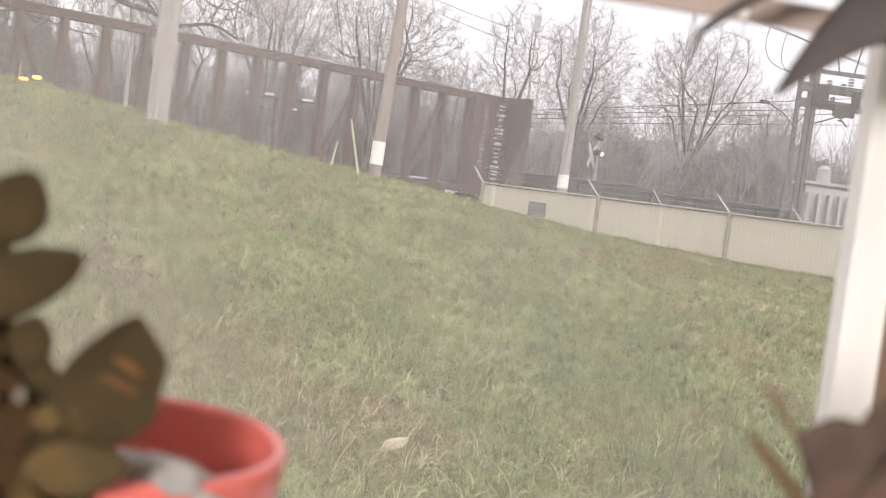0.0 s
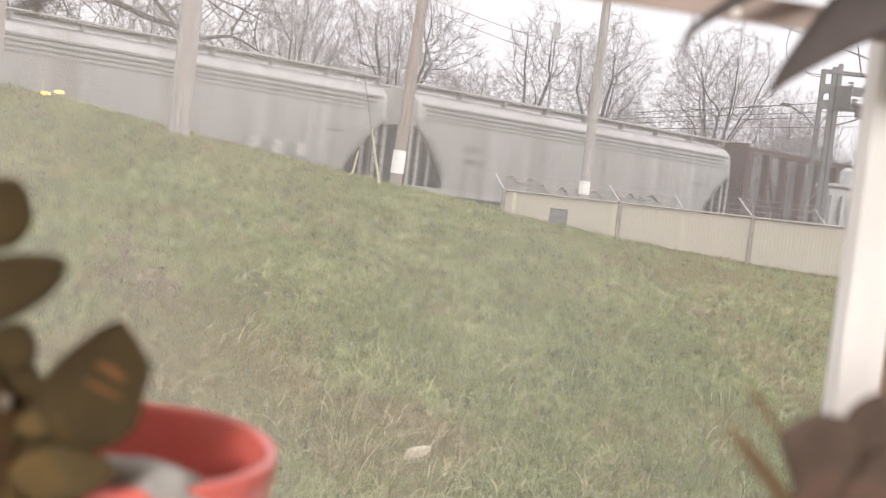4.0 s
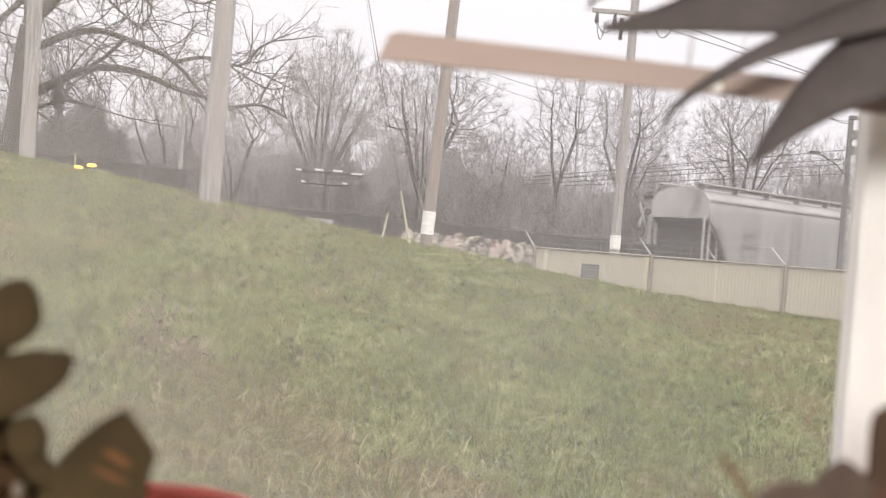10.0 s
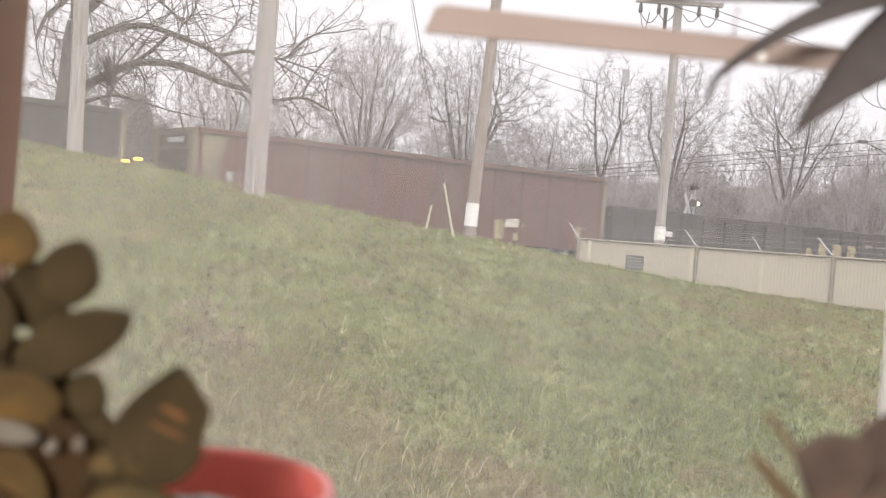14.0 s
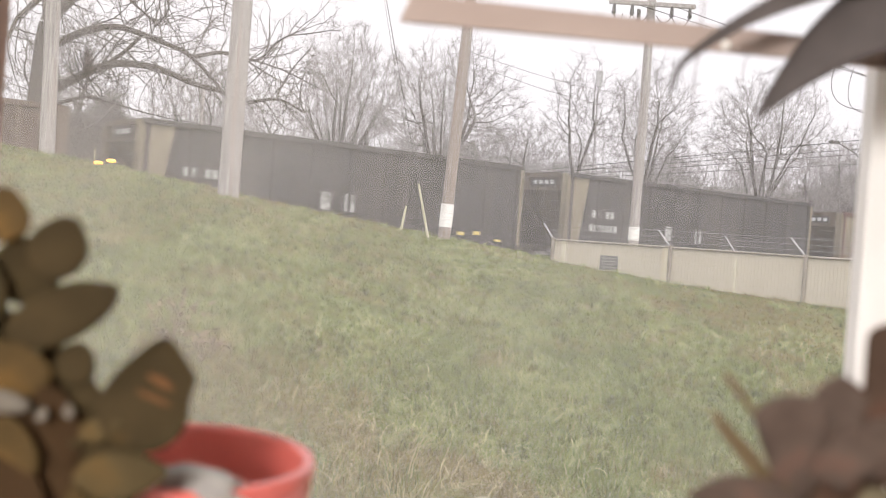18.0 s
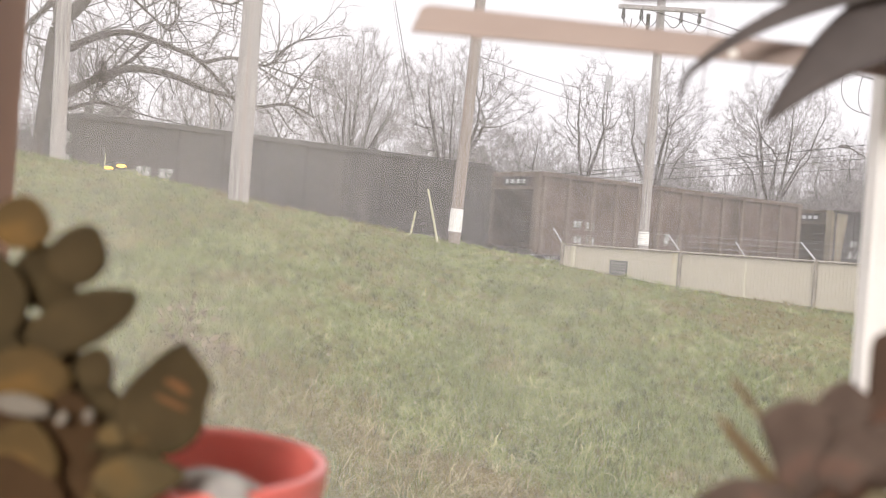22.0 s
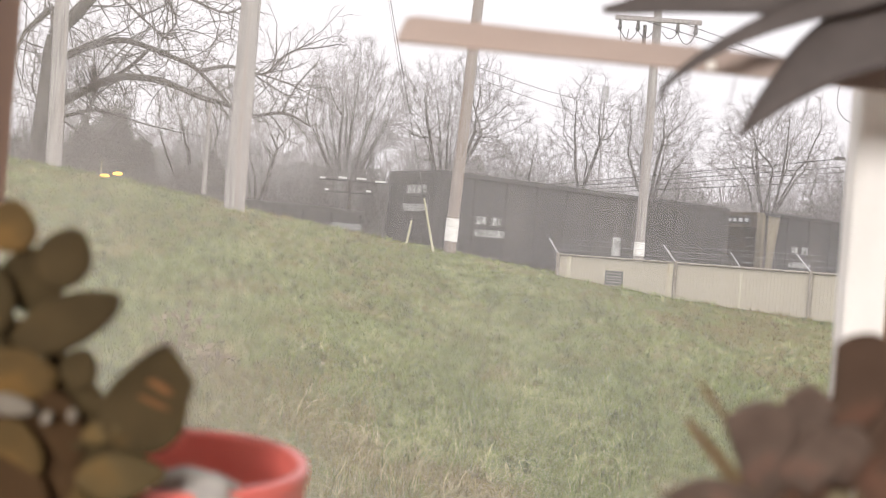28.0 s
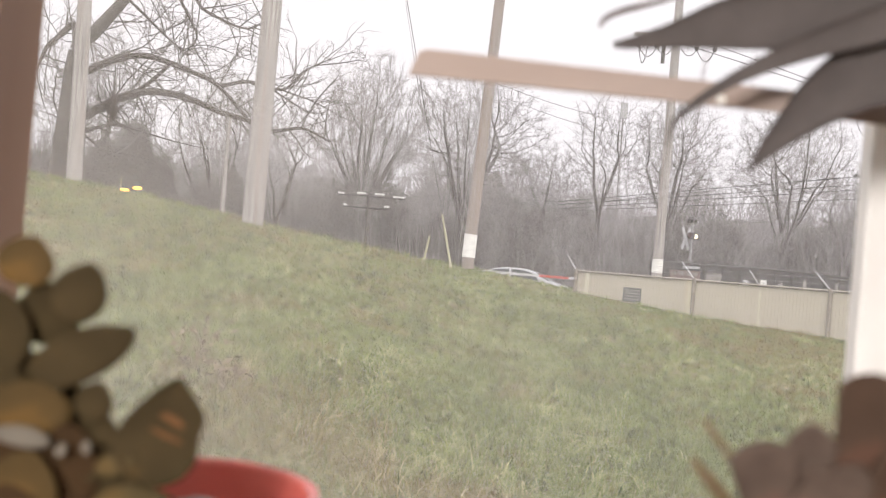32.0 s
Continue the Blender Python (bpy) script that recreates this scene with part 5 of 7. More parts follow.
# ---- trees and brush behind the track ----
def grow(segs, p, d, length, r, level, rng, cfg):
    kids, shrink, spread, lift, most, first = cfg
    steps = (7, 5, 4, 3, 2)[level]
    step = length / steps
    taper = 0.5 if level else 0.35
    for i in range(steps):
        jitter = Vector((rng.gauss(0, 1), rng.gauss(0, 1), rng.gauss(0, 1))) * (0.07 + 0.07 * level)
        d = (d + jitter + Vector((0, 0, lift * (0.12 if level else 0.02)))).normalized()
        q = p + d * step
        r0 = r * (1 - (1 - taper) * i / steps)
        r1 = r * (1 - (1 - taper) * (i + 1) / steps)
        segs.append((p, q, max(r0, 0.007), max(r1, 0.005)))
        p = q
        if level < most and (level or i >= first):
            for _ in range(kids[level]):
                if level and rng.random() < 0.25:
                    continue
                side = Vector((rng.gauss(0, 1), rng.gauss(0, 1), rng.gauss(0, 0.5)))
                side = (side - d * side.dot(d)).normalized()
                nd = (d + side * spread * rng.uniform(0.6, 1.3) + Vector((0, 0, lift * 0.25))).normalized()
                grow(segs, p, nd, length * shrink[level] * rng.uniform(0.7, 1.15) * (1 - 0.35 * i / steps), r1 * rng.uniform(0.5, 0.72), level + 1, rng, cfg[:5] + (0,))


def spread_boughs(starts, ways, goals, rng, step=0.22, reach=2.4, near=0.30, up=0.10, rounds=170):
    """Boughs that grow towards scattered goals, each goal dropping out once it is reached. Returns the joints and each one's parent."""
    joints, parent = [tuple(p) for p in starts], list(ways)
    kids = [0] * len(joints)
    best = np.full(len(goals), 1e9)
    who = np.zeros(len(goals), int)
    open_goal = np.ones(len(goals), bool)
    fresh = 0
    for _ in range(rounds):
        for k in range(fresh, len(joints)):
            d = np.linalg.norm(goals - np.array(joints[k]), axis=1)
            closer = d < best
            best[closer], who[closer] = d[closer], k
        fresh = len(joints)
        open_goal &= best > near
        pull = open_goal & (best < reach)
        if not pull.any():
            break
        grown = False
        for k in np.unique(who[pull]):
            if kids[k] >= 3:
                best[who == k] = np.where(best[who == k] < reach, 1e9, best[who == k])
                continue
            p = np.array(joints[k])
            w = goals[pull & (who == k)] - p
            w = (w / np.linalg.norm(w, axis=1)[:, None]).sum(0)
            w = w / (np.linalg.norm(w) + 1e-9) + rng.normal(0, 0.16, 3) + (0, 0, up)
            joints.append(tuple(p + step * w / np.linalg.norm(w)))
            parent.append(int(k))
            kids.append(0)
            kids[k] += 1
            grown = True
        if not grown:
            break
    return np.array(joints), parent


def dome_goals(count, half, low, top, rng, shell=0.45, middle=0.45):
    """Points in a domed crown, crowded towards its outside."""
    d = rng.normal(0, 1, (count, 3))
    d /= np.linalg.norm(d, axis=1)[:, None]
    r = rng.random(count) ** shell
    lumps = 1 + 0.13 * np.sin(3 * np.arctan2(d[:, 1], d[:, 0]) + 4 * d[:, 2]) + 0.10 * np.sin(5 * d[:, 0] + 7 * d[:, 2] + 1)
    c = low + (top - low) * middle
    z = np.where(d[:, 2] > 0, c + d[:, 2] * r * lumps * (top - c), c + d[:, 2] * r * (c - low))
    return np.stack([d[:, 0] * r * half * lumps, d[:, 1] * r * half * lumps, z], -1)


def tree_mesh(height, half, low, fork, count, seed, stems=0, up=0.10, twigs=2, thick=2.08, tip=0.0095):
    """Limbs and twigs of a leafless tree with a domed crown from low to height on a trunk that divides at fork."""
    rng = np.random.default_rng(seed)
    pts, par = [(0.0, 0.0, 0.0)], [-1]
    lean = rng.normal(0, 0.03, 2)
    n = max(3, int(fork / 0.5))
    for k in range(1, n + 1):
        z = fork * k / n
        pts.append((lean[0] * z, lean[1] * z, z))
        par.append(len(pts) - 2)
    root = len(pts) - 1
    for s in range(stems):
        turn, tilt = s * 2.39996, 0.10 + 0.42 * ((s + 0.5) / stems) ** 0.6
        at = root - int(rng.integers(0, 3))
        p = np.array(pts[at])
        d = np.array((math.cos(turn) * math.sin(tilt), math.sin(turn) * math.sin(tilt), math.cos(tilt)))
        for _ in range(int((height - fork) * rng.uniform(0.42, 0.62) / 0.4)):
            d = d + rng.normal(0, 0.03, 3) + (0, 0, 0.015)
            d /= np.linalg.norm(d)
            p = p + d * 0.4
            pts.append(tuple(p))
            par.append(at)
            at = len(pts) - 1
    goals = dome_goals(count, half, low, height, rng)
    joints, par = spread_boughs(pts, par, goals, rng, up=up)
    n = len(joints)
    load = np.zeros(n)
    kids = np.zeros(n, int)
    for k in range(n - 1, 0, -1):
        if kids[k] == 0:
            load[k] = tip ** thick
        load[par[k]] += load[k]
        kids[par[k]] += 1
    r = np.maximum(load, tip ** thick) ** (1 / thick)
    big, fine = [], []
    V = [Vector(p) for p in joints]
    for k in range(1, n):
        seg = (V[par[k]], V[k], float(min(r[par[k]], r[k] * 1.35)), float(r[k]))
        (big if r[k] > 0.030 else fine).append(seg)
        if r[k] < 0.026:
            way = (V[k] - V[par[k]]).normalized()
            for _ in range(twigs + (kids[k] == 0)):
                d = (way + Vector(rng.normal(0, 0.55, 3)) + Vector((0, 0, 0.12))).normalized()
                q = V[k] + d * float(rng.uniform(0.18, 0.42))
                fine.append((V[k], q, 0.0085, 0.0065))
                d = (d + Vector(rng.normal(0, 0.4, 3)) + Vector((0, 0, 0.1))).normalized()
                fine.append((q, q + d * float(rng.uniform(0.15, 0.35)), 0.0065, 0.0045))
    return tubes(big, 7), tubes(fine, 3)


def crowned_tree(x, y, label, shape, **more):
    (bv, bf), (fv, ff) = tree_mesh(*shape, **more)
    tree = empty("bare_tree", pose(x, y, float(ground_z(x, y)) - 0.1), label, "tree", "leafless trees behind the track")
    raw("trunk", bv, bf, BARK, tree)
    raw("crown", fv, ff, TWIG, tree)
    return tree


# height, half width, foot of the crown, fork, fullness, seed
crowned_tree(-9.6, 68, "leafless vase-shaped tree with many upright stems", (12.8, 3.05, 5.6, 4.2, 3200, 61), stems=46, up=0.8, twigs=2)
crowned_tree(-3.7, 65, "leafless broad tree behind the leaning pole", (12.1, 3.8, 5.2, 4.4, 3000, 62), stems=9)
crowned_tree(0.4, 76, "small leafless round-headed tree", (9.6, 2.1, 5.4, 4.0, 1800, 63), stems=4)
crowned_tree(3.7, 70, "tall leafless tree with a forked crown", (12.8, 2.3, 6.4, 5.4, 1200, 64), stems=3, twigs=1)
crowned_tree(7.9, 72, "leafless tree with dense fine twigs", (12.7, 2.8, 5.6, 4.6, 2500, 65), stems=7)
crowned_tree(15.1, 75, "leafless wide-crowned tree beside the road", (13.2, 3.7, 6.0, 4.6, 2300, 66), stems=9, up=0.2)
crowned_tree(20.8, 80, "leafless tree at the edge of the wood", (10.6, 3.0, 4.6, 3.8, 2200, 67), stems=5)
crowned_tree(-13.2, 61, "slender leafless tree in the thicket", (9.0, 2.2, 3.8, 3.0, 1600, 68), stems=5, up=0.3)
crowned_tree(-16.9, 63, "leafless tree in the thicket on the rise", (10.5, 3.0, 4.2, 3.4, 1600, 69), stems=6)
crowned_tree(-23.5, 62, "leafless tree in the thicket on the rise", (12.6, 3.4, 4.6, 3.8, 1900, 70), stems=6)
crowned_tree(-29.5, 60, "leafless tree at the wood's edge", (13.5, 3.4, 4.8, 4.0, 1900, 71), stems=6)

# trees of the wood behind, of three growths
WOOD = [crowned_tree(-6.2, 86, "leafless tree of the wood behind the thicket", (9.6, 2.5, 3.6, 3.0, 1700, 81), up=0.2, stems=6),
        crowned_tree(11.6, 90, "leafless tree of the wood behind the thicket", (8.6, 2.3, 3.0, 2.6, 1500, 82), up=0.2, stems=6),
        crowned_tree(24.0, 88, "leafless tree of the wood behind the thicket", (10.2, 2.7, 4.0, 3.2, 1900, 83), up=0.2, stems=6)]
wood_rng = random.Random(9)
for k in range(36):
    x, y = -46 + k * 2.2 + wood_rng.uniform(-0.9, 0.9), wood_rng.uniform(82, 100)
    s = wood_rng.uniform(0.72, 1.0)
    tree = copy_thing(WOOD[k % 3], pose(x, y, float(ground_z(x, y)) - 0.1, 0, 0, wood_rng.uniform(0, 360)))
    tree.scale = (s, s, s)


def conifer(x, y, height, half, seed):
    """A dark evergreen of drooping boughs set with short sprays."""
    rng = random.Random(seed)
    tree = empty("conifer", pose(x, y, float(ground_z(x, y)) - 0.1), "dark green conifer standing in the leafless wood", "tree", "conifers in the wood")
    v, f = tubes([(Vector((0, 0, 0)), Vector((0, 0, height)), 0.16, 0.02)], 7)
    raw("trunk", v, f, BARK, tree)
    verts, faces = [], []
    for k in range(150):
        z = 0.9 + (height - 1.0) * (k / 150) ** 0.9
        turn = k * 2.39996
        far = half * (1 - z / height) ** 0.8 * rng.uniform(0.75, 1.1) + 0.12
        for _ in range(9):
            t = rng.uniform(0.15, 1.0)
            c = Vector((math.cos(turn) * far * t, math.sin(turn) * far * t, z - 0.30 * far * t * t + rng.gauss(0, 0.05)))
            a = Vector((math.cos(turn) + rng.gauss(0, 0.5), math.sin(turn) + rng.gauss(0, 0.5), -0.35)).normalized() * rng.uniform(0.18, 0.34)
            b = Vector((rng.gauss(0, 1), rng.gauss(0, 1), rng.gauss(0, 0.6))).normalized() * 0.08
            i = len(verts)
            verts += [c, c + a * 0.5 + b, c + a, c + a * 0.5 - b]
            faces.append((i, i + 1, i + 2, i + 3))
    raw("crown", verts, faces, NEEDLES, tree)


NEEDLES = surface("conifer_needles", (0.03, 0.036, 0.026), (0.07, 0.078, 0.055), 2, rough=0.9, bump=0)
conifer(3.7, 95, 8.3, 1.6, 1)
conifer(5.6, 97, 7.4, 1.5, 2)
conifer(25.3, 95, 9.0, 1.6, 3)
conifer(10.8, 94, 7.6, 1.7, 4)


def tangle(x, y, half, deep, height, count, seed, label):
    """A rounded mass of intertwined vines and twigs."""
    rng = np.random.default_rng(seed)
    p = rng.normal(0, 1, (count, 3))
    p /= np.linalg.norm(p, axis=1)[:, None]
    p *= (rng.random(count) ** 0.4)[:, None]
    p[:, 2] = np.abs(p[:, 2])
    p = np.sign(p) * np.abs(p) ** 0.72
    bulge = 1 + 0.16 * np.sin(p[:, 0] * 5 + 1) + 0.12 * np.sin(p[:, 0] * 11 + p[:, 1] * 5)
    p = p * (half, deep, height) * bulge[:, None]
    d = rng.normal(0, 1, (count, 3)) * (0.8, 0.8, 1.0)
    d /= np.linalg.norm(d, axis=1)[:, None]
    q = p + d * rng.uniform(0.2, 0.7, (count, 1))
    v, f = tubes([(Vector(a), Vector(b), 0.016, 0.008) for a, b in zip(p, q)], 3)
    ob = raw("vine_tangle", v, f, BRUSH)
    ob.matrix_basis = pose(x, y, float(ground_z(x, y)))
    tagged(ob, label, "undergrowth", kind="stuff")


tangle(-20.4, 58.5, 3.7, 2.0, 5.9, 50000, 3, "dense grey mass of vine-grown brush")
tangle(-15.6, 59.0, 3.2, 1.8, 4.2, 28000, 9, "lower shoulder of the vine-grown brush")
tangle(-25.5, 60.5, 4.4, 2.0, 5.4, 22000, 4, "dense grey mass of vine-grown brush")
tangle(-9.6, 65.0, 4.4, 1.6, 5.6, 15000, 6, "low grey brush beneath the trees")
tangle(-2.6, 66.5, 4.2, 1.6, 5.0, 10000, 7, "low grey brush beneath the trees")
tangle(8.6, 67.0, 4.8, 1.6, 5.2, 12000, 5, "low grey brush along the road")
tangle(16.5, 69.0, 4.8, 1.6, 5.4, 11000, 8, "low grey brush along the road")


def limb(segs, pts, r0, r1, y0, wander):
    """A crooked limb through (x, z) points; it swings in depth by wander."""
    ps = []
    for i, (x, z) in enumerate(pts):
        ps.append(Vector((x, y0 + wander * math.sin(i * 0.9), z)))
    fine = []
    for i in range(len(ps) - 1):
        a = ps[max(i - 1, 0)]
        b, c, d = ps[i], ps[i + 1], ps[min(i + 2, len(ps) - 1)]
        for k in range(3):
            t = k / 3
            fine.append(0.5 * ((2 * b) + (c - a) * t + (2 * a - 5 * b + 4 * c - d) * t * t + (3 * b - a - 3 * c + d) * t ** 3))
    fine.append(ps[-1])
    n = len(fine) - 1
    for i in range(n):
        segs.append((fine[i], fine[i + 1], r0 + (r1 - r0) * i / n, r0 + (r1 - r0) * (i + 1) / n))
    return fine


def old_tree():
    """The old spreading tree with two long arching limbs."""
    rng = random.Random(40)
    big, fine = [], []
    y0 = 39.0
    limbs = [
        ([(-16.0, 0.1), (-15.85, 2.7), (-15.69, 3.7), (-15.58, 5.8), (-15.46, 7.8), (-14.86, 8.54), (-13.95, 9.7), (-12.9, 11.2), (-12.0, 13.2)], 0.42, 0.10, 0.0),
        ([(-15.5, 8.0), (-15.75, 8.75), (-16.1, 8.46), (-16.54, 7.92), (-16.67, 7.11)], 0.13, 0.05, 0.4),
        ([(-15.58, 6.94), (-15.0, 7.28), (-14.37, 7.63), (-13.38, 7.85), (-12.56, 7.71), (-11.53, 7.39), (-10.59, 7.01), (-9.61, 6.09)], 0.15, 0.05, 0.3),
        ([(-10.59, 7.01), (-9.72, 7.27), (-8.96, 7.13), (-8.41, 7.12), (-7.86, 7.65), (-7.3, 7.95)], 0.07, 0.025, 0.3),
        ([(-15.68, 5.29), (-14.97, 5.79), (-14.25, 6.24), (-13.37, 6.61), (-12.26, 6.64), (-11.24, 6.42), (-10.41, 6.13), (-9.6, 5.99), (-8.88, 5.7), (-8.0, 5.87), (-7.5, 5.81), (-6.78, 5.47)], 0.16, 0.03, 0.3),
        ([(-12.35, 7.57), (-12.81, 7.09), (-13.37, 6.64)], 0.07, 0.06, 0.1),
        ([(-15.45, 5.01), (-14.57, 5.38), (-13.98, 5.52), (-13.26, 5.38), (-12.54, 5.23)], 0.08, 0.02, 0.3),
        ([(-13.95, 9.7), (-13.3, 9.15), (-12.64, 8.6), (-11.78, 7.96)], 0.05, 0.03, 0.3),
        ([(-12.9, 11.2), (-12.36, 10.01), (-11.89, 9.24), (-11.53, 8.57), (-11.87, 7.86)], 0.06, 0.025, 0.4),
        ([(-12.3, 12.4), (-11.76, 9.95), (-10.9, 9.31), (-9.87, 8.99), (-9.3, 9.2)], 0.07, 0.025, 0.4),
        ([(-15.0, 5.1), (-14.52, 4.78), (-13.98, 4.43)], 0.04, 0.02, 0.1)]
    cfg = ((1, 1, 1, 1), (0.5, 0.55, 0.5, 0.5), 0.9, 0.15, 4, 0)
    for n, (pts, r0, r1, wander) in enumerate(limbs):
        way = limb(big, pts, r0, r1, y0, wander)
        for i in range(3 if n else 14, len(way)):
            for _ in range(2 if i % 2 else 1):
                d = Vector((rng.uniform(-0.4, 1), rng.uniform(-0.8, 0.8), rng.uniform(-0.7, 0.9))).normalized()
                grow(fine, way[i], d, rng.uniform(0.8, 2.1), 0.014 + 0.014 * rng.random(), 2, rng, cfg)
            if i % 2 == 0:
                d = Vector((rng.uniform(-0.5, 1), rng.uniform(-0.7, 0.7), rng.uniform(-0.55, 1.0))).normalized()
                grow(fine, way[i], d, rng.uniform(1.5, 2.9), 0.024 + 0.016 * rng.random(), 1, rng, cfg)
    tree = empty("bare_tree", Matrix(), "old leafless tree with two long arching limbs over the track", "tree", "leafless trees behind the track")
    v, f = tubes(big, 9)
    raw("trunk", v, f, BARK, tree, smooth=True)
    v, f = tubes(fine, 4)
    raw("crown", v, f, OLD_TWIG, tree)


old_tree()


def thicket():
    rng = random.Random(77)
    segs = []
    for _ in range(3600):
        y = rng.uniform(62, 98)
        x = y * rng.uniform(-0.52, 0.42)
        h = rng.uniform(2.1, 6.4)
        z = float(ground_z(x, y))
        p = Vector((x, y, z))
        d = Vector((rng.gauss(0, 0.12), rng.gauss(0, 0.12), 1)).normalized()
        for k in range(3):
            q = p + d * h / 3
            segs.append((p, q, 0.032 * (1 - k / 4), 0.024 * (1 - k / 4)))
            for _ in range(3 if k else 1):
                e = (d + Vector((rng.gauss(0, 0.5), rng.gauss(0, 0.5), rng.gauss(0.1, 0.3)))).normalized()
                m = q + e * h * rng.uniform(0.15, 0.35)
                segs.append((q, m, 0.014, 0.009))
                e2 = (e + Vector((rng.gauss(0, 0.5), 0, rng.gauss(0.2, 0.4)))).normalized()
                segs.append((m, m + e2 * h * 0.15, 0.009, 0.005))
            p = q
            d = (d + Vector((rng.gauss(0, 0.12), rng.gauss(0, 0.12), 0.1))).normalized()
    v, f = tubes(segs, 3)
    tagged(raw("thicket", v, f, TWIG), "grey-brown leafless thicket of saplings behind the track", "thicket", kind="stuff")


thicket()


def brush_bank(name, y0, h0, seed, x0, x1, label):
    """A ragged mass of undergrowth, knobbly and uneven along its top."""
    rng = np.random.default_rng(seed)
    nx, ny = 220, 9
    verts = []
    for j in range(ny):
        for i in range(nx):
            x = x0 + (x1 - x0) * i / (nx - 1)
            a = j / (ny - 1)
            top = h0 * (0.75 + 0.35 * noise.fractal((x * 0.09, seed, 0), 1.0, 2.0, 4) + 0.035 * rng.normal())
            z = 0.1 + top * math.sin(a * math.pi / 2) ** 0.8
            y = y0 + 6 * a * a + rng.normal() * 0.5
            verts.append((x, y, z + rng.normal() * 0.12))
    faces = [(j * nx + i, j * nx + i + 1, (j + 1) * nx + i + 1, (j + 1) * nx + i) for j in range(ny - 1) for i in range(nx - 1)]
    tagged(raw(name, verts, faces, BRUSH), label, "undergrowth", kind="stuff")


def brush_strip(y0, count, seed):
    """A long hedge of tangled twigs, knobbly along its top."""
    rng = np.random.default_rng(seed)
    x = rng.uniform(-46, 42, count)
    top = 4.3 + 0.8 * np.sin(x * 0.37 + 1) + 0.6 * np.sin(x * 0.93) + 0.4 * np.sin(x * 2.3 + 2)
    z = top * rng.random(count) ** 0.7
    p = np.stack([x, y0 + rng.normal(0, 1.0, count), z + 0.2], -1)
    d = rng.normal(0, 1, (count, 3)) * (0.7, 0.7, 1.1)
    d /= np.linalg.norm(d, axis=1)[:, None]
    q = p + d * rng.uniform(0.25, 0.9, (count, 1))
    v, f = tubes([(Vector(a), Vector(b), 0.020, 0.010) for a, b in zip(p, q)], 3)
    tagged(raw("undergrowth", v, f, BRUSH), "dim brown undergrowth along the wood's edge", "undergrowth", kind="stuff")


brush_strip(69, 42000, 5)
brush_bank("far_woods", 102, 10.6, 8, -110, 110, "distant leafless woods closing the view")


# ---- road side, crossing, cables ----
def cable(pts, r, label, sag=0.0):
    segs = []
    for (a, b) in zip(pts[:-1], pts[1:]):
        a, b = Vector(a), Vector(b)
        prev = a
        for k in range(1, 13):
            t = k / 12
            q = a.lerp(b, t) - Vector((0, 0, sag * 4 * t * (1 - t)))
            segs.append((prev, q, r, r))
            prev = q
    v, f = tubes(segs, 4)
    tagged(raw("overhead_cable", v, f, THIN_WIRE if r < 0.012 else CABLE), label, "cable", "overhead cables")


SPAN = "thin black overhead power cable strung above the road"
for z0, z1 in ((5.42, 7.83), (5.27, 7.43), (5.08, 7.19), (4.96, 6.74)):
    k = (z1 - z0) / 14.3
    cable([(-30, 58, z0 - 31 * k * 0.1 - 0.6), (1.1, 58, z0)], 0.008, SPAN)
    cable([(1.1, 58, z0), (15.4, 58, z1), (45, 58, z1 + 30 * k)], 0.019, SPAN)
cable([(-1.28, 28.0, 6.10), (3.55, 34.35, 6.12)], 0.007, "thin slack service cable between two poles", 0.15)
cable([(-1.27, 28.0, 5.85), (3.55, 34.3, 5.70)], 0.007, "thin slack service cable between two poles", 0.15)
cable([(-7.12, 52, 4.5), (2.1, 58, 5.4), (15.4, 58, 7.83)], 0.012, "thin pale cable along the road")
cable([(3.0, 34.13, 8.70), (12.3, 34.0, 6.40)], 0.014, "cable from the crossarm to the substation")
cable([(4.1, 34.13, 8.70), (12.3, 34.0, 6.30)], 0.014, "cable from the crossarm to the substation")


def guy(x0, z0, x1, z1, guard, y):
    wire = empty("guy_wire", Matrix(), "guy wire with a yellow plastic guard at its foot", "guy wire", "guy wires")
    a, b = Vector((x1, y, z1)), Vector((x0, y, z0))
    g = a + (b - a).normalized() * guard
    bm = bmesh.new()
    rod(bm, a, b, 0.008, 0.008, 6)
    part("wire", bm, CABLE, wire)
    bm = bmesh.new()
    rod(bm, a, g, 0.028, 0.022, 10)
    part("guard", bm, YELLOW_GUARD, wire, "faded yellow plastic guard")


guy(-3.9, 10.2, -1.70, 1.60, 1.32, 26.9)
guy(-2.26, 2.40, -2.36, 1.70, 0.68, 26.9)
cable([(-3.9, 26.9, 10.2), (-2.38, 26.9, 3.9), (-1.9, 26.9, 2.9)], 0.006, "second strand of the guy wire")


def make_road():
    bm = bmesh.new()
    box(bm, -70, 70, -3.4, 3.4, -0.4, 0.58)
    road = tagged(part("road", bm, ASPHALT), "grey asphalt road running beside the railway", "road", kind="structure")
    road.matrix_basis = pose(-1, 53.2, 0, 0, 0, -8)


make_road()


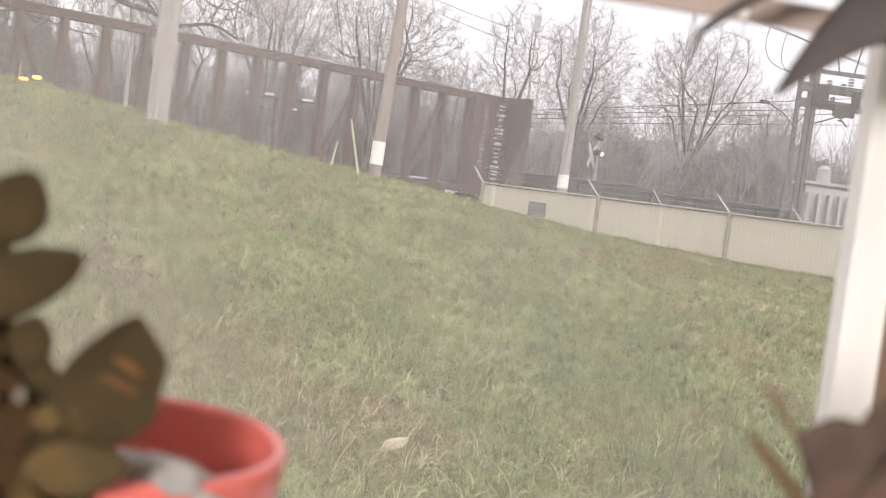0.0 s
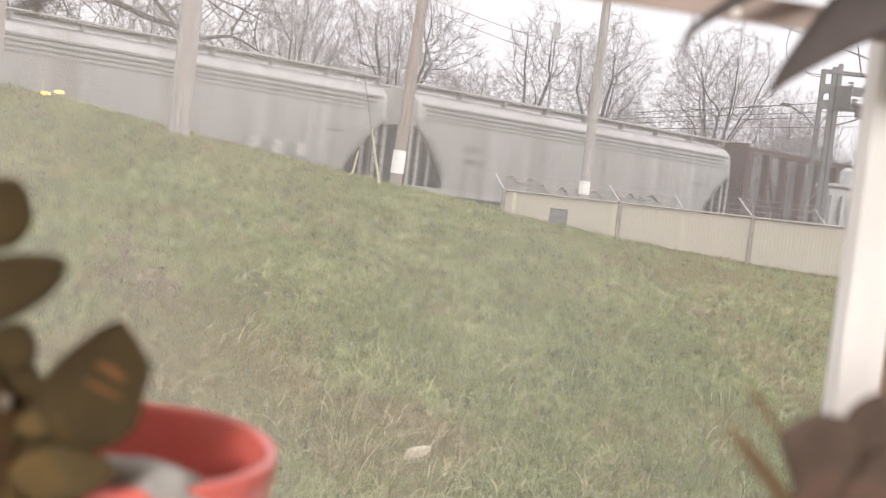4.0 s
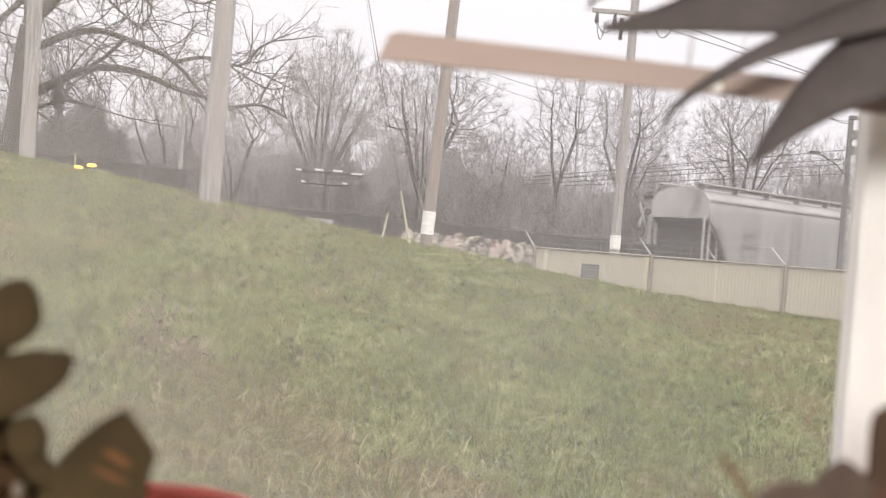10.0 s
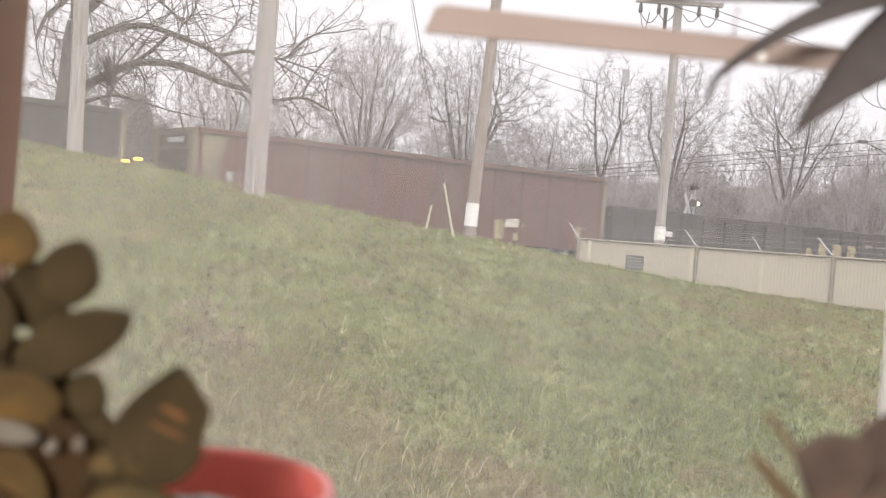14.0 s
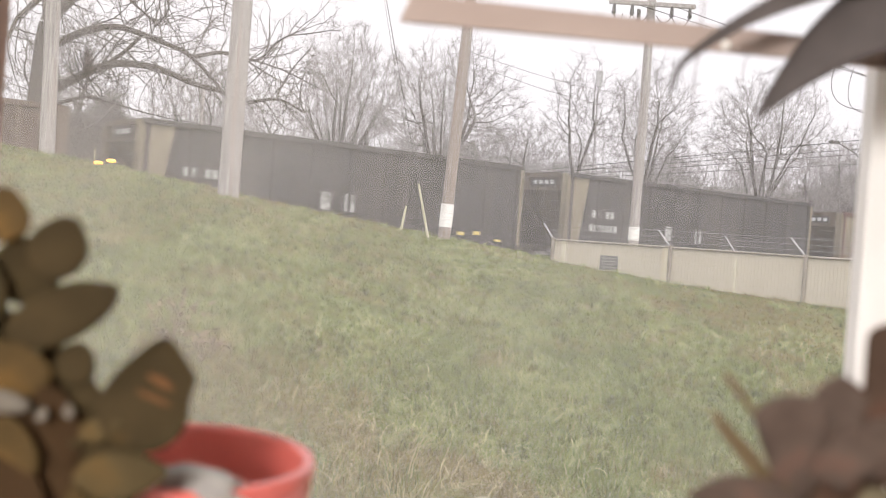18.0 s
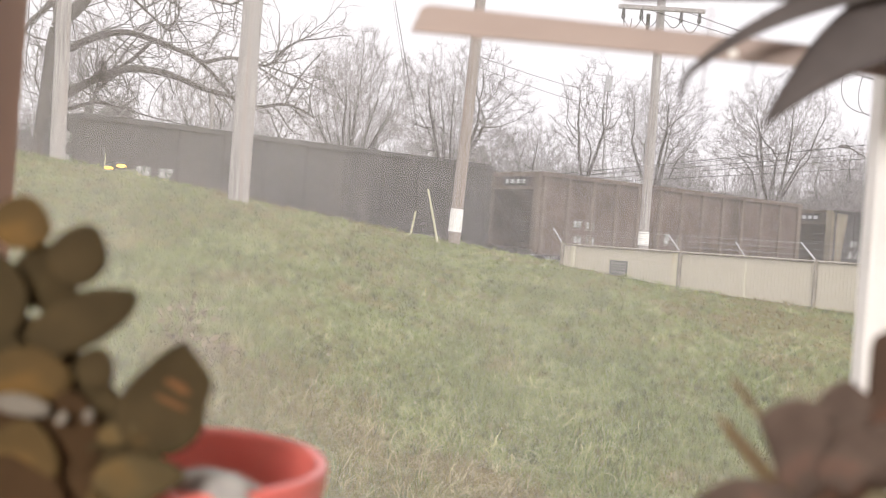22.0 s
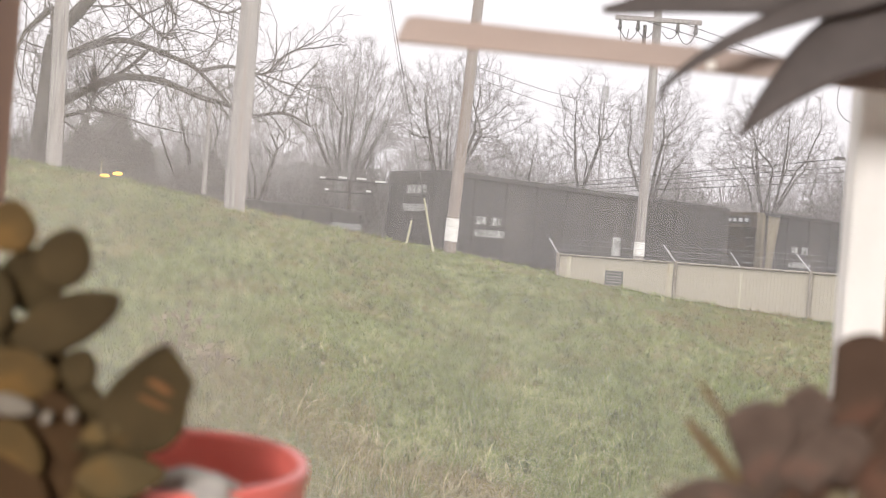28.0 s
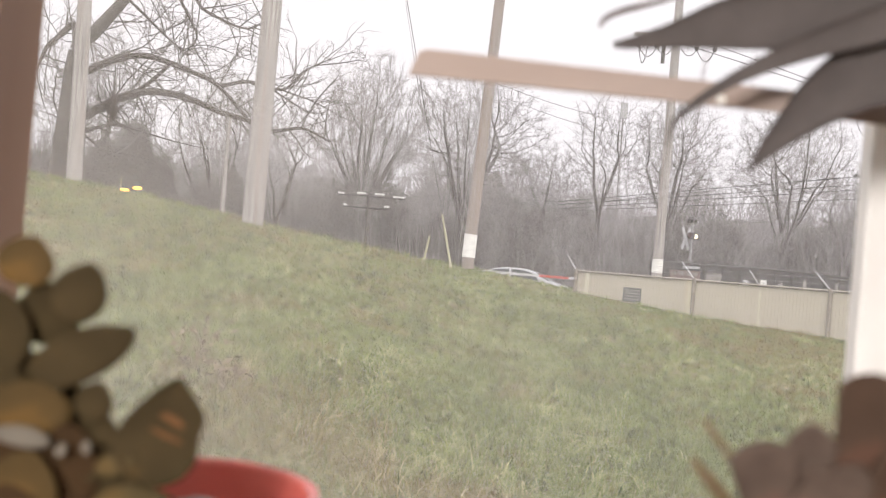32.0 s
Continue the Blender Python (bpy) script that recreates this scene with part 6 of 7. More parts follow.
def crossing_signal():
    sig = empty("crossing_signal", pose(6.82, 53.0, 0.45, 0, 0, 0), "railway crossing signal with a white crossbuck and a lit lamp", "crossing signal")
    bm = bmesh.new()
    rod(bm, (0, 0, 0), (0, 0, 4.2), 0.055, 0.05, 12)
    part("mast", bm, GALV, sig)
    bm = bmesh.new()
    rod(bm, (-0.03, 0, 4.2), (-0.03, 0, 4.34), 0.20, 0.22, 16)
    rod(bm, (-0.03, 0, 4.34), (-0.03, 0, 4.50), 0.22, 0.08, 16)
    part("bell", bm, CAR_DARK, sig)
    for s in (-1, 1):
        bm = bmesh.new()
        box(bm, -0.60, 0.60, -0.012, 0.012, -0.11, 0.11, 0.005)
        blade = part("crossbuck_blade", bm, DULL_WHITE, sig)
        blade.matrix_basis = pose(-0.26, -0.1, 3.50, 0, 0, 58) @ pose(0, 0.013 * s, 0, 0, s * 52, 0)
        bm = bmesh.new()
        rod(bm, (s * 0.16 + 0.12, s * 0.30, 3.62), (s * 0.16 + 0.02, s * 0.30 - 0.22, 3.62), 0.15, 0.15, 16)
        part("lamp_hood", bm, CAR_DARK, sig)
        bm = bmesh.new()
        rod(bm, (s * 0.16 + 0.02, s * 0.30 - 0.22, 3.62), (s * 0.16 + 0.014, s * 0.30 - 0.235, 3.62), 0.10, 0.09, 16)
        part("lamp_lens", bm, glow_material("warm_signal_lens", (1.0, 0.86, 0.6), 1.3) if s > 0 else RED_PAINT, sig)
    bm = bmesh.new()
    rod(bm, (-0.10, -0.34, 3.62), (0.28, 0.34, 3.62), 0.03, 0.03, 8)
    part("lamp_arm", bm, GALV, sig)


crossing_signal()


def gate_arm():
    gate = empty("crossing_gate", pose(-6.2, 49.6, 0.58), "lowered red and white striped crossing gate arm", "crossing gate")
    red = surface("gate_red", (0.35, 0.05, 0.04), (0.45, 0.08, 0.06), 8, rough=0.5)
    bm = bmesh.new()
    box(bm, -0.25, 0.25, -0.2, 0.2, 0, 1.2, 0.02)
    part("gate_motor", bm, GALV, gate)
    for k in range(16):
        bm = bmesh.new()
        box(bm, k * 0.6, k * 0.6 + 0.6, -0.03, 0.03, 1.13 + 0.003 * k, 1.23 + 0.003 * k)
        part("arm_stripe", bm, red if k in (5, 11, 12) else DULL_WHITE, gate)


gate_arm()


def car(x, y, turn, paint, label):
    auto = empty("parked_car", pose(x, y, 0.60, 0, 0, turn), label, "car", "cars waiting at the crossing")
    glass = surface("tinted_car_glass", (0.05, 0.06, 0.065), (0.09, 0.10, 0.105), 4, rough=0.08, bump=0)
    rubber = CABLE
    prof = [(-2.2, 0.42), (-2.25, 0.7), (-2.1, 0.92), (-1.75, 0.98), (-1.0, 1.36), (-0.5, 1.45), (0.3, 1.44), (0.75, 1.32), (1.25, 0.98), (1.9, 0.88), (2.2, 0.72), (2.25, 0.45)]
    bm = bmesh.new()
    slab(bm, prof, -0.86, 0.86)
    bmesh.ops.bevel(bm, geom=[e for e in bm.edges if abs(e.verts[0].co.y - e.verts[1].co.y) < 0.01], offset=0.06, segments=2, affect="EDGES")
    part("body", bm, paint, auto)
    for s in (-1, 1):
        for pts in ([(-1.55, 1.0), (-0.95, 1.33), (-0.35, 1.39), (-0.35, 0.98)], [(-0.25, 0.98), (-0.25, 1.39), (0.25, 1.38), (0.65, 1.28), (1.0, 0.98)]):
            bm = bmesh.new()
            slab(bm, pts, *sorted((s * 0.863, s * 0.87)))
            part("side_window", bm, glass, auto)
        for wx in (-1.4, 1.35):
            bm = bmesh.new()
            rod(bm, (wx, s * 0.72, 0.32), (wx, s * 0.89, 0.32), 0.32, 0.32, 24)
            wheel = part("wheel", bm, rubber, auto)
            bm = bmesh.new()
            rod(bm, (wx, s * 0.885, 0.32), (wx, s * 0.90, 0.32), 0.2, 0.2, 16)
            part("rim", bm, GALV, wheel)
    bm = bmesh.new()
    a = [bm.verts.new(c) for c in ((0.80, -0.7, 1.32), (0.80, 0.7, 1.32), (1.27, 0.76, 1.0), (1.27, -0.76, 1.0))]
    bm.faces.new(a)
    part("windscreen", bm, glass, auto)
    for s in (-1, 1):
        bm = bmesh.new()
        box(bm, 2.17, 2.26, *sorted((s * 0.5, s * 0.8)), 0.62, 0.74, 0.01)
        part("headlight", bm, WHITE_BAND, auto)
    return auto


SILVER = surface("silver_car_paint", (0.55, 0.56, 0.57), (0.62, 0.63, 0.64), 30, rough=0.25, metal=0.3, bump=0)
WHITE_CAR = surface("white_car_paint", (0.70, 0.70, 0.70), (0.78, 0.78, 0.78), 30, rough=0.25, bump=0)
car(-0.4, 52.6, -8, SILVER, "silver sedan waiting behind the lowered crossing gate")
car(-7.2, 53.6, -8, WHITE_CAR, "white sedan waiting on the road beyond the track")
car(-13.2, 54.6, -8, SILVER, "silver sedan waiting on the road beyond the track")


def thin_pole(x, y, z1, r, label, wood=None):
    pole = empty("utility_pole", pose(x, y, 0.1), label, "utility pole", "poles along the track")
    bm = bmesh.new()
    rod(bm, (0, 0, 0), (-0.1, 0, z1), r, r * 0.7, 12)
    part("shaft", bm, wood or POLE_GREY, pole)
    return pole


thin_pole(-11.45, 44.3, 6.6, 0.10, "slim pale pole beyond the track")
boxed = thin_pole(4.6, 69, 11.9, 0.05, "slim pole among the trees with a pale box on top", TWIG)
bm = bmesh.new()
box(bm, -0.26, 0.12, -0.16, 0.16, 11.0, 11.9, 0.03)
part("box", bm, DULL_WHITE, boxed, "pale weathered box")


def light_bar_pole():
    pole = thin_pole(-7.05, 52.0, 4.5, 0.12, "wooden pole with dark crossarms and white fittings", BARK)
    for z, x0, x1 in ((4.45, -1.4, 1.5), (3.95, -1.15, 0.8)):
        bm = bmesh.new()
        box(bm, x0, x1, -0.22, -0.14, z - 0.03, z + 0.03)
        part("crossarm", bm, CABLE, pole)
    for x, z, w in ((-1.27, 4.47, 0.23), (-0.40, 4.53, 0.36), (0.40, 4.54, 0.42), (1.22, 4.47, 0.46), (-1.05, 3.98, 0.16), (0.74, 4.03, 0.2)):
        bm = bmesh.new()
        box(bm, x - w / 2, x + w / 2, -0.34, -0.20, z + 0.01, z + 0.08, 0.01)
        part("white_fitting", bm, WHITE_BAND, pole, "white fitting")


light_bar_pole()


def amber_spots():
    # glowing bodies stand in for two amber spots of light; the stand is invented
    bar = empty("warning_barricade", pose(-8.05, 23.7, float(ground_z(-8.05, 23.7))), "two glowing amber spots on the bank, on an invented stand", "barricade")
    amber = glow_material("amber_glow", (1.0, 0.50, 0.06), 3.0)
    dark = surface("stand_steel", (0.10, 0.09, 0.07), (0.18, 0.15, 0.11), 9)
    bm = bmesh.new()
    rod(bm, (-0.19, 0, -0.05), (-0.19, 0, 0.34), 0.012, 0.012, 6)
    part("flag_stick", bm, YELLOW_GUARD, bar)
    for x, z in ((-0.10, 0.06), (0.16, 0.12)):
        bm = bmesh.new()
        rod(bm, (x, 0, -0.1), (x, 0, z), 0.02, 0.02, 8)
        part("leg", bm, dark, bar)
        bm = bmesh.new()
        bmesh.ops.create_icosphere(bm, subdivisions=2, radius=1, matrix=Matrix.Translation((x, -0.03, z)) @ Matrix.Diagonal((0.10, 0.05, 0.035, 1)))
        part("lamp", bm, amber, bar, "glowing amber spot")


amber_spots()


def substation():
    rack = empty("substation_rack", pose(9.7, 34.0, 0.6), "galvanised substation rack with beams, switches and insulators", "substation rack")
    for x, top in ((0.0, 5.6), (0.30, 5.8), (0.45, 5.9), (2.6, 5.9), (2.9, 5.8)):
        bm = bmesh.new()
        box(bm, x - 0.06, x + 0.06, -0.06, 0.06, -0.2, top, 0.008)
        part("column", bm, BACKLIT_GALV, rack)
    for k in range(12):
        bm = bmesh.new()
        z = 0.3 + k * 0.42
        rod(bm, (0.0, 0, z), (0.30, 0, z + 0.42), 0.018, 0.018, 5)
        part("lattice_bar", bm, BACKLIT_GALV, rack)
    for z, deep in ((5.66, 0.05), (5.19, 0.12), (4.75, 0.12)):
        bm = bmesh.new()
        box(bm, -0.05, 3.0, -0.10, 0.10, z - deep, z + deep, 0.01)
        part("beam", bm, BACKLIT_GALV, rack)
    for k, (x, z) in enumerate(((0.75, 5.3), (1.15, 5.25), (1.5, 4.9), (0.9, 4.85), (1.35, 5.5), (1.75, 5.35), (1.2, 4.5))):
        bm = bmesh.new()
        for i in range(4):
            rod(bm, (x, -0.15, z - 0.16 + i * 0.08), (x, -0.15, z - 0.12 + i * 0.08), 0.09, 0.06, 10)
        part("insulator", bm, CAR_DARK if k % 2 else BACKLIT_GALV, rack)
    for x0, z0, x1, z1 in ((0.5, 4.2, 1.5, 4.62), (1.4, 4.2, 0.9, 4.7), (0.8, 6.4, 1.0, 5.6), (1.55, 6.6, 1.4, 5.7)):
        bm = bmesh.new()
        rod(bm, (x0, -0.16, z0), (x1, -0.16, z1), 0.02, 0.02, 6)
        part("jumper", bm, CABLE, rack)
    for x, z, w, hgt in ((0.55, 4.98, 0.22, 0.30), (1.25, 4.62, 0.30, 0.16), (1.55, 4.95, 0.12, 0.22)):
        bm = bmesh.new()
        box(bm, x - w, x + w, -0.24, -0.10, z - hgt, z + hgt, 0.02)
        part("switch_box", bm, CAR_DARK, rack)
    tank = empty("transformer", pose(11.05, 35.2, 0.8), "pale grey transformer tank behind the slatted fence", "transformer")
    paint = surface("transformer_grey", (0.32, 0.32, 0.32), (0.42, 0.42, 0.41), 4, rough=0.5)
    bm = bmesh.new()
    box(bm, -0.62, 0.75, -0.5, 0.5, 0, 2.35, 0.05)
    part("tank", bm, paint, tank)
    bm = bmesh.new()
    box(bm, -0.68, 0.80, -0.56, 0.56, 2.35, 2.45, 0.02)
    part("lid", bm, paint, tank)
    for x in (-0.5, -0.2, 0.1, 0.4, 0.65):
        bm = bmesh.new()
        box(bm, x - 0.04, x + 0.04, -0.72, -0.5, 0.3, 2.1, 0.01)
        part("cooling_fin", bm, paint, tank)
    bm = bmesh.new()
    rod(bm, (0.05, 0, 2.45), (0.05, 0, 2.85), 0.2, 0.18, 16)
    rod(bm, (0.05, 0, 2.85), (0.05, 0, 2.95), 0.18, 0.08, 16)
    part("bushing", bm, paint, tank)
    lamp = empty("street_lamp", pose(9.7, 34.0, 0.0), "small grey street lamp on an arm fixed to the steel rack", "street lamp")
    bm = bmesh.new()
    rod(bm, (0.0, -0.07, 4.60), (-0.40, -0.2, 4.95), 0.022, 0.02, 8)
    rod(bm, (-0.40, -0.2, 4.95), (-0.85, -0.2, 5.18), 0.02, 0.018, 8)
    part("arm", bm, BACKLIT_GALV, lamp)
    bm = bmesh.new()
    box(bm, -1.12, -0.82, -0.26, -0.14, 5.15, 5.24, 0.02)
    part("lamp_head", bm, BACKLIT_GALV, lamp)
    # slack loops hanging from the line above
    for a, b, c in (((8.68, 7.40), (8.50, 7.0), (9.62, 6.15)), ((9.15, 7.27), (9.05, 6.9), (9.66, 6.1))):
        segs, prev = [], None
        for k in range(17):
            t = k / 16
            q = Vector((a[0] * (1 - t) ** 2 + 2 * (b[0] - 0.25) * t * (1 - t) + c[0] * t * t, 34, a[1] * (1 - t) ** 2 + 2 * (b[1] - 0.9) * t * (1 - t) + c[1] * t * t))
            if prev:
                segs.append((prev, q, 0.012, 0.012))
            prev = q
        v, f = tubes(segs, 4)
        tagged(raw("slack_cable", v, f, CABLE), "slack black cable loop hanging by the substation", "cable", "overhead cables")


substation()


# ---- the room and its window ----
JAMB_WOOD = surface("brown_jamb_wood", (0.205, 0.118, 0.078), (0.36, 0.225, 0.152), 6, (1, 1, 0.15), 0.6)
SASH_WHITE = surface("chipped_white_sash", (0.74, 0.735, 0.73), (0.82, 0.815, 0.81), 40, (1, 1, 0.4), 0.5, stain=(0.36, 0.31, 0.28), stain_scale=45, stain_at=(0.70, 0.76), spec=0.2)
WALL_PAINT = surface("warm_wall_paint", (0.50, 0.44, 0.38), (0.58, 0.52, 0.46), 30, rough=0.9, bump=0.1, bump_d=0.002)
FLOOR_WOOD = surface("floor_boards", (0.16, 0.10, 0.06), (0.28, 0.18, 0.11), 3, (1, 12, 1), 0.5)
DUST_PANE = veil_material("dusty_window_pane", 0.155, (0.98, 0.92, 0.90), drift=0.45)
STRIP_TAN = surface("tan_strip", (0.33, 0.265, 0.24), (0.41, 0.335, 0.305), 30, (0.3, 1, 1), 0.75, bump=0, spec=0.2)
POT_RED = surface("coral_red_plastic", (0.66, 0.15, 0.13), (0.74, 0.19, 0.165), 20, rough=0.24, bump=0.0, spec=0.6)
PAD_GREEN = surface("dark_succulent_skin", (0.032, 0.0235, 0.012), (0.060, 0.043, 0.021), 45, rough=0.75, stain=(0.13, 0.072, 0.022), stain_scale=28, stain_at=(0.62, 0.76), bump=0.05, spec=0.06)
PAD_DARK = surface("maroon_black_succulent_skin", (0.036, 0.0210, 0.011), (0.062, 0.036, 0.018), 45, rough=0.8, stain=(0.05, 0.024, 0.010), stain_scale=22, stain_at=(0.60, 0.76), bump=0.05, spec=0.05)
PAD_ORANGE = surface("sunburnt_succulent_skin", (0.052, 0.036, 0.016), (0.105, 0.066, 0.026), 40, rough=0.75, stain=(0.17, 0.092, 0.026), stain_scale=24, stain_at=(0.54, 0.70), bump=0.05, spec=0.08)
PAD_PALE = surface("pale_grey_leaf", (0.11, 0.095, 0.078), (0.17, 0.15, 0.125), 40, rough=0.6, bump=0.02, spec=0.2)
PAD_OLIVE = surface("olive_tan_leaf", (0.055, 0.041, 0.020), (0.105, 0.076, 0.036), 40, rough=0.75, stain=(0.13, 0.075, 0.022), stain_scale=30, bump=0.05, spec=0.08)
PAD_OLIVE_PALE = surface("pale_olive_leaf", (0.085, 0.069, 0.042), (0.135, 0.112, 0.070), 40, rough=0.7, bump=0.02, spec=0.2)
SCORCH = surface("orange_leaf_scar", (0.095, 0.046, 0.020), (0.16, 0.075, 0.028), 60, rough=0.6, spec=0.1)
STONE_PALE = surface("pale_pebble", (0.30, 0.285, 0.275), (0.45, 0.43, 0.415), 60, rough=0.8, stain=(0.19, 0.18, 0.175), stain_scale=40)
SOIL = surface("potting_soil", (0.03, 0.022, 0.016), (0.07, 0.05, 0.035), 120, rough=1.0, bump=0.8, bump_d=0.003)
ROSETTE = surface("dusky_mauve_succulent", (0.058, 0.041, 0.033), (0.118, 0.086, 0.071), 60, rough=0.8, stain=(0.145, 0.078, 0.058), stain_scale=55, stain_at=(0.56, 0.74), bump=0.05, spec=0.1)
# darker skin for the inner and lower leaves, with their shade put into it
ROSETTE_SHADE = surface("shaded_brown_succulent", (0.046, 0.029, 0.021), (0.088, 0.056, 0.040), 35, rough=0.8, stain=(0.13, 0.06, 0.042), stain_scale=30, stain_at=(0.55, 0.72), bump=0.05, spec=0.1)
STRAW_DRY = surface("dry_straw_leaf", (0.085, 0.056, 0.026), (0.15, 0.10, 0.046), 30, (1, 1, 0.2), 0.8)
DARK_LEAF = surface("dark_houseplant_leaf", (0.070, 0.061, 0.060), (0.105, 0.091, 0.089), 30, (1, 1, 1), 0.6, spec=0.1)
SCREEN = veil_material("woven_screen", 0.08, (0.62, 0.60, 0.60), 0.0017)

WIN_L, WIN_R, WIN_B, WIN_T, WIN_Y = -0.257, 0.262, 1.405, 2.10, 0.62


def room():
    def wall(name, dims, mat, label):
        bm = bmesh.new()
        box(bm, *dims)
        tagged(part(name, bm, mat), label, name.split("_")[0], kind="structure")
    t = 0.16
    y0, y1 = WIN_Y - 0.03, WIN_Y - 0.03 + t
    bm = bmesh.new()
    box(bm, -2.0, WIN_L - 0.14, y0, y1, 0, 2.5)
    box(bm, WIN_R + 0.05, 2.0, y0, y1, 0, 2.5)
    box(bm, WIN_L - 0.14, WIN_R + 0.05, y0, y1, 0, WIN_B - 0.05)
    box(bm, WIN_L - 0.14, WIN_R + 0.05, y0, y1, WIN_T + 0.05, 2.5)
    tagged(part("wall_window", bm, WALL_PAINT), "warm painted house wall with the window opening", "wall", kind="structure")
    wall("wall_back", (-2.0, 2.0, -3.66, -3.5, 0, 2.5), WALL_PAINT, "plain warm painted wall behind the viewer")
    wall("wall_west", (-2.16, -2.0, -3.66, y1, 0, 2.5), WALL_PAINT, "plain warm painted side wall")
    wall("wall_east", (2.0, 2.16, -3.66, y1, 0, 2.5), WALL_PAINT, "plain warm painted side wall")
    wall("ceiling", (-2.16, 2.16, -3.66, y1, 2.5, 2.6), WHITE_BAND, "plain white ceiling")
    wall("floor", (-2.16, 2.16, -3.66, y1, -0.12, 0.0), FLOOR_WOOD, "brown wooden floor boards")

    win = tagged(new("window_1"), "small window with a white sash, brown jamb and dusty pane", "window", kind="structure")
    bm = bmesh.new()
    box(bm, WIN_L - 0.16, WIN_L, WIN_Y - 0.075, WIN_Y - 0.015, WIN_B - 0.03, WIN_T + 0.05, 0.004)
    part("jamb", bm, JAMB_WOOD, win, "brown wooden jamb")
    bm = bmesh.new()
    box(bm, WIN_R - 0.045, WIN_R + 0.05, WIN_Y - 0.075, WIN_Y + 0.06, WIN_B - 0.03, WIN_T + 0.05, 0.004)
    part("jamb", bm, JAMB_WOOD, win, "brown wooden jamb")
    bm = bmesh.new()
    box(bm, 0.1835, 0.2035, WIN_Y - 0.010, WIN_Y + 0.012, WIN_B, WIN_T, 0.0015)
    part("sash_stile", bm, SASH_WHITE, win, "chipped white painted sash stile")
    bm = bmesh.new()
    box(bm, WIN_L, 0.1835, WIN_Y + 0.004, WIN_Y + 0.02, WIN_B - 0.02, WIN_B + 0.012, 0.0015)
    part("sash_rail", bm, SASH_WHITE, win)
    bm = bmesh.new()
    box(bm, WIN_L, 0.1835, WIN_Y + 0.004, WIN_Y + 0.02, WIN_T - 0.02, WIN_T, 0.0015)
    part("sash_rail", bm, SASH_WHITE, win)
    bm = bmesh.new()
    box(bm, WIN_L - 0.05, WIN_R + 0.05, WIN_Y - 0.36, WIN_Y - 0.03, WIN_B - 0.045, WIN_B - 0.004, 0.004)
    part("window_sill", bm, SASH_WHITE, win)
    bm = bmesh.new()
    box(bm, WIN_L - 0.05, 0.21, WIN_Y + 0.0295, WIN_Y + 0.0305, WIN_B + 0.012, WIN_T - 0.02)
    bmesh.ops.delete(bm, geom=[f for f in bm.faces if f.calc_center_median().y > WIN_Y + 0.0301 or abs(f.normal.y) < 0.5], context="FACES")
    part("pane", bm, DUST_PANE, win, "dusty clear pane")
    for z in (1.5915, 1.523, 1.655):
        bm = bmesh.new()
        rod(bm, (0.205, WIN_Y - 0.012, z), (0.212, WIN_Y - 0.02, z + 0.003), 0.0022, 0.0018, 8)
        part("latch_pin", bm, CABLE, win)


def insect_screen():
    raw_screen = raw("insect_screen", [(WIN_L - 0.05, WIN_Y + 0.045, WIN_B), (0.215, WIN_Y + 0.045, WIN_B), (0.215, WIN_Y + 0.045, WIN_T), (WIN_L - 0.05, WIN_Y + 0.045, WIN_T)], [(0, 1, 2, 3)], SCREEN)
    tagged(raw_screen, "fine grey woven insect screen across the window", "screen", kind="structure")


room()
insect_screen()


def dead_insect():
    # dark smudge on the glass; the insect form is made up
    bug = empty("dead_insect", pose(-0.2337, WIN_Y + 0.034, 1.680), "small dark smudge on the window, built in the form of an insect", "insect")
    shell = surface("smudge_tone", (0.05, 0.046, 0.045), (0.09, 0.084, 0.081), 300, rough=0.7)
    for name, x, z, sx, sz in (("abdomen", 0.0010, -0.0042, 0.0030, 0.0056), ("thorax", 0.0, 0.0025, 0.0026, 0.0032), ("head", -0.0006, 0.0060, 0.0018, 0.0018)):
        bm = bmesh.new()
        bmesh.ops.create_uvsphere(bm, u_segments=12, v_segments=8, radius=1)
        bmesh.ops.scale(bm, vec=(sx, 0.0012, sz), verts=bm.verts)
        bmesh.ops.translate(bm, vec=(x, 0, z), verts=bm.verts)
        part(name, bm, shell, bug)
    for s in (-1, 1):
        for k in range(3):
            bm = bmesh.new()
            rod(bm, (s * 0.002, 0, 0.0030 - 0.0018 * k), (s * 0.0062, 0, 0.0068 - 0.0058 * k), 0.00035, 0.00025, 5)
            part("leg", bm, shell, bug)


dead_insect()


def cobweb():
    # faint streaks in the pane, made as threads; the web itself is made up
    web = empty("cobweb", Matrix(), "faint vertical streaks on the window pane, built as thin threads", "cobweb")
    grey = surface("streak_grey", (0.22, 0.19, 0.19), (0.32, 0.28, 0.28), 200, rough=0.9, bump=0)
    for x0, z0, x1, z1, r in ((0.1012, 1.735, 0.0968, 1.668, 0.00035), (0.1275, 1.735, 0.1225, 1.690, 0.0003), (0.0985, 1.735, 0.0990, 1.702, 0.0003)):
        bm = bmesh.new()
        for k in range(6):
            a, b = k / 6, (k + 1) / 6
            w0, w1 = 0.0006 * math.sin(5 * a + x0 * 90), 0.0006 * math.sin(5 * b + x0 * 90)
            rod(bm, (x0 + (x1 - x0) * a + w0, WIN_Y + 0.027, z0 + (z1 - z0) * a), (x0 + (x1 - x0) * b + w1, WIN_Y + 0.027, z0 + (z1 - z0) * b), r, r, 5)
        part("thread", bm, grey, web)


cobweb()


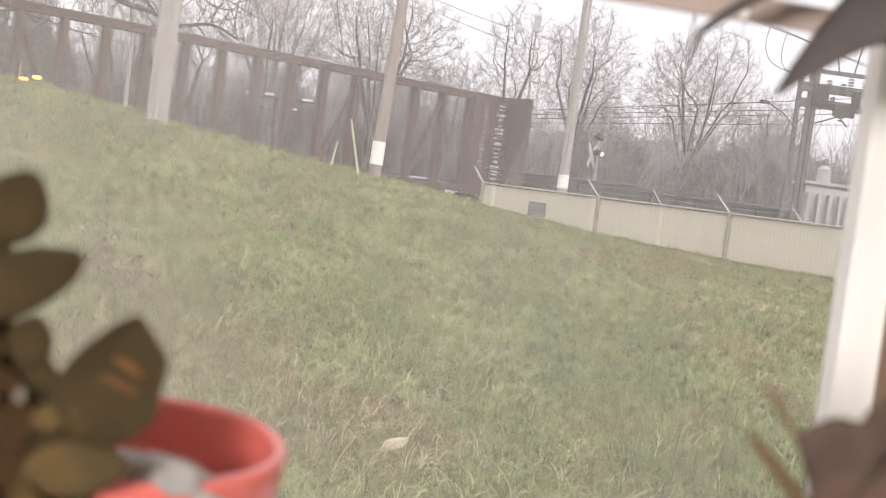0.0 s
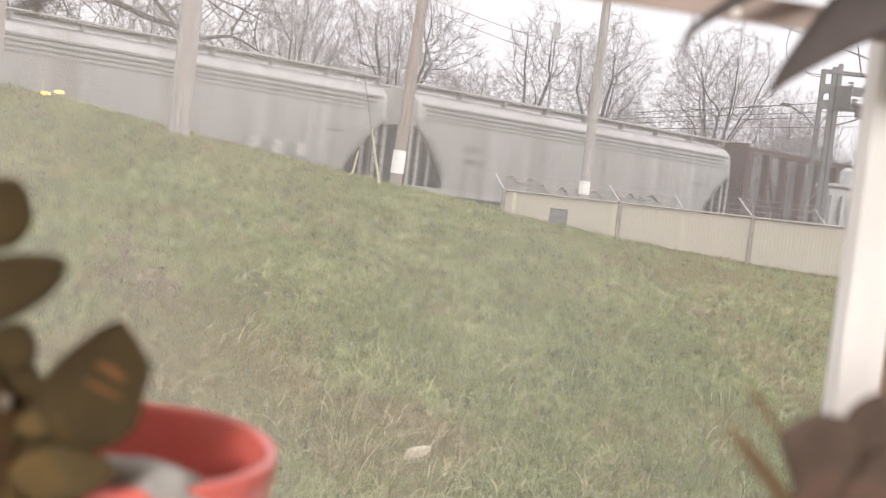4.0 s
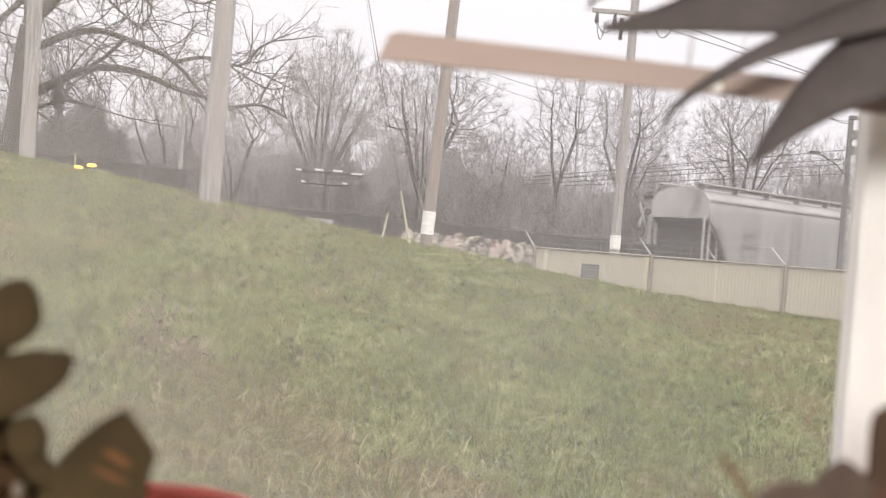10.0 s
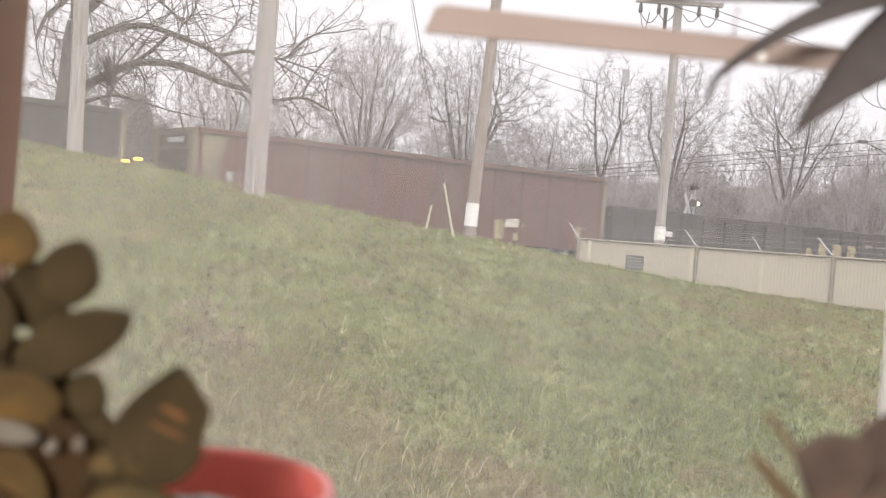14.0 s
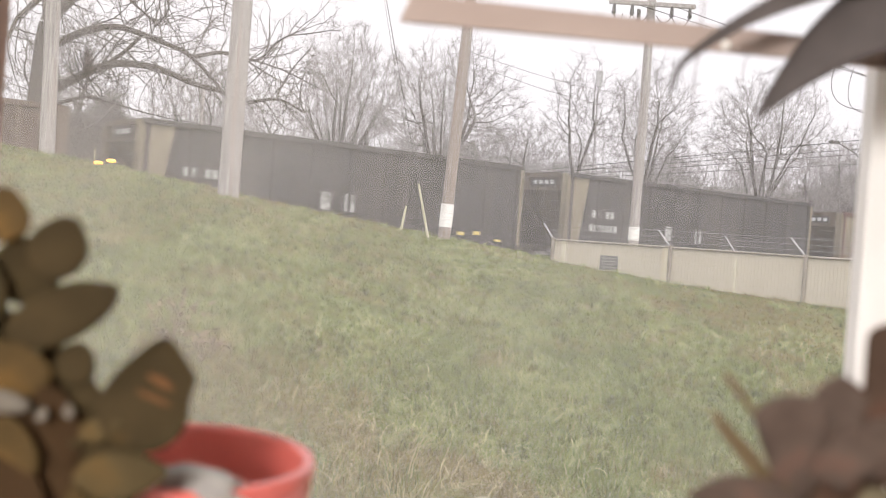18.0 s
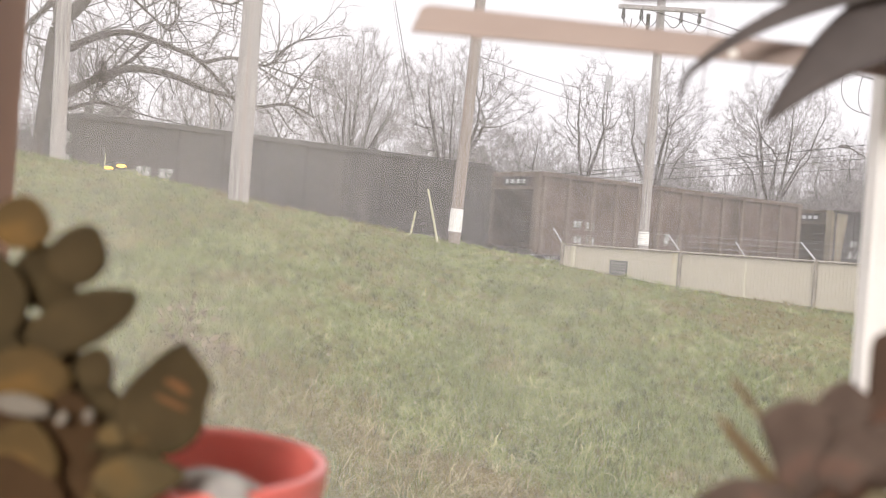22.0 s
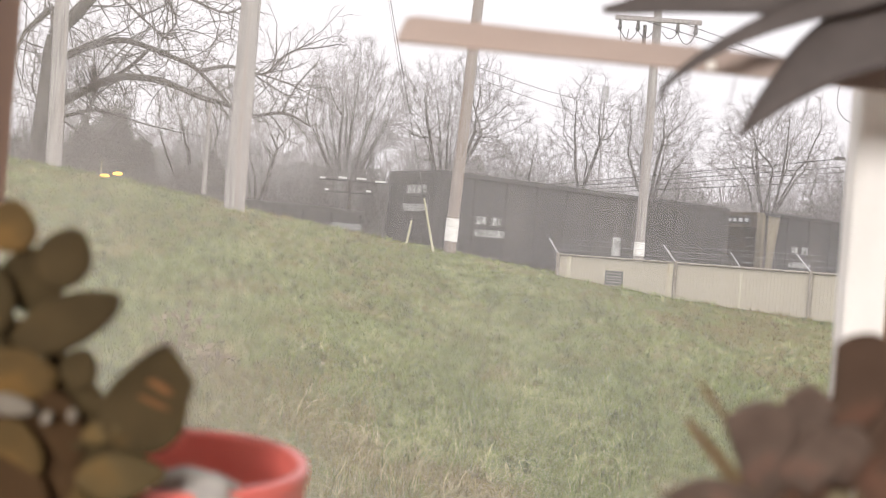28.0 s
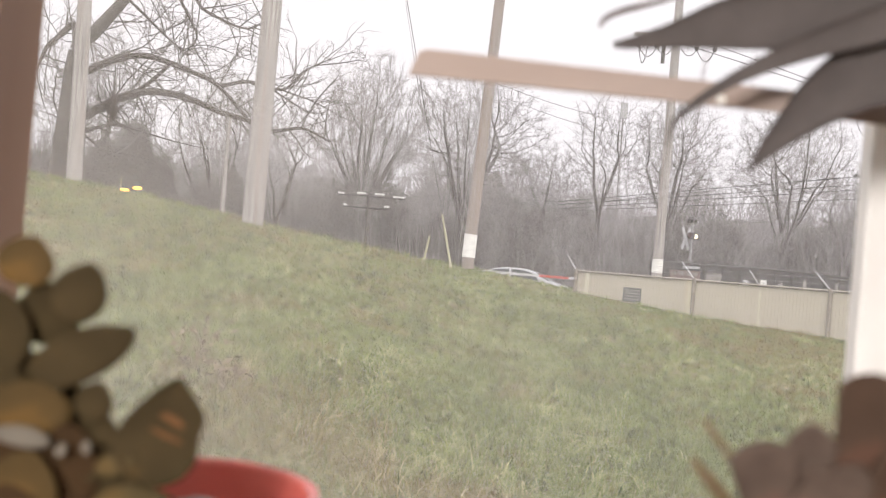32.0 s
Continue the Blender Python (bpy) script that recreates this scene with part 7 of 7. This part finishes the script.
def tan_strip():
    # a bar reflected in the glass, built here as a solid strip
    strip = empty("tan_strip", Matrix(), "tan bar across the window, a reflection built as a solid strip", "strip")
    bm = bmesh.new()
    a = [(-0.0468, 1.6855), (-0.0430, 1.6955), (-0.0395, 1.6970), (0.119, 1.6905), (0.258, 1.6850), (0.258, 1.6745), (0.119, 1.6812)]
    slab(bm, a, 0.4985, 0.5025)
    part("slat", bm, STRIP_TAN, strip)
    # the knot's highlight, set in as a small white disc
    bm = bmesh.new()
    rod(bm, (0.0887, 0.4984, 1.6845), (0.0887, 0.4975, 1.6845), 0.0022, 0.0018, 10)
    part("knot_highlight", bm, WHITE_BAND, strip, "white disc for the highlight on the strip's knot")


tan_strip()


def leaf_blade(name, rows, y, parent, material, curl=0.25, thick=0.0012):
    """A leaf along (x, z, half width) rows, folded along its midrib."""
    pts = []
    for i in range(len(rows) - 1):
        for k in range(4):
            t = k / 4
            pts.append([rows[i][j] + (rows[i + 1][j] - rows[i][j]) * t for j in range(3)])
    pts.append(list(rows[-1]))
    n = len(pts)
    for _ in range(2):
        pts = [pts[0]] + [[(pts[i - 1][j] + 2 * pts[i][j] + pts[i + 1][j]) / 4 for j in range(3)] for i in range(1, n - 1)] + [pts[-1]]
    verts, faces = [], []
    across = (-1, -0.6, 0, 0.6, 1)
    for i, (x, z, w) in enumerate(pts):
        a, b = pts[max(i - 1, 0)], pts[min(i + 1, n - 1)]
        d = Vector((b[0] - a[0], 0, b[1] - a[1])).normalized()
        side = Vector((-d.z, 0, d.x))
        for dy in (0, thick):
            for s in across:
                verts.append(Vector((x, y + dy + curl * w * (1 - abs(s)) - 0.0004 * i, z)) + side * w * s)
    m = len(across)
    for i in range(n - 1):
        for k in range(m - 1):
            p, q = i * 2 * m + k, (i + 1) * 2 * m + k
            faces.append((p, p + 1, q + 1, q))
            faces.append((p + m, q + m, q + m + 1, p + m + 1))
        for k in (0, m - 1):
            p, q = i * 2 * m + k, (i + 1) * 2 * m + k
            faces.append((p, q, q + m, p + m))
    return raw(name, verts, faces, material, parent, smooth=True)


def houseplant():
    plant = empty("houseplant", pose(0, 0, 0), "dark pointed-leaved houseplant reaching across the window", "houseplant")
    leaf_blade("leaf", [(0.0975, 1.6515, 0.0004), (0.1025, 1.6590, 0.0030), (0.112, 1.6705, 0.0066), (0.1225, 1.6815, 0.0105), (0.1362, 1.692, 0.0140), (0.1554, 1.701, 0.0170), (0.19, 1.715, 0.012), (0.235, 1.74, 0.003)], 0.468, plant, DARK_LEAF)
    leaf_blade("leaf", [(0.0637, 1.6590, 0.0003), (0.0652, 1.6690, 0.0012), (0.0743, 1.6772, 0.0019), (0.0872, 1.6867, 0.0026), (0.1002, 1.6940, 0.0036), (0.1154, 1.7015, 0.0052), (0.14, 1.711, 0.0075), (0.19, 1.73, 0.006), (0.235, 1.745, 0.002)], 0.462, plant, DARK_LEAF)
    leaf_blade("leaf", [(0.0395, 1.6992, 0.0012), (0.0460, 1.7000, 0.0024), (0.0629, 1.7040, 0.0052), (0.0808, 1.7095, 0.0100), (0.1054, 1.7140, 0.0135), (0.1318, 1.720, 0.0160), (0.18, 1.735, 0.012), (0.235, 1.75, 0.003)], 0.470, plant, DARK_LEAF)
    leaf_blade("leaf", [(0.115, 1.735, 0.006), (0.14, 1.728, 0.012), (0.17, 1.722, 0.016), (0.20, 1.728, 0.012), (0.235, 1.748, 0.003)], 0.475, plant, DARK_LEAF)
    leaf_blade("withered_tip", [(0.0329, 1.7050, 0.0006), (0.0345, 1.7085, 0.0010), (0.0420, 1.7120, 0.0012), (0.0551, 1.7155, 0.0009), (0.075, 1.724, 0.0008), (0.12, 1.738, 0.0008)], 0.465, plant, ROSETTE)
    bm = bmesh.new()
    rod(bm, (0.238, 0.47, WIN_B), (0.235, 0.47, 1.755), 0.004, 0.003, 10)
    part("stem", bm, PAD_GREEN, plant)
    bm = bmesh.new()
    rod(bm, (0.242, 0.47, WIN_B - 0.004), (0.242, 0.47, WIN_B + 0.03), 0.018, 0.023, 20)
    part("pot", bm, JAMB_WOOD, plant)


houseplant()


def pad(name, centre, size, turn, parent, material, tip=0.0, sway=24):
    """A fleshy leaf: a squashed ball, drawn out to a point at its top by tip."""
    bm = bmesh.new()
    bmesh.ops.create_uvsphere(bm, u_segments=20, v_segments=14, radius=1)
    for v in bm.verts:
        x, y, z = v.co
        if tip and z > 0:
            x *= 1 - 0.50 * tip * z * z
            z += 0.32 * tip * z ** 4
        # a flat fleshy leaf, cupped towards the room and a little uneven at its edge
        edge = 1 + 0.05 * noise.noise(Vector((x * 1.7, z * 1.7, centre[0] * 400)))
        v.co = (x * size[0] * edge, (y * 0.55 - 0.35 * (x * x + z * z)) * size[1], z * size[2] * edge)
    ob = part(name, bm, material, parent)
    ob.data.shade_smooth()
    rng = random.Random(int(centre[0] * 1e5) + int(centre[2] * 1e5))
    ob.matrix_basis = pose(*centre, rng.uniform(-sway, sway), turn, rng.uniform(-sway, sway))
    return ob


POT_C = (-0.1005, 0.400, 1.5145)


def red_pot_plant():
    pot = empty("flower_pot", pose(POT_C[0], POT_C[1] + 0.0066, POT_C[2] - 0.084, 4.5, 0, 0), "coral-red plastic flower pot on the window sill", "flower pot")
    verts, faces, n = [], [], 48
    prof = [(0.039, 0.0), (0.041, 0.002), (0.0448, 0.074), (0.0452, 0.076), (0.0462, 0.083), (0.0458, 0.0855), (0.0428, 0.0858), (0.0418, 0.083), (0.0405, 0.060), (0.0385, 0.055)]
    for r, z in prof:
        for k in range(n):
            a = 2 * math.pi * k / n
            verts.append((r * math.cos(a), r * math.sin(a), z))
    for i in range(len(prof) - 1):
        for k in range(n):
            j = (k + 1) % n
            faces.append((i * n + k, i * n + j, (i + 1) * n + j, (i + 1) * n + k))
    raw("shell", verts, faces, POT_RED, pot, smooth=True)
    bm = bmesh.new()
    rod(bm, (0, 0, 0.05), (0, 0, 0.0585), 0.0392, 0.0392, 32)
    part("soil", bm, SOIL, pot)
    for x, y, z, s, turn in ((0.0165, -0.0345, 0.0862, (0.0135, 0.008, 0.0050), 6), (-0.001, -0.015, 0.080, (0.0095, 0.008, 0.0050), -12), (0.004, -0.030, 0.083, (0.0065, 0.005, 0.0040), 20), (0.0335, -0.0365, 0.0785, (0.0088, 0.003, 0.0034), 28), (0.012, -0.004, 0.066, (0.011, 0.009, 0.006), 0)):
        rng = random.Random(int(x * 9000))
        bm = bmesh.new()
        bmesh.ops.create_icosphere(bm, subdivisions=3, radius=1)
        for v in bm.verts:
            k = 1 + 0.30 * noise.noise(v.co * 1.5 + Vector((x * 300, 0, 0))) + 0.07 * noise.noise(v.co * 5 + Vector((x * 300, 0, 0)))
            v.co = (v.co.x * s[0] * k, v.co.y * s[1] * k, v.co.z * s[2] * k)
        ob = part("pebble", bm, STONE_PALE, pot, "pale flat pebble")
        ob.data.shade_smooth()
        ob.matrix_basis = pose(x, y, z, 0, turn, 0)
    plant = empty("succulent", Matrix(), "leggy dark green succulent with sunburnt leaves in the red pot", "succulent")
    y = 0.335
    for x, z, wide, high, back, turn, mat in (
            (-0.1405, 1.5920, 0.0093, 0.0077, 0.000, 10, PAD_ORANGE),
            (-0.1237, 1.5836, 0.0086, 0.0093, 0.002, 20, PAD_GREEN),
            (-0.1345, 1.5767, 0.0104, 0.0100, 0.006, 0, PAD_GREEN),
            (-0.1205, 1.5650, 0.0082, 0.0165, -0.001, 62, PAD_GREEN),
            (-0.1375, 1.5590, 0.0081, 0.0058, 0.006, 0, PAD_GREEN),
            (-0.1340, 1.5487, 0.0130, 0.0077, -0.003, 5, PAD_ORANGE),
            (-0.1154, 1.5512, 0.0063, 0.0063, 0.001, 20, PAD_GREEN),
            (-0.1165, 1.5385, 0.0070, 0.0128, 0.004, -22, PAD_GREEN),
            (-0.1135, 1.5440, 0.0042, 0.0116, 0.003, -38, PAD_GREEN),
            (-0.1345, 1.5400, 0.0099, 0.0032, -0.005, 4, PAD_PALE),
            (-0.1235, 1.5300, 0.0122, 0.0145, 0.002, 10, PAD_DARK),
            (-0.1085, 1.5290, 0.0099, 0.0087, 0.004, 0, PAD_GREEN),
            (-0.1200, 1.5175, 0.0174, 0.0174, 0.003, 0, PAD_DARK),
            (-0.1010, 1.5205, 0.0074, 0.0125, 0.000, 82, PAD_OLIVE),
            (-0.1095, 1.5110, 0.0039, 0.0065, -0.004, -15, PAD_ORANGE),
            (-0.1330, 1.5250, 0.0116, 0.0104, -0.002, 20, PAD_ORANGE),
            (-0.1060, 1.5335, 0.0035, 0.0070, -0.001, 70, PAD_OLIVE),
            (-0.1350, 1.5100, 0.0162, 0.0151, -0.004, 0, PAD_DARK),
            (-0.1480, 1.5690, 0.0116, 0.0128, 0.002, 0, PAD_GREEN),
            (-0.1490, 1.5530, 0.0116, 0.0104, 0.003, 0, PAD_GREEN),
            (-0.1480, 1.5330, 0.0139, 0.0128, 0.002, 0, PAD_DARK),
            (-0.1490, 1.5120, 0.0139, 0.0139, 0.004, 0, PAD_DARK)):
        pad("leaf", (x, y + back, z), (wide, 0.0055, high), turn, plant, mat, 0.35, 14)
    # glints between the leaves, put in as two small pale bodies
    for x, z in ((-0.1215, 1.5372), (-0.1138, 1.5388)):
        pad("pale_glint", (x, y - 0.008, z), (0.0017, 0.0012, 0.0022), 15, plant, PAD_PALE)
    bm = bmesh.new()
    bmesh.ops.create_uvsphere(bm, u_segments=28, v_segments=22, radius=1)
    for v in bm.verts:
        px, py, s = v.co
        rho = max(math.sqrt(max(1 - s * s, 0)), 1e-4)
        across, deep = px / rho, py / rho
        low = math.sqrt(max(1 - min(s + 0.25, 0) ** 2 / 0.5625, 0))
        wide = low if s < -0.25 else ((min(1, (1 - s) / 0.62) ** 0.85) if across > 0 else (1 - (s + 0.25) / 1.25) ** 0.62)
        ripple = 1 + 0.04 * noise.noise(Vector((across * 1.5, 3.0, s * 2.5)))
        x = across * wide * 0.0134 * ripple + 0.0052 * max(s, 0) ** 1.5
        v.co = (x, deep * rho * 0.0021 - 0.0030 * (across * across + 0.4 * s * s), s * 0.0168)
    big = part("pointed_leaf", bm, PAD_GREEN, plant)
    big.data.shade_smooth()
    big.matrix_basis = pose(-0.0937, y - 0.002, 1.5452, 0, 2, 0)
    for x, z, w, h, turn in ((0.0046, 0.0036, 0.0040, 0.0014, 26), (0.0016, 0.0046, 0.0016, 0.0009, 12), (0.0030, -0.0012, 0.0058, 0.0009, 17)):
        bm = bmesh.new()
        bmesh.ops.create_uvsphere(bm, u_segments=12, v_segments=8, radius=1)
        for v in bm.verts:
            v.co = (v.co.x * w, v.co.y * 0.0006, v.co.z * h)
        scar = part("scar", bm, SCORCH, big, "orange scar across the leaf")
        scar.matrix_basis = pose(x, -0.0022 * math.sqrt(max(0.2, 1 - (x / 0.0146) ** 2 - (z / 0.015) ** 2)) - 0.0014 * ((x / 0.0146) ** 2 + (z / 0.015) ** 2) - 0.0004, z, 0, turn, 0)
    for a, b, r in (((-0.118, y + 0.02, 1.475), (-0.130, y + 0.006, 1.58), 0.0042), ((-0.112, y + 0.03, 1.475), (-0.097, y + 0.004, 1.53), 0.0035)):
        bm = bmesh.new()
        rod(bm, a, b, r, r * 0.7, 10)
        part("stem", bm, PAD_GREEN, plant)


red_pot_plant()


def facing(d):
    """A turn that points z along d and lays x across it in the plane of the window."""
    z = d.normalized()
    x = Vector((z.z, 0, -z.x)).normalized()
    y = z.cross(x)
    return Matrix((x, y, z)).transposed().to_4x4()


def rosette_plant():
    c = Vector((0.1037, 0.3143, 1.5289))
    plant = empty("rosette_succulent", Matrix(), "dusky mauve rosette succulent with blunt thick leaves", "succulent")
    rng = random.Random(8)

    def fleshy(base, tip, w0, w1, th, turn=0.0, point=0.0, material=ROSETTE):
        """A thick leaf from base to tip, half as wide as w0 at its foot and w1 near its end, blunt or drawn out to a point."""
        b, t = Vector(base), Vector(tip)
        d = t - b
        bm = bmesh.new()
        bmesh.ops.create_uvsphere(bm, u_segments=24, v_segments=20, radius=1)
        for v in bm.verts:
            px, py, s = v.co
            rho = max(math.sqrt(max(1 - s * s, 0)), 1e-4)
            across, deep = px / rho, py / rho
            k = (s + 1) / 2
            w = w0 + (w1 - w0) * min(k * 1.25, 1.0)
            end = max(1 - k, 0) / (0.10 + 0.3 * point)
            w *= min(1, end) ** (0.28 + 0.5 * point) * min(1, k / 0.18) ** 0.5
            reach = s + (0.03 + 0.10 * point) * (1 - across * across) * (k ** 6)
            bend = 0.10 * th * math.sin(3 * s + 50 * b.x)
            v.co = (across * w * (1 + 0.05 * noise.noise(Vector((across, s * 2, b.x * 300)))), deep * rho ** 0.6 * th - 0.55 * th * across * across + bend, reach * d.length / 2)
        ob = part("leaf", bm, material, plant)
        ob.data.shade_smooth()
        ob.matrix_basis = Matrix.Translation((b + t) / 2) @ facing(d) @ pose(0, 0, 0, 0, 0, turn)
    y = c.y
    for base, tip, w0, w1, th, point, material in (
            ((0.0876, y + 0.004, 1.5330), (0.0806, y - 0.004, 1.5612), 0.0050, 0.0094, 0.0032, 0.0, ROSETTE),
            ((0.0850, y, 1.5330), (0.0568, y - 0.006, 1.5340), 0.0052, 0.0064, 0.0030, 0.9, ROSETTE),
            ((0.0960, y + 0.006, 1.5400), (0.0950, y, 1.5668), 0.0055, 0.0070, 0.0036, 0.2, ROSETTE),
            ((0.1110, y + 0.012, 1.5430), (0.1140, y + 0.010, 1.5818), 0.0080, 0.0108, 0.0040, 0.0, ROSETTE_SHADE),
            ((0.0910, y - 0.002, 1.5390), (0.1012, y - 0.010, 1.5556), 0.0050, 0.0072, 0.0032, 0.3, ROSETTE),
            ((0.1000, y - 0.004, 1.5430), (0.1052, y - 0.012, 1.5582), 0.0052, 0.0064, 0.0032, 0.3, ROSETTE),
            ((0.1030, y - 0.004, 1.5420), (0.1190, y - 0.008, 1.5600), 0.0056, 0.0080, 0.0036, 0.1, ROSETTE_SHADE),
            ((0.0950, y - 0.002, 1.5370), (0.0830, y - 0.014, 1.5262), 0.0056, 0.0070, 0.0034, 0.6, ROSETTE_SHADE),
            ((0.0980, y - 0.004, 1.5360), (0.0950, y - 0.016, 1.5240), 0.0060, 0.0074, 0.0036, 0.4, ROSETTE_SHADE),
            ((0.1080, y - 0.004, 1.5400), (0.1260, y - 0.012, 1.5440), 0.0060, 0.0080, 0.0036, 0.3, ROSETTE_SHADE),
            ((0.1150, y + 0.006, 1.5400), (0.1300, y, 1.5760), 0.0060, 0.0086, 0.0040, 0.1, ROSETTE_SHADE),
            ((0.0985, y - 0.008, 1.5360), (0.1092, y - 0.010, 1.5352), 0.0046, 0.0052, 0.0026, 0.3, PAD_OLIVE_PALE),
            ((0.0860, y + 0.002, 1.5430), (0.1010, y - 0.002, 1.5475), 0.0046, 0.0058, 0.0028, 0.3, PAD_OLIVE_PALE),
            ((0.0960, y + 0.010, 1.5360), (0.1100, y + 0.012, 1.5420), 0.0080, 0.0100, 0.0030, 0.2, ROSETTE_SHADE),
            ((0.1120, y - 0.006, 1.5340), (0.1240, y - 0.016, 1.5260), 0.0060, 0.0080, 0.0036, 0.4, ROSETTE_SHADE)):
        fleshy(base, tip, w0, w1, th, rng.uniform(-16, 16), point, material)
    for rows in ([(0.0659, 1.5653, 0.0005), (0.0680, 1.5625, 0.0010), (0.0712, 1.5585, 0.0009), (0.0745, 1.5540, 0.0008), (0.0841, 1.5340, 0.0007)],
                 [(0.0635, 1.5540, 0.0008), (0.0665, 1.5505, 0.0015), (0.0705, 1.5465, 0.0019), (0.0748, 1.5417, 0.0021), (0.0857, 1.5300, 0.0012)]):
        leaf_blade("dry_leaf", rows, y + 0.006, plant, STRAW_DRY)
    bm = bmesh.new()
    rod(bm, (0.1061, y, WIN_B - 0.004), (0.1061, y, 1.5022), 0.022, 0.028, 28)
    part("pot", bm, JAMB_WOOD, plant)
    bm = bmesh.new()
    rod(bm, (0.1045, y, 1.4959), (0.1077, y, 1.5352), 0.007, 0.008, 12)
    part("stem", bm, ROSETTE, plant)


rosette_plant()


def floor_lamp():
    # unseen lamp added to light the plants and sash; its form is invented
    lamp = empty("floor_lamp", pose(-0.55, -2.1, 0.0), "unseen room lamp, added in the form of a floor lamp with drum shade", "floor lamp")
    bm = bmesh.new()
    rod(bm, (0, 0, 0), (0, 0, 0.03), 0.15, 0.14, 28)
    part("base", bm, CABLE, lamp)
    bm = bmesh.new()
    rod(bm, (0, 0, 0.03), (0, 0, 1.45), 0.012, 0.012, 12)
    part("pole", bm, CABLE, lamp)
    bm = bmesh.new()
    rod(bm, (0, 0, 1.46), (0, 0, 1.52), 0.03, 0.03, 16)
    part("bulb", bm, glow_material("warm_bulb", (1.0, 0.9, 0.8), 6.0), lamp)
    bm = bmesh.new()
    rod(bm, (0, 0, 1.40), (0, 0, 1.50), 0.20, 0.18, 28, caps=False)
    part("shade", bm, WHITE_BAND, lamp, "pale drum shade")
    data = bpy.data.lights.new("floor_lamp_light", "AREA")
    data.shape, data.size, data.energy, data.color = "DISK", 0.45, ROOM_LAMP, (1.0, 0.94, 0.88)
    ob = new("floor_lamp_light", data)
    ob.matrix_world = look((-0.45, -1.90, 1.95), (0.0, 0.5, 1.58))


floor_lamp()


# ---- motion of the cars ----
def motions():
    for car, q in CARS:
        rows = []
        for k in range(17):
            t = k * 2.0
            p = along(q + train_at(t), RAIL_Z)
            rows.append((t, pose(p.x, p.y, p.z, 0, 0, TRACK_TURN)))
        walk(car, rows)


motions()
